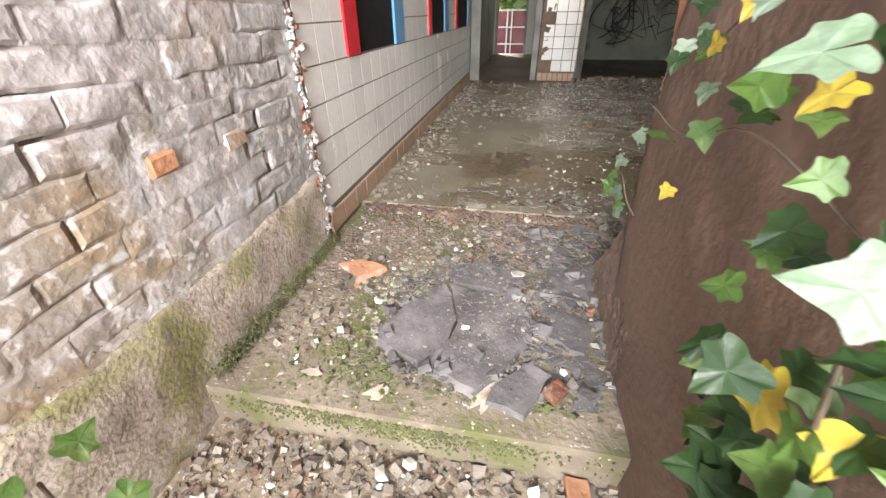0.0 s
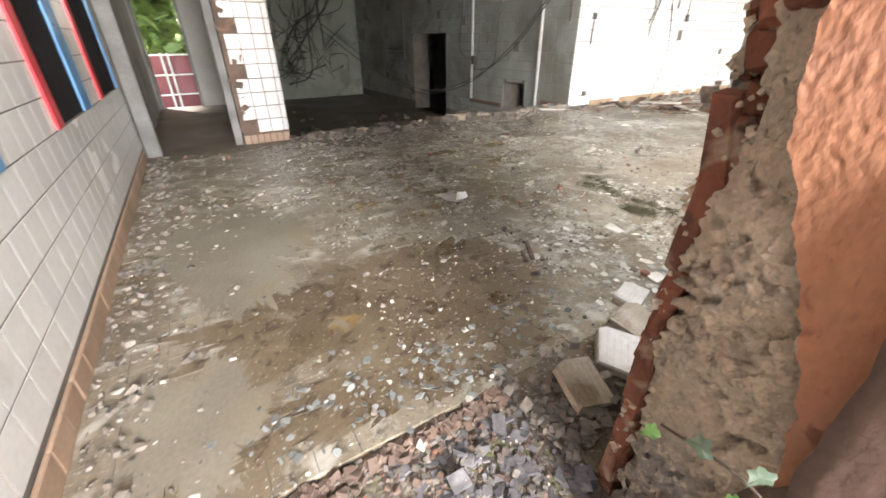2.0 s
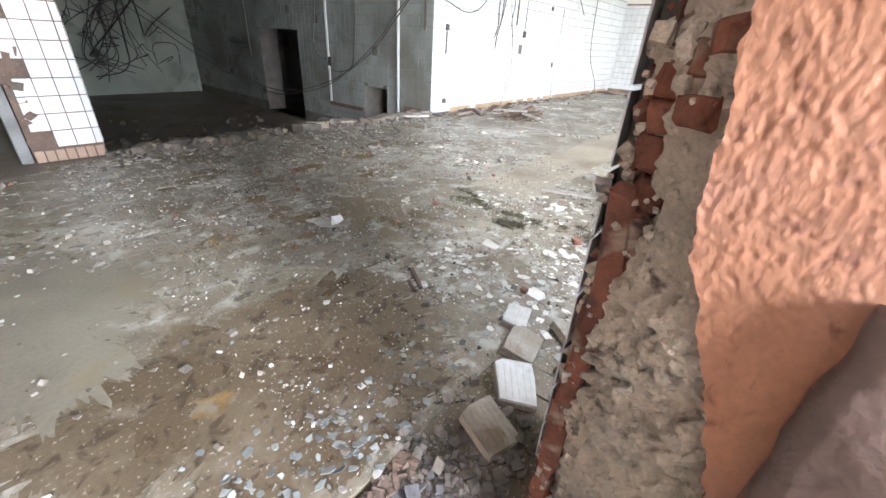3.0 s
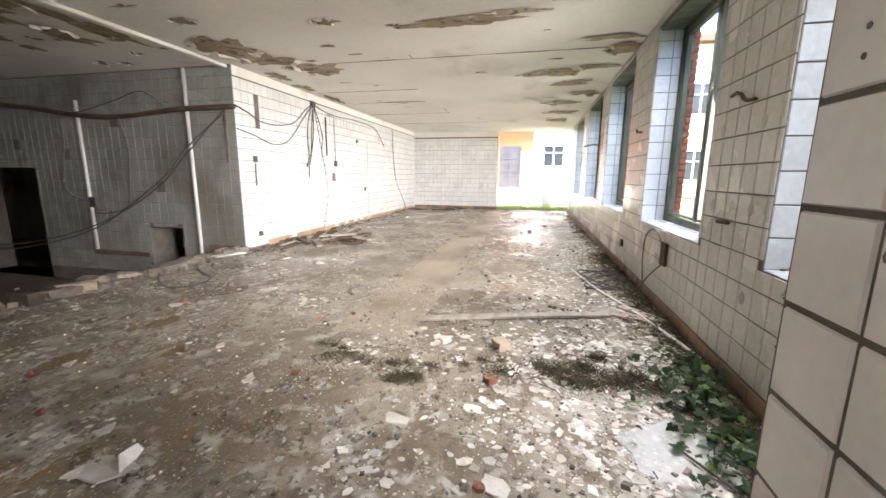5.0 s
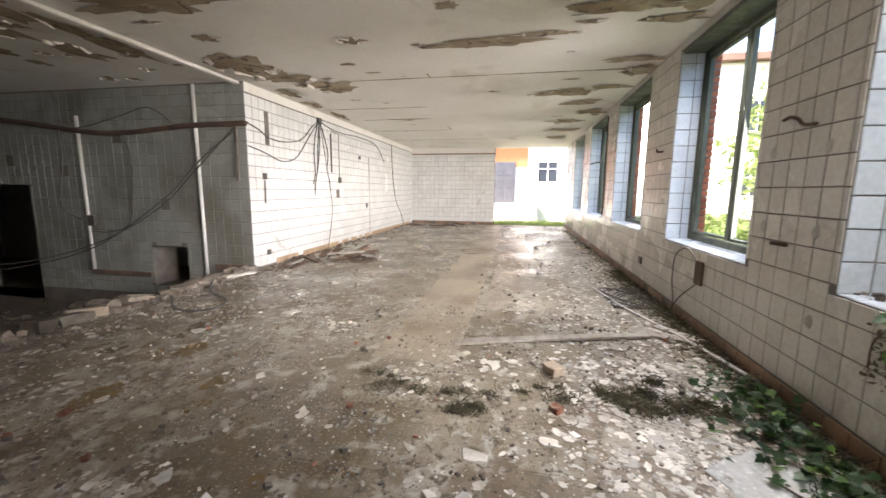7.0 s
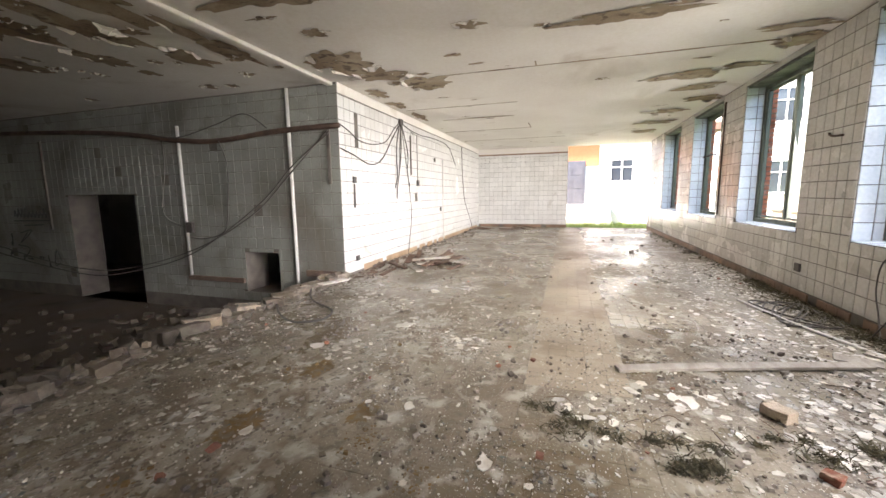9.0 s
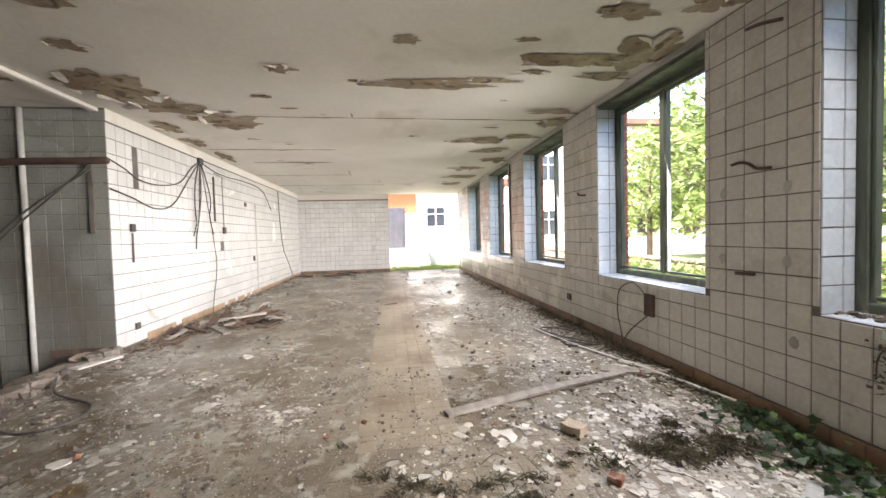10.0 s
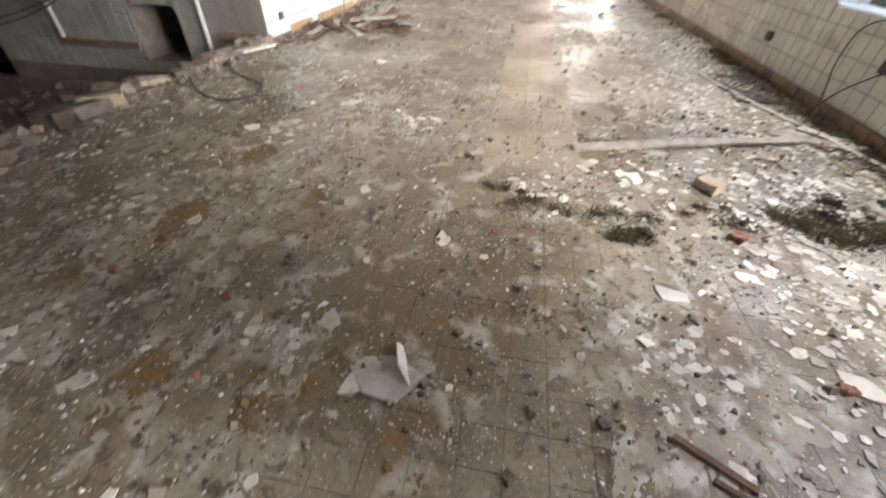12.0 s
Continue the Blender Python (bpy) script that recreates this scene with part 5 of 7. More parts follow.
for label, pts, rad in (("wavy rusty hook bar on a tiled pier", [(3.47, YS, 1.92), (3.38, YS + 0.01, 1.925), (3.30, YS + 0.015, 1.90), (3.24, YS + 0.01, 1.855), (3.14, YS, 1.845)], 0.012),
                        ("short rusty bracket stub on a tiled pier", [(3.43, YS, 1.05), (3.27, YS, 1.055)], 0.014),
                        ("rusty hook bar high on a tiled pier", [(3.34, YS, 2.93), (3.2, YS + 0.02, 2.9), (3.06, YS, 2.86)], 0.014),
                        ("rusty arm on the far pier", [(9.6, YS, 2.05), (9.5, YS + 0.08, 2.06), (9.35, YS + 0.3, 2.0)], 0.015),
                        ("rusty hook bar on the second pier", [(6.1, YS, 1.98), (6.0, YS + 0.02, 1.94), (5.85, YS, 1.93)], 0.012),
                        ("thin conduit running down the far pier", [(9.36, YS - 0.005, 3.0), (9.36, YS - 0.005, 0.9)], 0.014)):
    t = Mesh()
    t.tube(smooth_line(pts, 4), rad, 7)
    tagged(part("wall_bracket" if "conduit" not in label else "conduit", t, M_RUST, smooth=True), label, "bracket")
wall_box(4.5, SOUTH + 0.004, 0.6, 0.15, 0.24, 0.03, M_RUST, "socket_box", "rusty open electrical box under a window", 1)
wall_box(6.42, SOUTH + 0.004, 0.40, 0.11, 0.1, 0.03, M_CABLE, "socket_box", "dark broken socket low on the window wall", 1)
cable("stiff wire looping from a rusty box to the floor", [[(4.52, YS, 0.66), (4.7, YS + 0.04, 0.82), (4.95, YS + 0.06, 0.72), (5.0, YS + 0.06, 0.45), (4.92, YS + 0.06, 0.2), (4.8, YS + 0.1, 0.03)], [(4.5, YS, 0.5), (4.72, YS + 0.08, 0.28), (4.86, YS + 0.12, 0.05)]], 0.007)
t = Mesh()
for x, z in ((3.56, 1.70), (3.03, 1.70), (3.57, 1.16), (3.03, 1.17), (5.81, 2.63), (6.2, 2.45), (6.38, 1.89), (5.75, 1.3), (8.9, 2.2), (2.98, 0.6)):
    t.flake(Matrix.Translation((x, SOUTH + 0.0065, z)) @ pose(0, 0, 0, -90), [(a * 0.04, b * 0.05) for a, b in blob(r, 8, 0.3)], 0.0015)
tagged(part("plug_marks", t, M_PLASTER, wall_south), "grey plaster plugs on tiles", kind="stuff")

# holes and marks on the pier tiles
t = Mesh()
for x, z, s in ((0.93, 1.57, 0.006), (0.93, 1.53, 0.006), (0.82, 1.51, 0.011), (0.825, 1.43, 0.009), (0.828, 1.36, 0.008), (0.80, 1.36, 0.008), (0.82, 1.26, 0.012)):
    t.flake(Matrix.Translation((x, 1.7612, z)) @ pose(0, 0, 0, -90), [(a * s, b * s) for a, b in blob(r, 8, 0.3)], 0.001)
tagged(part("drill_holes", t, M_GROUT, pier), "dark drill holes", kind="stuff")

# ---- rubble and litter ----
M_LICHEN = surf("grey_green_lichen", (0.40, 0.42, 0.31), (0.30, 0.33, 0.22), 9.0, 0.95, 0.3, 80, vary=0.3)
M_PALESTONE = surf("pale_broken_screed", (0.40, 0.355, 0.29), (0.29, 0.245, 0.185), 6.0, 0.9, 0.5, 60, stain=(0.25, 0.2, 0.14), stain_scale=8)
def litter(name, label, n, place, sizes, mat, seed, thin=0.12, chunk=0.0, tilt=0.16):
    """Many broken bits lying on the floor. place(r) gives x, y, z."""
    r = random.Random(seed)
    mesh = Mesh()
    for k in range(n):
        p = place(r)
        if p is None:
            continue
        s = sizes[0] + (sizes[1] - sizes[0]) * r.random() ** 2.2
        if r.random() < chunk:
            mesh.lump((p[0], p[1], p[2] + s * 0.25), (s * 0.5, s * 0.4, s * 0.32), (r.gauss(0, 0.3), r.gauss(0, 0.3), r.uniform(0, 6)), r)
        else:
            m = Matrix.Translation(p) @ Euler((r.gauss(0, tilt), r.gauss(0, tilt), r.uniform(0, 6.28))).to_matrix().to_4x4()
            el = r.uniform(0.45, 1.0)
            mesh.flake(m, [(a * s * 0.5, b * s * 0.5 * el) for a, b in blob(r, r.choice((4, 5, 6)), 0.45)], max(0.002, s * thin * r.uniform(0.5, 1.2)))
    return tagged(part(name, mesh, mat), label, "rubble", "", "stuff")


def threshold_place(r):
    for k in range(8):
        x, y = r.uniform(-0.93, 0.47), 0.9 + 1.27 * r.random() ** 0.7
        if ((x + 0.2) / 0.3) ** 2 + ((y - 1.2) / 0.32) ** 2 > 0.9:
            return (x, y, -0.029)
    return None


def clump(p, s):
    return 0.5 + 0.5 * noise.noise(Vector((p[0], p[1], 0)) * s)


def hall(r, x0=-0.9, x1=8.5, y0=0.95, y1=7.2, s=1.1, cut=0.35, pull=1.0):
    for k in range(12):
        x, y = x0 + (x1 - x0) * r.random() ** pull, r.uniform(y0, y1)
        if x < 1.1 and y < 2.15 or x < 1.0 and y < 4.6 and r.random() < 0.75:
            continue
        if x > 3.2 and 3.3 < y < 3.85 and r.random() < 0.95:
            continue
        if clump((x, y), s) * 0.6 + clump((x + 7, y), s * 3.1) * 0.4 > cut + 0.08 + r.gauss(0, 0.05):
            return (x, y, 0.003)
    return None


def band(r, x0, x1, yc, w):
    return (r.uniform(x0, x1), r.gauss(yc, w), 0.003)


litter("plaster_flakes", "white plaster and paint flakes strewn over the floor", 1500, lambda r: hall(r, pull=1.3, s=1.7, cut=0.42), (0.005, 0.075), M_WHITEBIT, 1, 0.03, 0.0, 0.06)
litter("grey_fragments", "grey plaster and mortar fragments on the floor", 4200, lambda r: hall(r, s=1.6, pull=1.5, cut=0.47), (0.004, 0.05), M_RUBBLE, 2, 0.12, 0.3, 0.1)
litter("dark_fragments", "dark crumbs of dirt and tar on the floor", 900, lambda r: hall(r, s=2.1, cut=0.6, pull=1.3), (0.004, 0.035), M_RUBBLE_DARK, 3, 0.1, 0.2, 0.06)
litter("brick_crumbs", "red brick crumbs on the floor", 90, lambda r: hall(r, pull=1.6), (0.01, 0.06), M_REDBIT, 4, 0.3, 0.8)
litter("far_plaster_flakes", "pale flakes on the far floor", 1300, lambda r: hall(r, 7, 16.3, cut=0.4), (0.01, 0.11), M_WHITEBIT, 5, 0.05)
litter("far_fragments", "dark crumbs on the far floor", 450, lambda r: hall(r, 7, 16.3, cut=0.55), (0.01, 0.09), M_RUBBLE_DARK, 6, 0.08, 0.15)
litter("window_side_flakes", "pale glass and paint flakes under the windows", 3600, lambda r: (r.uniform(1.6, 9), SOUTH + 0.05 + abs(r.gauss(0, 0.75)), 0.003), (0.008, 0.10), M_WHITEBIT, 7, 0.03, 0.0, 0.07)
litter("window_side_dirt", "dark leaf dirt along the window wall", 3200, lambda r: (r.uniform(1.3, 15), SOUTH + 0.03 + abs(r.gauss(0, 0.15)), 0.003), (0.006, 0.045), M_MOSS, 8, 0.08, 0.1, 0.4)
litter("wall_foot_rubble", "rubble along the foot of the west wall", 700, lambda r: (WEST + 0.03 + abs(r.gauss(0, 0.16)), r.uniform(2.2, 6.9), 0.003), (0.008, 0.05), M_RUBBLE, 9, 0.2, 0.4)
litter("north_foot_rubble", "rubble along the foot of the tiled wall", 520, lambda r: (r.uniform(6.1, 16), NORTH - 0.03 - abs(r.gauss(0, 0.28)), 0.003), (0.02, 0.10), M_RUBBLE, 10, 0.1, 0.2)
litter("glass_shards", "greenish broken glass shards on the floor", 420, lambda r: (r.gauss(0.25, 0.5), r.gauss(2.42, 0.13), 0.004), (0.006, 0.07), M_GLASSBIT, 11, 0.03)
litter("threshold_rubble", "crushed stone and slate rubble on the threshold", 3600, threshold_place, (0.004, 0.042), M_RUBBLE, 12, 0.12, 0.2, 0.10)
litter("threshold_earth", "brown earth crumbs on the threshold", 2600, threshold_place, (0.003, 0.03), M_MUD, 112, 0.2, 0.3, 0.1)
litter("threshold_slivers", "grey-violet slate slivers on the threshold", 500, lambda r: (0.1 + r.gauss(0, 0.2), r.uniform(0.85, 2.1), -0.027), (0.015, 0.08), M_SLATE, 113, 0.08, 0.0, 0.12)
litter("threshold_dark_rubble", "dark slate chips on the threshold", 700, lambda r: (min(0.46, r.gauss(0.25, 0.14)), r.uniform(0.85, 2.1), -0.026), (0.012, 0.08), M_SLATE, 13, 0.12, 0.1, 0.12)
litter("threshold_white_bits", "white chips on the threshold", 120, lambda r: (r.uniform(-0.9, 0.36), r.uniform(0.78, 2.3), -0.02), (0.008, 0.045), M_WHITEBIT, 14, 0.1, 0.2)
litter("threshold_brick_bits", "red brick chips on the threshold", 30, lambda r: (r.uniform(-0.9, 0.36), r.uniform(1.3, 2.1), -0.02), (0.01, 0.035), M_REDBIT, 15, 0.3, 0.7)
litter("passage_rubble", "stones and glass crumbs on the passage ground", 3600, lambda r: (r.uniform(-0.98, 0.38), r.uniform(-0.2, 0.72), -0.198), (0.005, 0.045), M_RUBBLE, 16, 0.16, 0.3)
litter("passage_earth", "brown crumbs on the passage ground", 1800, lambda r: (r.uniform(-0.98, 0.38), r.uniform(-0.2, 0.72), -0.198), (0.004, 0.04), M_MUD, 116, 0.2, 0.4)
litter("passage_white_bits", "white crumbs on the passage ground", 130, lambda r: (r.uniform(-0.98, 0.38), r.uniform(-0.2, 0.70), -0.182), (0.01, 0.05), M_WHITEBIT, 17, 0.2, 0.3)
litter("threshold_edge_rubble", "crumbled screed and earth along the inner edge of the threshold", 900, lambda r: (r.uniform(-0.95, 0.5), 2.155 - abs(r.gauss(0, 0.03)), -0.028), (0.015, 0.055), M_MUD, 25, 0.3, 0.8)
litter("jamb_foot_rubble", "mortar rubble at the foot of the jamb", 520, lambda r: (0.45 + abs(r.gauss(0, 0.22)), 1.78 + abs(r.gauss(0, 0.22)), 0.0), (0.008, 0.06), M_RUBBLE, 18, 0.2, 0.4)
litter("edge_rubble", "rubble heaped along the broken floor edge", 520, lambda r: (r.uniform(0.7, 6.1), r.gauss(7.18, 0.11), 0.002 + abs(r.gauss(0, 0.012))), (0.02, 0.15), M_RUBBLE, 19, 0.16, 0.3, 0.22)
litter("edge_dust", "dusty crumbs near the broken floor edge", 1800, lambda r: (r.uniform(0.2, 6.1), 7.2 - abs(r.gauss(0, 0.5)), 0.003), (0.008, 0.06), M_RUBBLE, 20, 0.08, 0.12)
litter("edge_flakes", "white plaster flakes near the broken floor edge", 420, lambda r: (r.uniform(0.6, 6.1), 7.1 - abs(r.gauss(0, 0.5)), 0.003), (0.015, 0.13), M_WHITEBIT, 21, 0.03, 0.0, 0.1)
litter("low_room_rubble", "dark rubble on the sunken floor", 900, lambda r: (r.uniform(0.9, 6.0), 7.4 + abs(r.gauss(0, 2.2)), LOW), (0.04, 0.22), M_RUBBLE_DARK, 22, 0.25, 0.5)


def slab_outline(pts, rr, step=0.05):
    """A broken straight-sided outline with small chips along its edges."""
    out = []
    for (xa, ya), (xb, yb) in zip(pts, pts[1:] + pts[:1]):
        n = max(1, int(math.hypot(xb - xa, yb - ya) / step))
        out += [(xa + (xb - xa) * k / n + rr.gauss(0, 0.006), ya + (yb - ya) * k / n + rr.gauss(0, 0.006)) for k in range(n)]
    return out


def chunk(name, label, x, y, z, s, mat, seed, turn=0.0, cat="rubble", group=""):
    r = random.Random(seed)
    bm = bmesh.new()
    bmesh.ops.create_cube(bm, size=1.0, matrix=Matrix.Diagonal((*s, 1)))
    bmesh.ops.subdivide_edges(bm, edges=bm.edges[:], cuts=2, use_grid_fill=True)
    amp = min(s) * 0.16
    for p in bm.verts:
        q = Vector(p.co)
        p.co += Vector((noise.noise(q * 9 + Vector((seed, 0, 0))), noise.noise(q * 9 + Vector((0, seed, 0))), noise.noise(q * 9 + Vector((0, 0, seed))))) * amp * 2.2
        p.co.z = max(p.co.z, -s[2] / 2)
    bmesh.ops.bevel(bm, geom=bm.edges[:], offset=min(s) * 0.05, segments=1, affect="EDGES")
    me = bpy.data.meshes.new(name)
    bm.to_mesh(me)
    bm.free()
    me.materials.append(mat)
    ob = new(name, me)
    ob.matrix_basis = pose(x, y, z + s[2] / 2, r.uniform(-4, 4), r.uniform(-4, 4), turn)
    return tagged(ob, label, cat, group)


r = random.Random(4)
for k in range(46):
    x = 0.9 + k * 0.113 + r.uniform(-0.06, 0.06)
    s = r.uniform(0.07, 0.25)
    chunk("rubble_chunk", "grey broken concrete chunk on the floor edge", x, 7.22 + r.gauss(0, 0.07), 0.0, (s * r.uniform(0.8, 1.7), s * 0.7, s * r.uniform(0.25, 0.6)), (M_RUBBLE, M_RUBBLE_DARK, M_RUBBLE, M_MORTAR, M_RUBBLE_DARK)[k % 5], k, r.uniform(0, 180), group="broken floor edge")
chunk("brick", "dusty half brick lying on the hall floor", 3.19, 2.40, 0.0, (0.17, 0.11, 0.065), M_MORTAR, 51, 25, "brick")
chunk("brick", "small dark red brick piece on the floor", 2.63, 2.43, 0.0, (0.07, 0.06, 0.05), M_JAMBBRICK, 52, 40, "brick")
t = Mesh()
t.flake(pose(-0.72, 1.42, -0.028, 5, -4, 0), slab_outline([(-0.12, 0.05), (-0.02, 0.09), (0.12, 0.05), (0.02, -0.10), (-0.03, 0.0)], random.Random(54), 0.04), 0.028)
tagged(part("brick", t, M_OBRICK), "flat orange brick fragment on the threshold", "brick")
chunk("brick", "orange and white brick end on the passage ground", 0.24, 0.66, -0.2, (0.06, 0.10, 0.06), M_OBRICK, 55, 5, "brick")
chunk("brick", "reddish brick lump on the threshold", 0.16, 0.88, -0.02, (0.07, 0.06, 0.045), M_JAMBBRICK, 56, 50, "brick")
for k, (x, y, z, sx, sy, a) in enumerate(((1.24, 2.12, 0.012, 0.19, 0.16, 8), (0.97, 2.01, 0.03, 0.21, 0.18, 38), (0.71, 1.98, 0.02, 0.20, 0.17, 72), (1.42, 2.26, 0.01, 0.17, 0.13, 15), (1.5, 1.98, 0.01, 0.16, 0.15, 55))):
    ob = empty("fallen_tile", "fallen pale ribbed wall tile bedded in old mortar", "tile", "fallen tiles")
    rt = random.Random(40 + k)
    m = pose(x, y, z, rt.uniform(4, 12), rt.uniform(-12, -4), a)
    rim = [(cx * sx / 2 + rt.uniform(-0.012, 0.012), cy * sy / 2 + rt.uniform(-0.012, 0.012)) for cx, cy in ((-1, -1), (0.2, -1.05), (1, -0.9), (1.02, 0.6), (0.8, 1), (-1, 0.95))]
    t = Mesh()
    t.flake(m, rim, 0.03)
    part("mortar_bed", t, M_MORTAR, ob)
    t = Mesh()
    t.flake(m @ Matrix.Translation((0, 0, 0.030)), [(p * 0.97, q * 0.97) for p, q in rim], 0.012)
    part("slab", t, M_TILE_SOUTH if k % 2 else M_PALESTONE, ob)
    for q in range(6):
        t = Mesh()
        yq = (-0.40 + 0.16 * q) * sy
        t.rbox(-0.42 * sx, yq, 0.040, 0.40 * sx, yq + 0.010, 0.0436, 0.0008, m)
        part("rib", t, M_TILE_SOUTH if k % 2 else M_PALESTONE, ob)

# slate slabs on the threshold
SLATES = (((-0.48, 1.00), (-0.25, 0.91), (-0.20, 1.18), (-0.30, 1.40), (-0.43, 1.22)),
          ((-0.24, 0.90), (-0.09, 0.84), (0.02, 1.00), (0.10, 1.15), (0.03, 1.34), (-0.28, 1.41), (-0.19, 1.18)),
          ((-0.27, 1.43), (0.02, 1.36), (0.06, 1.50), (-0.12, 1.60), (-0.29, 1.55)),
          ((-0.06, 0.82), (0.06, 0.78), (0.15, 0.96), (0.05, 1.00)), ((0.13, 1.14), (0.27, 1.08), (0.31, 1.24), (0.16, 1.33)), ((0.12, 1.42), (0.33, 1.38), (0.38, 1.60), (0.18, 1.66)))
for k, pts in enumerate(SLATES):
    rr = random.Random(60 + k)
    cx, cy = sum(p[0] for p in pts) / len(pts), sum(p[1] for p in pts) / len(pts)
    t = Mesh()
    t.flake(pose(cx, cy, -0.032 - 0.003 * k, rr.gauss(0, 1.2), rr.gauss(0, 1.2), 0), [(p - cx, q - cy) for p, q in slab_outline(list(pts), rr)], 0.034)
    tagged(part("slate_slab", t, M_SLATE), "broken dark slate slab lying on the threshold", "slab", "slate slabs")
t = Mesh()
t.flake(pose(0.02, 1.52, 0.0, 2, 3, 20), [(p * 0.045, q * 0.03) for p, q in blob(r, 5, 0.3)], 0.006)
tagged(part("tile_shard", t, M_WHITEBIT), "white tile shard on the slate", "tile")

def slate_rim(r):
    a, k = r.uniform(0, 6.28), 1.0 + r.gauss(0, 0.12)
    return (-0.2 + 0.27 * k * math.cos(a), 1.2 + 0.31 * k * math.sin(a), -0.02 + 0.02 * r.random())


litter("slate_rim_chips", "slate chips and grit round the slab", 620, slate_rim, (0.006, 0.055), M_SLATE, 122, 0.1, 0.1, 0.15)
litter("slate_rim_grit", "pale grit round the slab", 700, slate_rim, (0.003, 0.022), M_RUBBLE, 123, 0.15, 0.3, 0.15)
litter("slate_dust", "fine pale grit on the slate slabs", 1500, lambda r: (-0.12 + r.gauss(0, 0.2), 1.25 + r.gauss(0, 0.22), 0.003), (0.002, 0.018), M_RUBBLE, 121, 0.1, 0.1, 0.05)

# boards, pipes and sheets on the floor
def board(name, label, p, q, w, h, mat, bend=0.0, cat="board"):
    p, q = Vector(p), Vector(q)
    d = (q - p)
    L = d.length
    d.normalize()
    side = d.cross(Vector((0, 0, 1))).normalized()
    up = side.cross(d)
    m = Matrix((d, -side, up)).transposed().to_4x4()
    t = Mesh()
    n = 8 if bend else 1
    rw = random.Random(int(L * 1000))
    for k in range(n + 1):
        b = bend * math.sin(math.pi * k / n)
        ww = w / 2 * (1 + rw.uniform(-0.04, 0.04))
        t.v += [tuple(Matrix.Translation(p) @ m @ Vector((L * k / n, sx * ww, z + b))) for sx, z in ((-1, 0), (1, 0), (1, h), (-1, h))]
    for k in range(n):
        a = 4 * k
        t.f += [(a + q, a + (q + 1) % 4, a + 4 + (q + 1) % 4, a + 4 + q) for q in range(4)]
    t.f += [(3, 2, 1, 0), (4 * n, 4 * n + 1, 4 * n + 2, 4 * n + 3)]
    t.m = [0] * len(t.f)
    return tagged(part(name, t, mat), label, cat)


board("plank", "long pale grey plank lying across the hall floor", (3.62, 3.25, 0.004), (4.17, 1.42, 0.012), 0.10, 0.022, M_WOOD, 0.008)
board("board", "short pale board under the window", (4.35, 1.55, 0.004), (4.15, 1.08, 0.006), 0.16, 0.012, M_WOOD)
board("board", "thin pale board under the window", (4.5, 1.25, 0.012), (4.1, 0.97, 0.016), 0.12, 0.012, M_WOOD)
board("stick", "short dark wooden stick on the floor", (1.40, 3.07, 0.004), (1.27, 2.86, 0.006), 0.022, 0.014, M_OLDWOOD)
board("stick", "short dark splinter on the floor", (1.28, 2.98, 0.004), (1.22, 2.86, 0.006), 0.018, 0.012, M_OLDWOOD)
board("board", "white painted board by the wall corner", (5.35, 7.12, 0.05), (5.85, 6.98, 0.03), 0.14, 0.02, M_WHITEBIT)
board("board", "thin dark slat on the far floor", (8.85, 3.55, 0.003), (8.8, 3.8, 0.003), 0.04, 0.012, M_OLDWOOD)
t = Mesh()
t.tube(smooth_line([(6.1, 1.6, 0.016), (5.2, 1.42, 0.018), (4.2, 1.12, 0.02), (3.30, 0.93, 0.03)], 6), 0.014, 7)
tagged(part("pipe", t, M_WHITEPIPE, smooth=True), "long thin white plastic pipe on the floor", "pipe")
cable("black cables coiled on the floor under the window", [[(5.6 + 0.5 * math.sin(k * 1.1 + j), 1.25 + 0.28 * math.cos(k * 1.3 + j * 2), 0.012 + 0.006 * (k % 3)) for k in range(9)] for j in range(4)], 0.009)
cable("black cable loop lying at the floor edge", [[(4.4, 7.1, 0.05), (4.1, 6.8, 0.012), (3.9, 6.45, 0.012), (4.05, 6.2, 0.012), (4.4, 6.3, 0.012), (4.7, 6.8, 0.03), (5.2, 7.15, 0.08)]], 0.012)
r = random.Random(17)
for k in range(18):
    x, y, a = 7.5 + r.gauss(0, 0.35), 6.2 + r.gauss(0, 0.28), r.gauss(0.2, 0.6)
    L = r.uniform(0.35, 0.9)
    board("timber_piece", "rotten brown timber in a heap by the tiled wall", (x, y, 0.004 + 0.02 * (k % 4)), (x + math.cos(a) * L, y + math.sin(a) * L, 0.01 + 0.03 * (k % 5)), r.uniform(0.06, 0.13), 0.03, M_OLDWOOD if k % 3 else M_WOOD, cat="timber")["group"] = "timber heap"
for k in range(9):
    x, y, a = 6.4 + 0.25 * k * r.uniform(0.6, 1.1), 6.85 + r.gauss(0, 0.12), r.gauss(0.1, 0.4)
    board("timber_piece", "splintered board at the foot of the tiled wall", (x, y, 0.004), (x + math.cos(a) * 0.5, y + math.sin(a) * 0.3, 0.03), 0.07, 0.02, M_WOOD if k % 2 else M_OLDWOOD, cat="timber")["group"] = "splintered boards"
for k in range(12):
    x, y, a = 15.6 + r.gauss(0, 0.3), 5.4 + r.gauss(0, 1.0), r.gauss(1.57, 0.5)
    L = r.uniform(0.5, 1.4)
    board("timber_piece", "pale broken board near the end wall", (x, y, 0.004 + 0.01 * (k % 4)), (x + math.cos(a) * L, y + math.sin(a) * L, 0.02), r.uniform(0.06, 0.16), 0.03, M_WOOD if k % 2 else M_OLDWOOD, cat="timber")["group"] = "boards near the end wall"
board("timber_piece", "long split board on the timber heap", (7.5, 6.8, 0.05), (7.95, 5.9, 0.09), 0.11, 0.04, M_WOOD, cat="timber")["group"] = "timber heap"
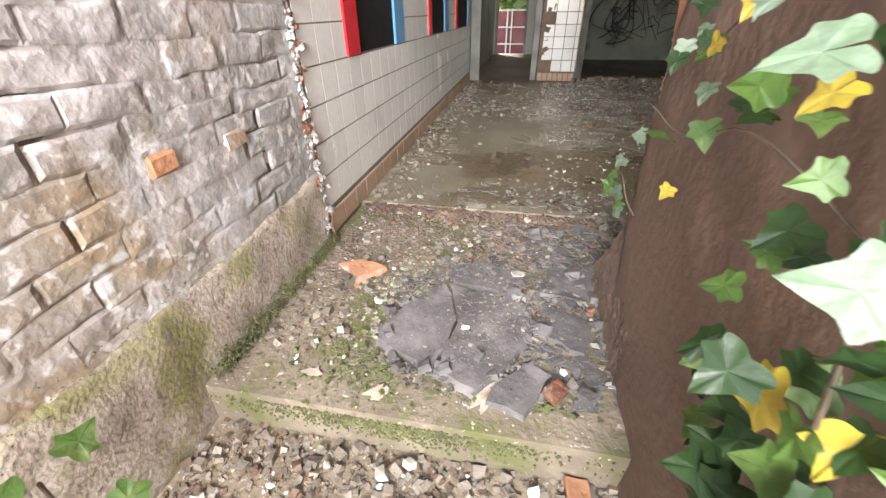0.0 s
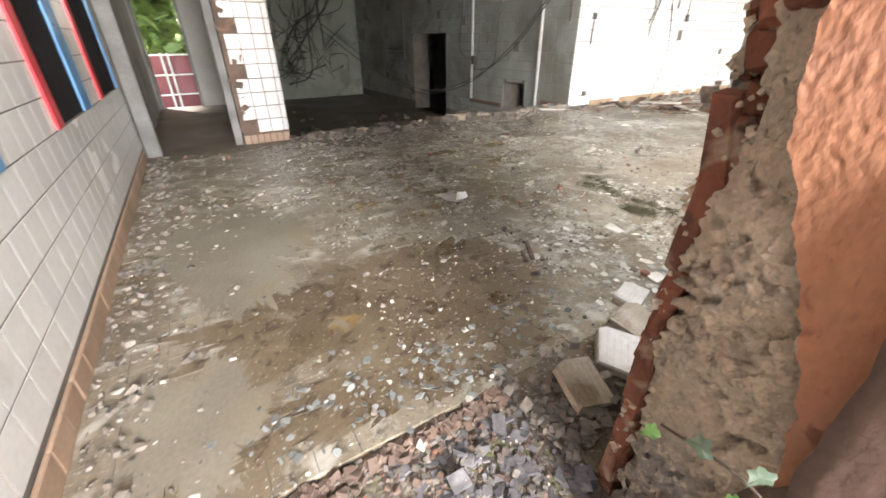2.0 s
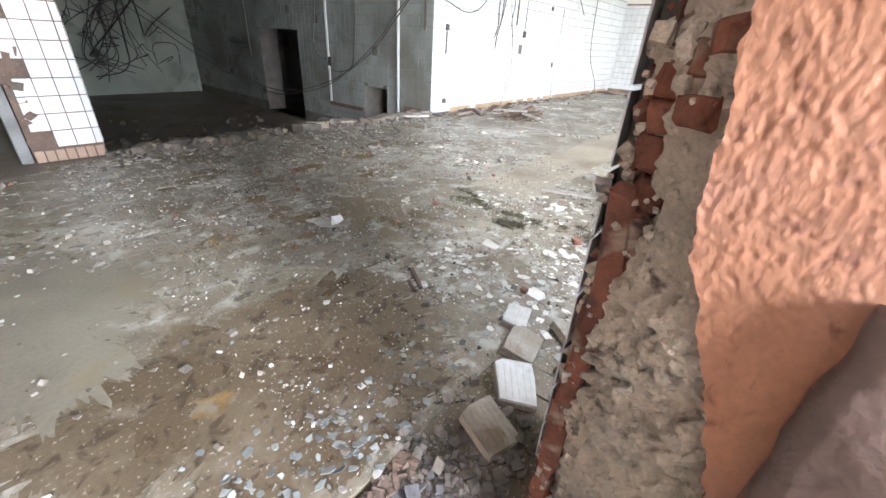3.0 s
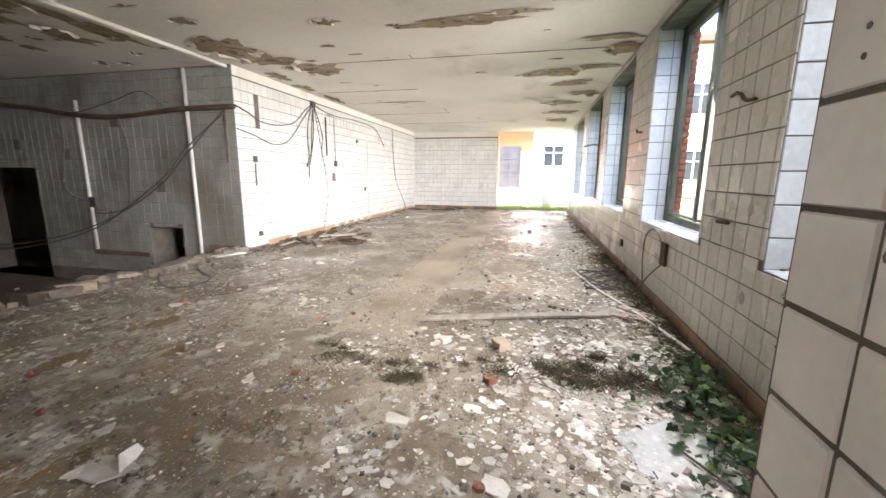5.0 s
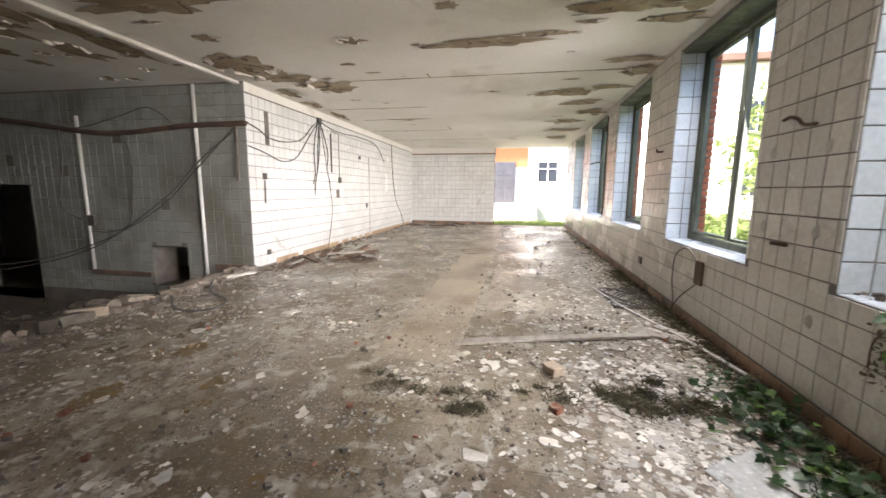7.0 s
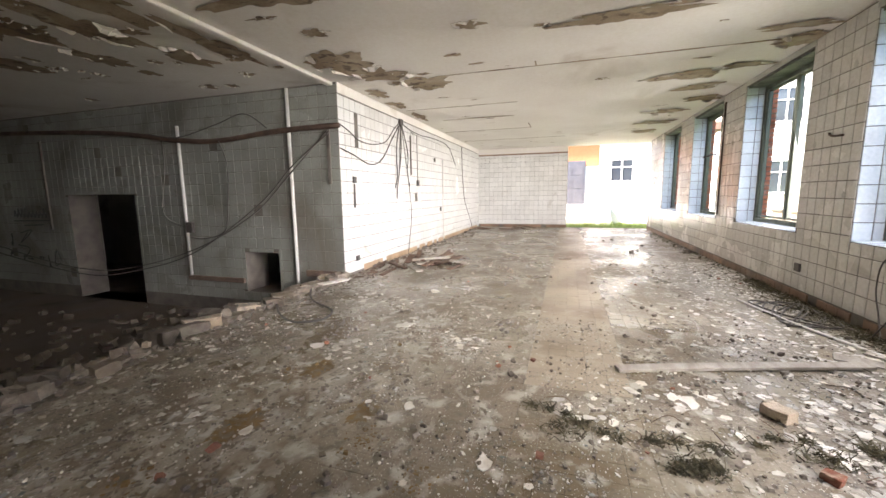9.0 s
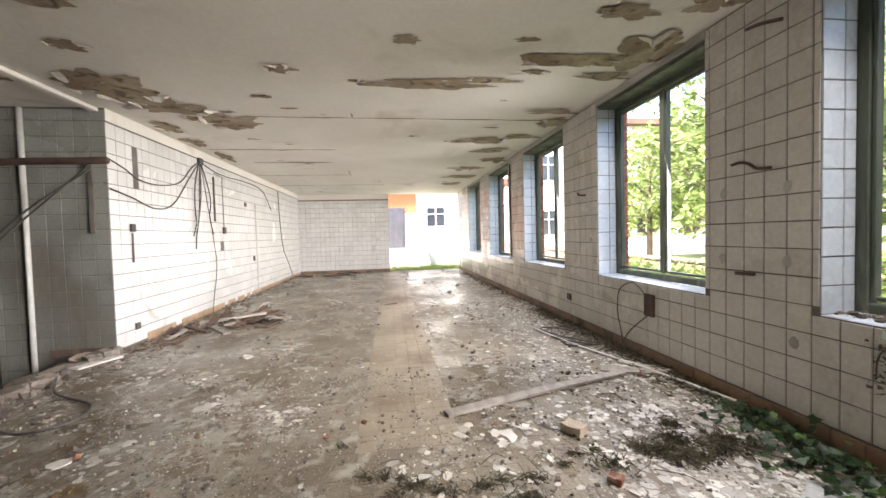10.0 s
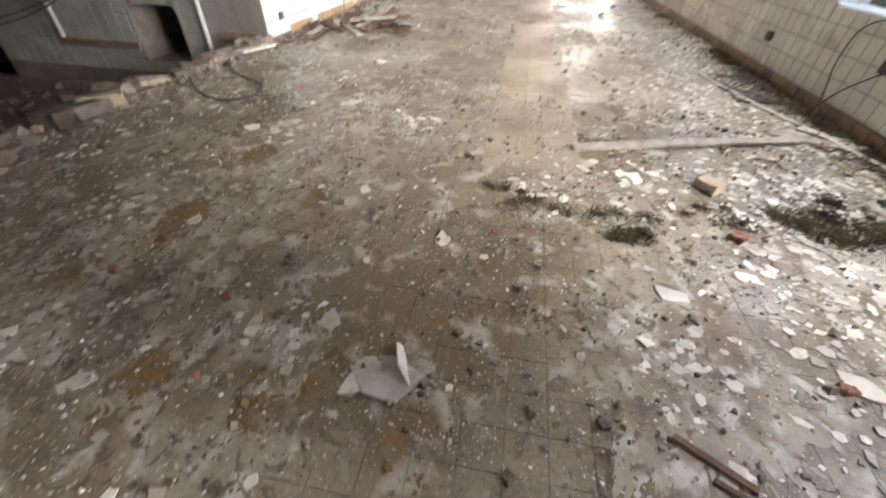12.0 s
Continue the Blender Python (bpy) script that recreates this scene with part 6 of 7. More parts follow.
litter("bark_chips", "reddish rotten wood chips round the timber heap", 420, lambda r: (7.9 + r.gauss(0, 0.35), 6.2 + r.gauss(0, 0.28), 0.004 + abs(r.gauss(0, 0.03))), (0.03, 0.16), M_OLDWOOD, 91, 0.05, 0.0, 0.18)
litter("bark_chips", "brown wood splinters at the foot of the tiled wall", 320, lambda r: (r.uniform(6.1, 8.5), 6.95 + r.gauss(0, 0.1), 0.004), (0.03, 0.14), M_OLDWOOD, 92, 0.06, 0.0, 0.15)
FLAKE_SPOTS = [(1.9, 1.6), (2.2, 1.8), (2.5, 1.6), (2.9, 2.2), (3.4, 2.1), (3.3, 1.7), (3.45, 5.55), (4.2, 5.2), (5.0, 6.2), (3.9, 4.5), (2.95, 3.5), (2.2, 5.9), (1.6, 4.5), (4.9, 5.6), (2.3, 2.2), (5.9, 5.0), (3.3, 2.8), (1.7, 3.0), (1.2, 5.6)]


def flake_place(r):
    x, y = r.choice(FLAKE_SPOTS)
    return (x + r.gauss(0, 0.11), y + r.gauss(0, 0.11), 0.003)


litter("paint_flakes", "clusters of fallen white ceiling paint flakes", 760, flake_place, (0.015, 0.13), M_WHITEBIT, 93, 0.025, 0.0, 0.08)
litter("paint_flakes", "white paint flakes and plaster scattered by the ivy", 1300, lambda r: (1.3 + 2.3 * r.random(), 1.15 + abs(r.gauss(0, 0.75)), 0.004), (0.01, 0.11), M_WHITEBIT, 94, 0.025, 0.0, 0.07)
# pale patch that imitates glare on the wet floor, folded plaster, flat flakes
M_GLARE = surf("pale_glare_film", (0.50, 0.51, 0.49), (0.33, 0.33, 0.30), 5.0, 0.25, 0.4, 30, stain=(0.17, 0.15, 0.11), stain_scale=5, stain_at=(0.56, 0.68), specks=(0.62, 0.62, 0.6), speck_scale=30)
t = Mesh()
rq = random.Random(64)
t.flake(pose(2.14, 1.42, 0.004, 0.6, -0.5, 12), [(p * 0.36, q * 0.33) for p, q in blob(rq, 17, 0.32)], 0.004)
tagged(part("plastic_sheet", t, M_GLARE), "pale patch imitating wet glare on the floor by the ivy", "sheet")
ob = empty("plaster_piece", "large white folded paint flake on the floor", "plaster")
t = Mesh()
t.flake(pose(1.43, 4.08, 0.004, 6, 4, 70), [(-0.13, -0.08), (0.1, -0.1), (0.14, 0.03), (0.02, 0.1), (-0.1, 0.07)], 0.008)
part("flat_piece", t, M_WHITEBIT, ob)
t = Mesh()
t.flake(pose(1.50, 4.02, 0.006, 62, 10, 20), [(-0.10, -0.01), (0.09, -0.01), (0.07, 0.05), (-0.05, 0.06)], 0.006)
part("folded_edge", t, M_WHITEBIT, ob)
for k, (x, y, s) in enumerate(((1.45, 4.1, 0.0), (3.29, 3.20, 0.15), (3.25, 2.86, 0.22), (2.16, 5.4, 0.14), (2.29, 4.02, 0.13), (1.74, 2.3, 0.2), (4.16, 5.25, 0.22), (1.18, 5.16, 0.16), (1.40, 4.17, 0.17), (3.4, 5.8, 0.2), (2.1, 2.9, 0.18), (2.3, 2.5, 0.14), (5.6, 5.4, 0.2), (2.7, 4.6, 0.14))):
    if s:
        rr = random.Random(80 + k)
        t = Mesh()
        t.flake(pose(x, y, 0.004, rr.gauss(0, 3), rr.gauss(0, 3), rr.uniform(0, 360)), [(p * s * 0.55, q * s * 0.38) for p, q in blob(rr, 9, 0.65)], 0.006)
        tagged(part("plaster_piece", t, M_WHITEBIT), "flat white plaster piece lying on the dirty floor", "plaster", "plaster pieces")

# thin films of dirt and stains on the floor
def film(x, y, rx, ry, mat, seed, label, z=0.0022):
    rr = random.Random(seed)
    t = Mesh()
    n = 520
    pts = []
    for k in range(n):
        a = 2 * math.pi * k / n
        s = 0.8 + 0.35 * noise.noise(Vector((math.cos(a) * 1.5 + seed, math.sin(a) * 1.5, seed))) + 0.25 * noise.noise(Vector((math.cos(a) * 5, math.sin(a) * 5 + seed, 2))) + 0.14 * noise.noise(Vector((math.cos(a) * 14, math.sin(a) * 14 + seed, 7))) + 0.10 * noise.noise(Vector((math.cos(a) * 34, math.sin(a) * 34 + seed, 7))) + 0.06 * noise.noise(Vector((math.cos(a) * 80, math.sin(a) * 80 + seed, 7)))
        pts.append((x + math.cos(a) * rx * s, y + math.sin(a) * ry * s))
    t.face([(p, q, z) for p, q in pts])
    return tagged(part("dirt_film", t, mat), label, "stain", "", "stuff")


M_DARKDIRT = surf("wet_brown_dirt", (0.10, 0.072, 0.042), (0.155, 0.118, 0.075), 1.8, 0.35, 0.3, 60, specks=(0.36, 0.34, 0.29), speck_scale=60, speck_at=0.66, mottle=(0.20, 0.165, 0.115), mottle_scale=6, mottle_at=(0.55, 0.72), grit=(0.07, 0.05, 0.03), grit_scale=14)
M_PALEDUST = surf("pale_screed", (0.215, 0.192, 0.142), (0.165, 0.143, 0.105), 1.5, 0.55, 0.3, 50, stain=(0.22, 0.18, 0.11), stain_scale=2, stain_at=(0.55, 0.72))
M_BRIGHTDUST = surf("smeared_plaster_dust", (0.31, 0.28, 0.22), (0.20, 0.17, 0.12), 3.5, 0.45, 0.4, 50, stain=(0.17, 0.13, 0.085), stain_scale=3.5, stain_at=(0.48, 0.60), mottle=(0.47, 0.45, 0.40), mottle_scale=9, mottle_at=(0.52, 0.66), grit=(0.12, 0.095, 0.065), grit_scale=17)
M_OCHRE = surf("ochre_moss", (0.20, 0.125, 0.042), (0.13, 0.085, 0.035), 8.0, 0.8, 0.5, 80, mottle=(0.19, 0.155, 0.105), mottle_scale=16, mottle_at=(0.46, 0.62))
film(0.42, 2.98, 1.30, 0.62, M_DARKDIRT, 3, "wet brown dirt patch on the hall floor")
film(0.3, 2.42, 0.85, 0.24, M_DARKDIRT, 21, "brown trodden dirt at the inner edge of the threshold", 0.0032)
film(1.75, 2.95, 0.75, 0.5, M_BRIGHTDUST, 14, "pale plaster dust smeared over the floor", 0.0026)
film(2.3, 1.95, 0.8, 0.5, M_BRIGHTDUST, 15, "pale paint dust under the window", 0.0024)
film(-0.35, 4.1, 0.6, 0.85, M_PALEDUST, 5, "pale worn screed patch on the hall floor", 0.0028)
film(-0.62, 2.6, 0.3, 0.4, M_PALEDUST, 8, "pale worn screed patch near the entrance", 0.0030)
film(0.06, 2.88, 0.10, 0.08, M_OCHRE, 9, "ochre moss spot on the floor", 0.0045)
for k, (x, y, s) in enumerate(((1.33, 4.32, 0.10), (1.27, 4.95, 0.13), (1.20, 4.5, 0.09), (1.21, 3.98, 0.08), (1.73, 3.92, 0.08), (2.54, 4.85, 0.16), (3.0, 5.5, 0.18), (2.2, 5.5, 0.2))):
    film(x, y, s, s * 0.7, M_OCHRE, 31 + k, "rusty ochre stain on the floor tiles", 0.0034 + 0.0001 * k)
film(2.2, 5.6, 1.3, 0.7, M_BRIGHTDUST, 16, "pale trodden plaster dust on the hall floor", 0.0030)
film(3.9, 4.9, 0.9, 0.5, M_BRIGHTDUST, 18, "pale trodden plaster dust on the hall floor", 0.0031)
film(1.1, 4.6, 0.7, 0.45, M_BRIGHTDUST, 19, "pale trodden plaster dust on the hall floor", 0.0032)
OCHRE_SPOTS = [(1.24, 4.46, 0.07), (1.21, 4.92, 0.09), (2.06, 4.32, 0.08), (2.27, 4.69, 0.09), (1.9, 3.52, 0.06), (2.9, 5.6, 0.15), (1.0, 3.9, 0.1), (3.3, 5.0, 0.12), (1.6, 5.6, 0.12), (0.7, 4.3, 0.1)]


def ochre_place(r):
    x, y, s = r.choice(OCHRE_SPOTS)
    return (x + r.gauss(0, s), y + r.gauss(0, s * 0.7), 0.002)


litter("ochre_moss", "ochre moss and rust crumbs on the floor", 900, ochre_place, (0.006, 0.04), M_OCHRE, 81, 0.05, 0.1, 0.04)


def near_floor(r):
    for k in range(14):
        x, y = 0.2 + 4.6 * r.random() ** 1.2, r.uniform(1.3, 6.9)
        if x < 1.1 and y < 2.2 or x < 1.2 and y < 4.4 and r.random() < 0.6:
            continue
        c = clump((x, y), 1.9) * 0.6 + clump((x + 9, y), 5.0) * 0.4
        if c > 0.47 + r.gauss(0, 0.06):
            return (x, y, 0.002)
    return None


litter("near_crumbs", "fine pale plaster crumbs on the floor", 15000, near_floor, (0.002, 0.020), M_WHITEBIT, 82, 0.1, 0.15, 0.08)
litter("near_grit", "fine grey grit on the floor", 8000, near_floor, (0.003, 0.028), M_RUBBLE, 83, 0.12, 0.3, 0.08)
litter("near_dark_grit", "fine dark grit on the floor", 2000, near_floor, (0.003, 0.024), M_RUBBLE_DARK, 84, 0.12, 0.25, 0.06)
litter("near_glass", "thin glass slivers on the floor", 900, near_floor, (0.008, 0.05), M_GLASSBIT, 85, 0.03, 0.0, 0.08)
film(6.2, 1.45, 2.6, 0.5, M_PALEDUST, 61, "pale dust under the windows", 0.0026)

# mossy clumps of dirt across the floor
def tufts(spots):
    def place(r):
        x, y, s = r.choice(spots)
        return (x + r.gauss(0, s), y + r.gauss(0, s * 1.3), 0.004 + abs(r.gauss(0, s * 0.22)))
    return place


def strands(name, label, n, place, length, mat, seed):
    """Tangled dry roots and moss threads."""
    r = random.Random(seed)
    mesh = Mesh()
    for k in range(n):
        p = Vector(place(r))
        a, L = r.uniform(0, 6.28), r.uniform(*length)
        d = Vector((math.cos(a), math.sin(a), 0))
        e = Vector((-d.y, d.x, 0)) * r.gauss(0, 0.3)
        mesh.tube([p, p + (d + e) * L * 0.5 + Vector((0, 0, r.uniform(-0.2, 0.5) * L)), p + (d - e) * L + Vector((0, 0, max(-p.z, r.uniform(-0.4, 0.3) * L)))], r.uniform(0.002, 0.0055), 3, taper=0.001)
    return tagged(part(name, mesh, mat), label, "moss", "", "stuff")


rt = random.Random(12)
TRAIL = [(3.0 - 0.25 * math.sin(u * 5) - 0.15 * u + rt.gauss(0, 0.03), 3.9 - u * 2.3, rt.uniform(0.008, 0.022)) for u in (0.03, 0.08, 0.12, 0.16, 0.21, 0.24, 0.31, 0.33, 0.37, 0.44, 0.47, 0.55, 0.60, 0.66)]
HEAP = [(2.86 + rt.gauss(0, 0.13), 1.74 + rt.gauss(0, 0.26), rt.uniform(0.018, 0.05)) for k in range(17)]
litter("moss_clumps", "dark mossy dirt trailing across the floor", 650, tufts(TRAIL), (0.004, 0.03), M_MOSS, 71, 0.05, 0.0, 0.7)
litter("moss_clumps", "dark mossy heap near the ivy", 2200, tufts(HEAP), (0.004, 0.034), M_MOSS, 72, 0.05, 0.0, 0.7)
litter("moss_clumps", "dark mossy tuft on the floor", 900, tufts([(2.55, 3.0, 0.035), (2.52, 3.08, 0.03), (2.58, 2.93, 0.025)]), (0.004, 0.03), M_MOSS, 73, 0.05, 0.0, 0.8)
strands("dry_roots", "dry dark roots tangled across the floor", 260, tufts(TRAIL), (0.02, 0.09), M_MOSS, 171)
strands("dry_roots", "dry dark roots heaped near the ivy", 1500, tufts(HEAP), (0.02, 0.10), M_MOSS, 172)
strands("dry_roots", "dry root tuft on the floor", 220, tufts([(2.55, 3.0, 0.05), (2.72, 3.62, 0.05), (2.8, 2.36, 0.05)]), (0.02, 0.09), M_MOSS, 173)
strands("leaf_mould", "dark leaf mould and roots along the window wall", 3400, lambda r: (r.uniform(1.5, 7.5), SOUTH + 0.03 + abs(r.gauss(0, 0.16)), 0.004 + abs(r.gauss(0, 0.012))), (0.02, 0.10), M_MOSS, 174)
litter("threshold_moss", "green moss cushions on the threshold", 900, lambda r: (-0.5 + r.gauss(0, 0.15), 0.92 + r.gauss(0, 0.10), -0.0285), (0.004, 0.028), M_MOSSGREEN, 86, 0.10, 0.1, 0.25)
litter("threshold_moss", "green moss near the slate slabs", 420, lambda r: (0.05 + r.gauss(0, 0.10), 0.82 + abs(r.gauss(0, 0.05)), -0.0285), (0.004, 0.026), M_MOSSGREEN, 88, 0.10, 0.1, 0.25)
litter("plinth_moss", "green moss line along the top of the plinth", 1500, lambda r: (WEST + 0.012 + r.gauss(0, 0.006), r.uniform(-0.6, 1.68), 0.30 + r.gauss(0, 0.03)), (0.002, 0.007), M_MOSSGREEN, 118, 0.2, 0.3, 0.9)
litter("step_face_moss", "green moss on the face of the step", 1800, lambda r: (-0.35 + r.gauss(0, 0.26), 0.7185, -0.06 - abs(r.gauss(0, 0.04))), (0.003, 0.013), M_MOSSGREEN, 119, 0.2, 1.0, 0.9)
twig = random.Random(5)
for k in range(26):
    x, y = (2.8 + twig.gauss(0, 0.18), 1.9 + twig.gauss(0, 0.4)) if k < 16 else (2.85 + twig.gauss(0, 0.1), twig.uniform(2.4, 3.8))
    a, L = twig.uniform(0, 6.28), twig.uniform(0.08, 0.25)
    t = Mesh()
    t.tube(smooth_line([(x, y, 0.008), (x + L * 0.4 * math.cos(a), y + L * 0.4 * math.sin(a), 0.03 * twig.random() + 0.01), (x + L * math.cos(a + 0.4), y + L * math.sin(a + 0.4), 0.008)], 3), 0.0022, 5)
    tagged(part("twig", t, M_OLDWOOD), "thin dry ivy twig on the dirty floor", "twig", "dry twigs")
litter("threshold_lichen", "pale grey-green lichen flakes on the threshold", 420, lambda r: (-0.42 + r.gauss(0, 0.13), 1.32 + r.gauss(0, 0.16), -0.027), (0.005, 0.04), M_LICHEN, 87, 0.05, 0.0, 0.1)
litter("wall_foot_moss", "green moss along the foot of the plinth", 3200, lambda r: (WEST + 0.022 + abs(r.gauss(0, 0.022)), r.uniform(0.75, 1.72), -0.03 + abs(r.gauss(0, 0.03))), (0.003, 0.013), M_MOSSGREEN, 89, 0.15, 0.3, 0.7)
for k, (x, y, s) in enumerate(((-0.66, 0.84, 0.07), (-0.40, 0.80, 0.09), (-0.05, 0.85, 0.13), (-0.78, 1.12, 0.05), (-0.5, 1.05, 0.06), (-0.42, 0.96, 0.05))):
    t = Mesh()
    t.flake(pose(x, y, -0.027, 2, -2, 30 * k), [(p * s * 0.75, q * s * 0.42) for p, q in blob(random.Random(200 + k), 11, 0.7)], 0.005)
    tagged(part("plaster_piece", t, M_PALESTONE), "flat pale plaster piece on the mossy threshold", "plaster", "threshold plaster pieces")


# ---- ivy ----
def ivy(name, label, leaves, stems, seed, face=(-0.5, -0.6, 0.55), loose=0.3, trim=1.0):
    """leaves: (x, y, z, size, material, _, _, spin); face: the way the leaves turn to the light."""
    r = random.Random(seed)
    ob = empty(name, label, "ivy")
    for pts, rad in stems:
        t = Mesh()
        t.tube(smooth_line(pts, 5), rad, 6)
        part("stem", t, M_BARK, ob, smooth=True)
    for x, y, z, s, mat, a, b, c in leaves:
        n = (Vector(face) + Vector((r.gauss(0, loose), r.gauss(0, loose), r.gauss(0, loose)))).normalized()
        t = Mesh()
        s *= trim
        leaf_into(t, Matrix.Translation((x, y, z)) @ n.to_track_quat("Z", "Y").to_matrix().to_4x4() @ pose(0, 0, 0, 0, 0, c), s, 0.22, 0.2)
        part("leaf", t, mat, ob)
    return ob


LF = M_LEAF
ivy("ivy_plant", "ivy with green, pale and yellow leaves on the brown wall", [
    (0.22, 0.83, 0.84, 0.078, LF, 50, 20, 130), (0.26, 0.70, 0.89, 0.070, LF, 70, -10, 200), (0.27, 0.78, 0.75, 0.047, M_LEAF_YEL, 50, 0, 160), (0.25, 0.95, 0.80, 0.055, M_LEAF_PALE, 60, 10, 100),
    (0.25, 0.52, 0.97, 0.078, LF, 60, 0, 100), (0.28, 0.49, 0.95, 0.055, LF, 40, 0, 190), (0.22, 0.38, 1.02, 0.094, M_LEAF_PALE, 65, 0, 110), (0.25, 0.42, 0.99, 0.062, M_LEAF_YEL, 60, 10, 150), (0.24, 0.56, 1.06, 0.070, M_LEAF_PALE, 60, 10, 190),
    (0.24, 0.26, 0.88, 0.10, M_LEAF_PALE, 70, 0, 95), (0.27, 0.47, 0.74, 0.070, LF, 60, 10, 120), (0.28, 0.44, 0.80, 0.062, LF, 60, -20, 60), (0.25, 0.38, 0.92, 0.055, LF, 60, 0, 110), (0.24, 0.43, 0.66, 0.078, M_LEAF_PALE, 60, 0, 110),
    (0.22, 0.33, 0.75, 0.094, M_LEAF_DARK, 55, 10, 150), (0.25, 0.31, 0.72, 0.101, M_LEAF_YEL, 55, 0, 130), (0.26, 0.25, 0.76, 0.086, M_LEAF_YEL, 60, 0, 170), (0.23, 0.26, 0.75, 0.070, LF, 50, 0, 180), (0.26, 0.27, 0.66, 0.078, LF, 50, 10, 120),
    (0.29, 0.40, 0.60, 0.086, M_LEAF_DARK, 50, 0, 140), (0.30, 0.36, 0.53, 0.086, M_LEAF_DARK, 50, 20, 100), (0.30, 0.46, 0.50, 0.078, LF, 55, 0, 170), (0.28, 0.26, 0.58, 0.078, M_LEAF_PALE, 50, 0, 120), (0.31, 0.30, 0.45, 0.086, M_LEAF_DARK, 50, 0, 90),
    (0.27, 0.60, 1.10, 0.070, M_LEAF_YEL, 50, 0, 170), (0.29, 0.72, 1.06, 0.062, M_LEAF_YEL, 50, 10, 160), (0.27, 0.50, 1.12, 0.078, M_LEAF_DARK, 50, 0, 120), (0.25, 0.44, 1.10, 0.078, M_LEAF_DARK, 50, 0, 200), (0.29, 0.82, 1.0, 0.055, M_LEAF_YEL, 60, 0, 150), (0.27, 0.42, 0.86, 0.078, M_LEAF_DARK, 55, 0, 150)],
    [([(0.33, 0.2, -0.2), (0.32, 0.28, 0.4), (0.30, 0.34, 0.75), (0.30, 0.42, 1.0), (0.33, 0.6, 1.25), (0.34, 0.8, 1.6)], 0.0035), ([(0.30, 0.36, 0.85), (0.28, 0.6, 0.9), (0.27, 0.8, 0.84), (0.26, 1.0, 0.86)], 0.0022), ([(0.31, 0.3, 0.6), (0.30, 0.4, 0.62), (0.29, 0.47, 0.66)], 0.002)], 1, (-0.5, -0.6, 0.55), 0.42, 0.72)
rd = random.Random(29)
ivy("ivy_sprig", "small ivy leaves on the upper edge of the dado", [(rd.uniform(0.27, 0.33), rd.uniform(0.60, 0.98), rd.uniform(0.92, 1.12), rd.uniform(0.03, 0.05), rd.choice((LF, M_LEAF_PALE, M_LEAF_DARK)), 0, 0, rd.uniform(90, 200)) for k in range(16)], [([(0.33, 0.55, 1.1), (0.31, 0.7, 1.06), (0.32, 0.85, 1.02), (0.34, 1.0, 0.95)], 0.002)], 8, (-0.5, -0.6, 0.55), 0.45)
ivy("ivy_plant", "dark ivy foliage hanging against the brown wall", [(rd.uniform(0.25, 0.34), 0.15 + abs(rd.gauss(0, 0.13)), rd.uniform(0.2, 1.3), rd.uniform(0.045, 0.075), rd.choice((M_LEAF_DARK, M_LEAF_DARK, M_LEAF_DARK, LF)), 0, 0, rd.uniform(60, 200)) for k in range(130)], [([(0.34, 0.16, -0.2), (0.33, 0.2, 0.4), (0.33, 0.22, 0.9), (0.34, 0.2, 1.4)], 0.004), ([(0.33, 0.2, 0.5), (0.31, 0.32, 0.6), (0.30, 0.42, 0.55)], 0.0025)], 7, (-0.5, -0.5, 0.6), 0.55)
ivy("ivy_sprig", "small bright green ivy sprig rooted at the dado edge", [
    (0.31, 1.38, 0.53, 0.066, LF, 55, 0, 140), (0.31, 1.26, 0.54, 0.055, M_LEAF_PALE, 55, 10, 120), (0.32, 1.36, 0.62, 0.047, M_LEAF_PALE, 60, 0, 150), (0.35, 1.54, 0.50, 0.039, LF, 60, 0, 120), (0.32, 1.25, 0.47, 0.047, M_LEAF_PALE, 60, 0, 90), (0.33, 1.44, 0.57, 0.047, M_LEAF_PALE, 60, 0, 110), (0.33, 1.30, 0.49, 0.047, LF, 50, 0, 160)],
    [([(0.365, 1.26, 0.46), (0.34, 1.29, 0.5), (0.33, 1.38, 0.56), (0.36, 1.54, 0.51)], 0.003)], 2)
ivy("ivy_sprig", "bright green seedling leaves at the brick wall foot", [
    (-0.80, 0.21, 0.34, 0.094, LF, 30, 0, 60), (-0.84, 0.30, 0.30, 0.078, LF, 30, 10, -60), (-0.78, 0.33, 0.17, 0.078, LF, 30, -10, 120), (-0.86, 0.14, 0.3, 0.078, LF, 25, 0, 10)],
    [([(-0.90, 0.22, -0.2), (-0.86, 0.24, 0.1), (-0.82, 0.24, 0.32)], 0.004)], 3, (0.5, -0.2, 0.8), 0.2)
r = random.Random(23)
fl = []
for k in range(460):
    u = r.random()
    x, y = 3.25 - 1.7 * u + r.gauss(0, 0.12), 0.95 + abs(r.gauss(0, 0.2)) + 0.1 * math.sin(3 * u)
    if y < SOUTH + 0.06 or x < 1.1:
        continue
    fl.append((x, y, 0.02 + abs(r.gauss(0, 0.05)), r.uniform(0.035, 0.075), M_LEAF_DARK if r.random() < 0.80 else (LF if r.random() < 0.5 else M_LEAF_PALE), r.gauss(0, 25), r.gauss(0, 25), r.uniform(0, 360)))
ivy("ivy_plant", "dark ivy creeping over the floor under the window", fl, [([(2.0, SOUTH + 0.08, 0.02), (2.3, 1.1, 0.03), (2.6, 1.3, 0.02), (2.95, 1.55, 0.015)], 0.006), ([(1.6, SOUTH + 0.1, 0.02), (1.8, 1.2, 0.03), (2.2, 1.45, 0.02)], 0.006)], 4, (0, 0, 1), 0.45)
fl = []
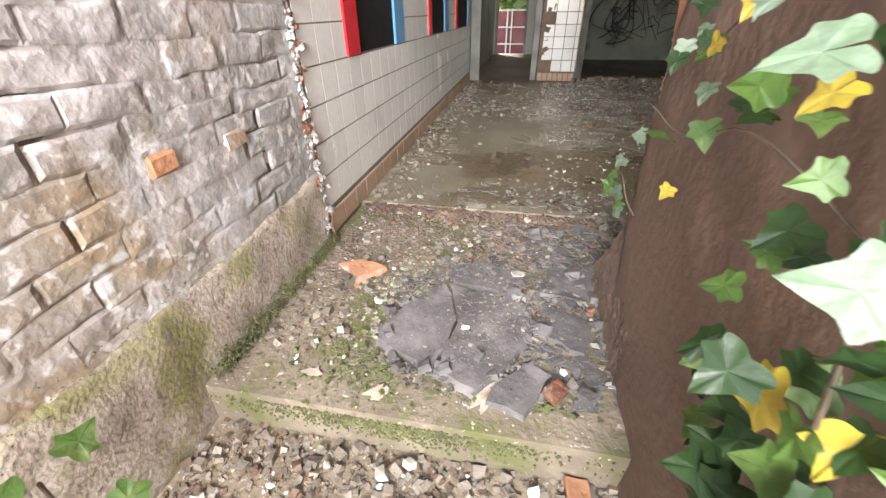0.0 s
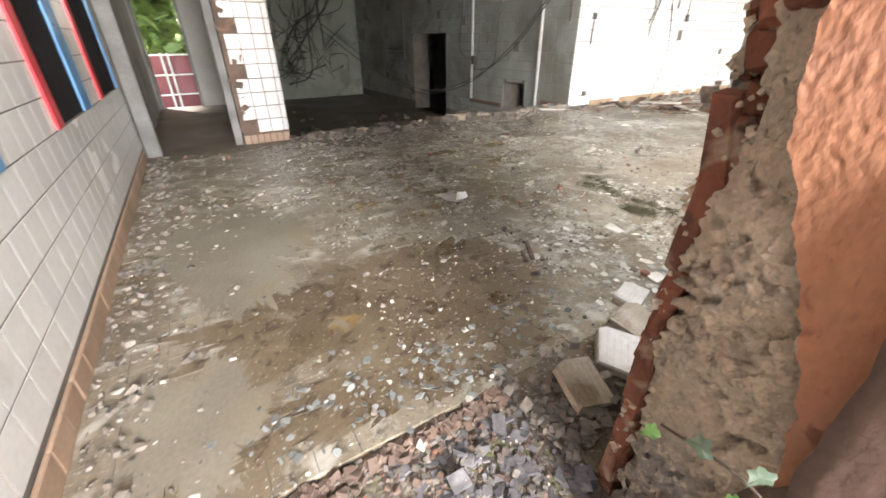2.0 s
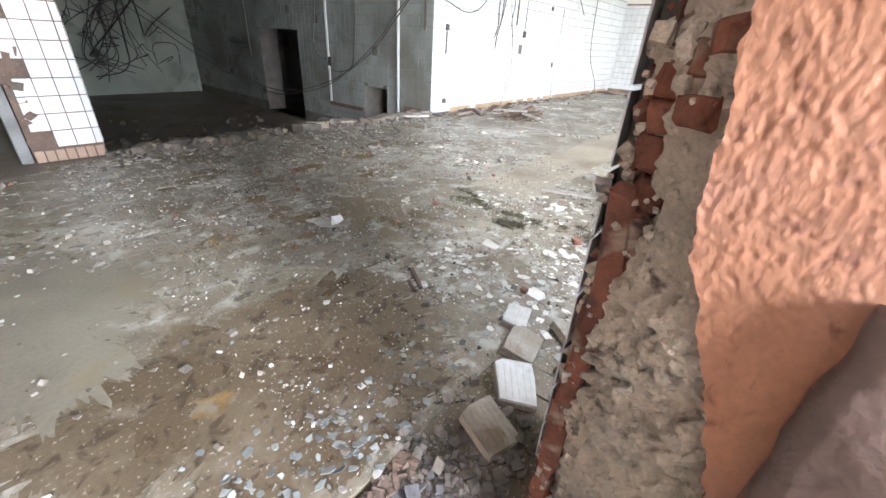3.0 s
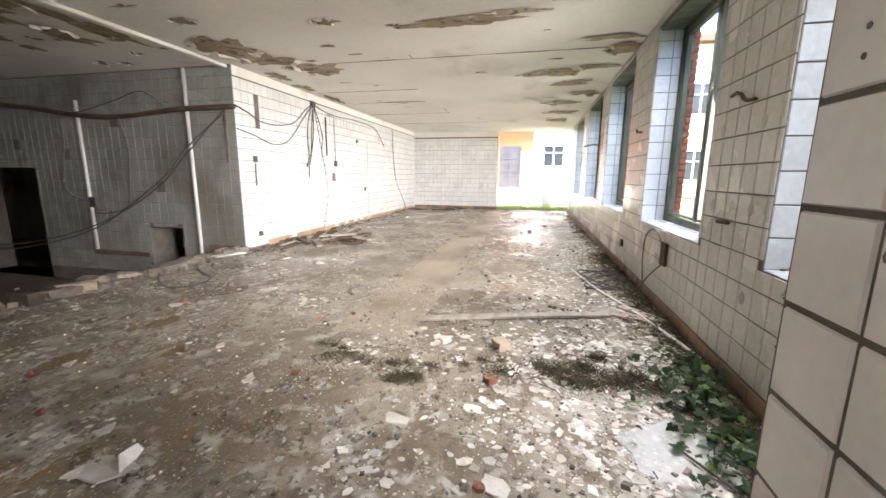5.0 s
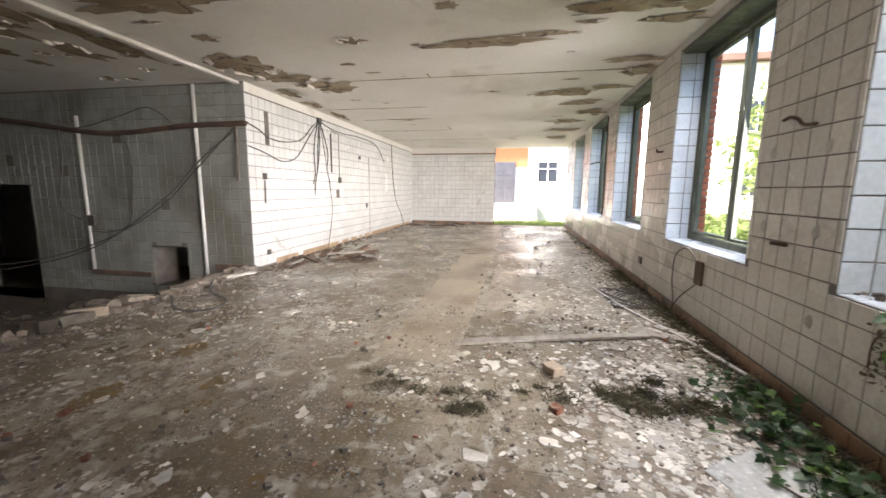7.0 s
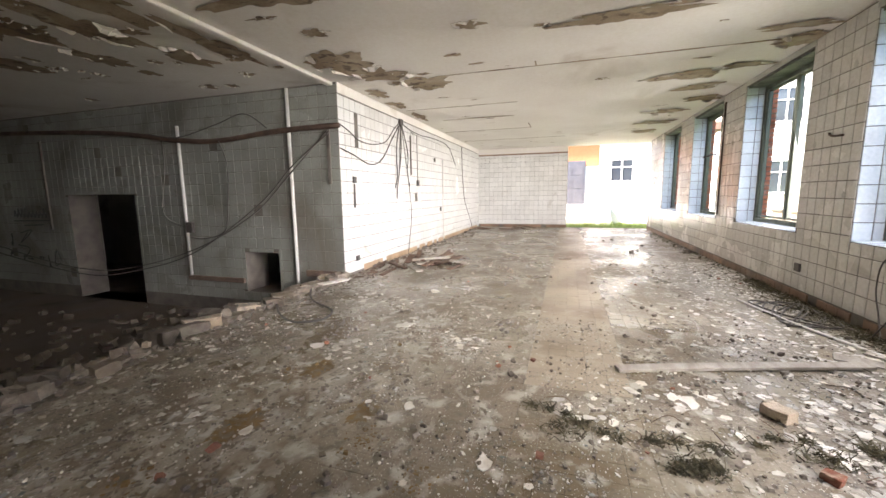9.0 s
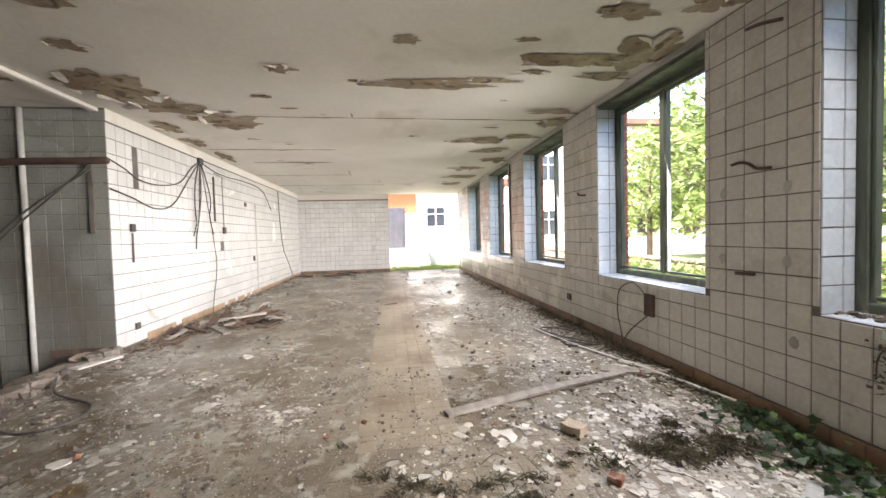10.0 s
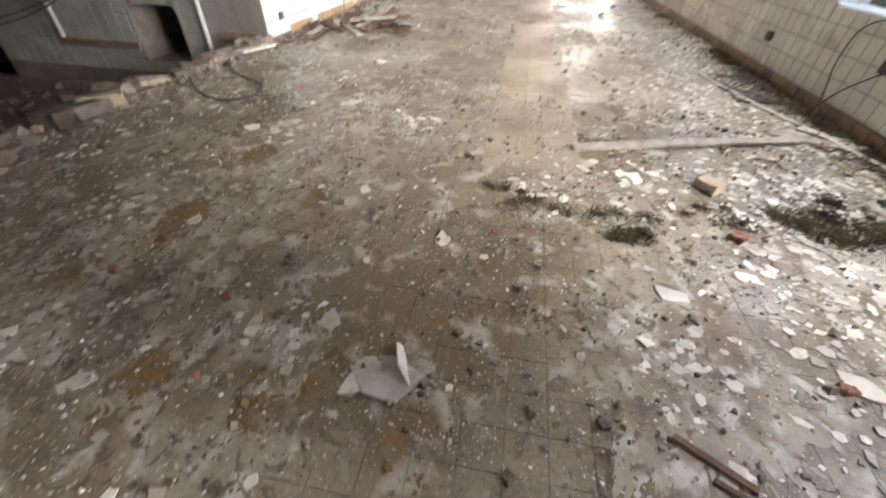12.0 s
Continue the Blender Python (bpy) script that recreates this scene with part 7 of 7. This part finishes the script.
for k in range(95):
    x, z = r.uniform(1.1, 2.5), 0
    if r.random() < 0.45:
        y, z = SOUTH - r.uniform(0.05, 0.28), SILL + 0.03 + abs(r.gauss(0, 0.06))
    else:
        y, z = SOUTH + 0.03 + abs(r.gauss(0, 0.03)), SILL - r.random() ** 1.6 * 0.6
        if x > 2.2 and z < 0.55:
            continue
    fl.append((x, y, z, r.uniform(0.05, 0.095), LF if r.random() < 0.6 else M_LEAF_PALE, 50 + r.gauss(0, 20), r.gauss(0, 20), 180 + r.gauss(0, 50)))
ivy("ivy_plant", "bright green ivy climbing in over the window sill", fl, [([(1.7, SOUTH - 0.35, SILL - 0.1), (1.8, SOUTH - 0.2, SILL + 0.04), (2.0, SOUTH + 0.02, SILL), (2.05, SOUTH + 0.04, 0.5), (1.95, SOUTH + 0.06, 0.1)], 0.007), ([(1.5, SOUTH - 0.3, SILL + 0.03), (2.2, SOUTH - 0.1, SILL + 0.03), (2.45, SOUTH + 0.03, SILL - 0.1), (2.5, SOUTH + 0.03, SILL - 0.3)], 0.005)], 5, (-0.3, 0.8, 0.5), 0.35)
litter("sill_dirt", "dark leaf mould on the window sill", 300, lambda r: (2.55 + r.gauss(0, 0.14), SOUTH - 0.18 + r.gauss(0, 0.05), SILL + 0.012), (0.01, 0.05), M_RUBBLE_DARK, 75, 0.3, 0.6)
litter("wall_stain_roots", "dry root marks clinging below the sill", 160, lambda r: (2.45 + r.gauss(0, 0.05), SOUTH + 0.010, 0.42 + r.uniform(0, 0.38)), (0.008, 0.03), M_RUBBLE_DARK, 76, 0.2, 0.3)
# vines outside in the first window
fl = []
for k in range(120):
    fl.append((2.62 - abs(r.gauss(0, 0.12)), SOUTH - TH - 0.05 - r.uniform(0, 0.25), r.uniform(SILL, HEAD + 0.1), r.uniform(0.07, 0.13), LF if r.random() < 0.75 else M_LEAF_YEL, 60 + r.gauss(0, 25), r.gauss(0, 25), 180 + r.gauss(0, 60)))
ivy("ivy_plant", "sunlit vine hanging outside the window jamb", fl, [([(2.7, SOUTH - TH - 0.06, -0.1), (2.65, SOUTH - TH - 0.1, 1.2), (2.6, SOUTH - TH - 0.1, 2.2), (2.66, SOUTH - TH - 0.08, 3.2)], 0.01)], 6, (-0.4, 0.6, 0.5), 0.5)
# ---- tiles of floor and walls ----
def floor_tiles():
    p = 0.145
    rest, shapes = Mesh(), {}
    r = random.Random(3)
    made = 0
    for i in range(int((EAST + 1.0) / p)):
        for j in range(int((7.3 - SOUTH) / p)):
            x, y = WEST + (i + 0.5) * p, SOUTH + (j + 0.5) * p
            if y < 2.12 + p * 0.5 and x < 1.1:
                continue
            if y > 6.93 and x < 0.15:
                continue
            if y < 1.85 and x < 1.1:
                continue
            strip = 3.2 < x and 3.25 < y < 3.87
            dz = r.gauss(0, 0.0006)
            if not strip and r.random() < 0.002:
                continue
            h = p / 2 - (0.001 if strip else 0.0002)
            lo = [(-h, -h, -0.012), (h, -h, -0.012), (h, h, -0.012), (-h, h, -0.012)]
            hi = [(-h + 0.0007, -h + 0.0007, 0), (h - 0.0007, -h + 0.0007, 0), (h - 0.0007, h - 0.0007, 0), (-h + 0.0007, h - 0.0007, 0)]
            fs = [(4, 5, 6, 7), (0, 1, 5, 4), (1, 2, 6, 5), (2, 3, 7, 6), (3, 0, 4, 7)]
            if strip and x < 6.6 and made < 300:
                if "s" not in shapes:
                    t = Mesh()
                    t.solid(lo + hi, fs)
                    shapes["s"] = t.data("floor_tile", M_FLOOR_CLEAN)
                ob = part("floor_tile", shapes["s"], M_FLOOR_CLEAN, floor_hall)
                ob.matrix_basis = pose(x, y, dz, r.gauss(0, 0.25), r.gauss(0, 0.25))
                made += 1
            else:
                q = Euler((r.gauss(0, 0.0025), r.gauss(0, 0.0025), 0)).to_matrix()
                rest.solid([Vector((x, y, dz)) + q @ Vector(v) for v in lo + hi], fs, 1 if strip else 0)
    tagged(part("tile_field", rest, (M_FLOOR, M_FLOOR_CLEAN), floor_hall), kind="stuff")


floor_tiles()
win_holes = [(a, b, SILL, CEIL) for a, b in WINDOWS]
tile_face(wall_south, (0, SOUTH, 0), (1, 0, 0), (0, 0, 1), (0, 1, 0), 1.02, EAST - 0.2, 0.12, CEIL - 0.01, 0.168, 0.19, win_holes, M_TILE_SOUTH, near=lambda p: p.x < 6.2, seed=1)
tile_face(wall_north, (CORNER_X, NORTH, 0), (1, 0, 0), (0, 0, 1), (0, -1, 0), 0, EAST - CORNER_X, 0.03, CEIL - 0.16, 0.18, 0.196, [(0.5, 0.62, 2.22, 2.69)], M_TILE, near=lambda p: p.x < 10 and p.z < 2.9, seed=2, lost=0.003)
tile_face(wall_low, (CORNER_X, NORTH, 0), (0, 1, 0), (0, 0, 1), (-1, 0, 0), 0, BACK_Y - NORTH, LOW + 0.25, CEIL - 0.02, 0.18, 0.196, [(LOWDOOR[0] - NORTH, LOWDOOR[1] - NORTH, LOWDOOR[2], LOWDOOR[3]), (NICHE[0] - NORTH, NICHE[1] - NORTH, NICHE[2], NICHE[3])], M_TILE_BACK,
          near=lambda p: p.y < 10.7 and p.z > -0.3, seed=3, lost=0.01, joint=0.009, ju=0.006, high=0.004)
tile_face(wall_east, (EAST, 3.69, 0), (0, 1, 0), (0, 0, 1), (-1, 0, 0), 0, NORTH - 3.69, 0.12, 2.88, 0.18, 0.19, [], M_TILE, seed=4, ju=0.004, high=0.003)
tile_face(wall_west, (WEST, 0, 0), (0, 1, 0), (0, 0, 1), (1, 0, 0), 1.74, 7.18, 0.14, CEIL - 0.02, 0.172, 0.172, [(2.24, 3.36, 0.832, 2.0), (4.23, 5.27, 0.832, 2.0), (5.77, 6.98, 0.832, 2.0)], M_TILE, near=lambda p: p.z < 1.6, seed=6, lost=0.0, ju=0.004, high=0.001)
tile_face(pier, (0, 1.755, 0), (1, 0, 0), (0, 0, 1), (0, 1, 0), 0.66, 1.02, 0.105, CEIL - 0.02, 0.172, 0.172, [], M_TILE, near=lambda p: True, seed=7, joint=0.011, uoff=0.010)
tile_face(pier, (1.02, SOUTH, 0), (0, 1, 0), (0, 0, 1), (1, 0, 0), 0.0, 0.885, 0.105, CEIL - 0.02, 0.172, 0.172, [], M_TILE, seed=8, joint=0.011)
brick_wall(wall_brick, WEST, -1.4, 1.70, 0.24, 2.2, 0.22, 0.083, 31)
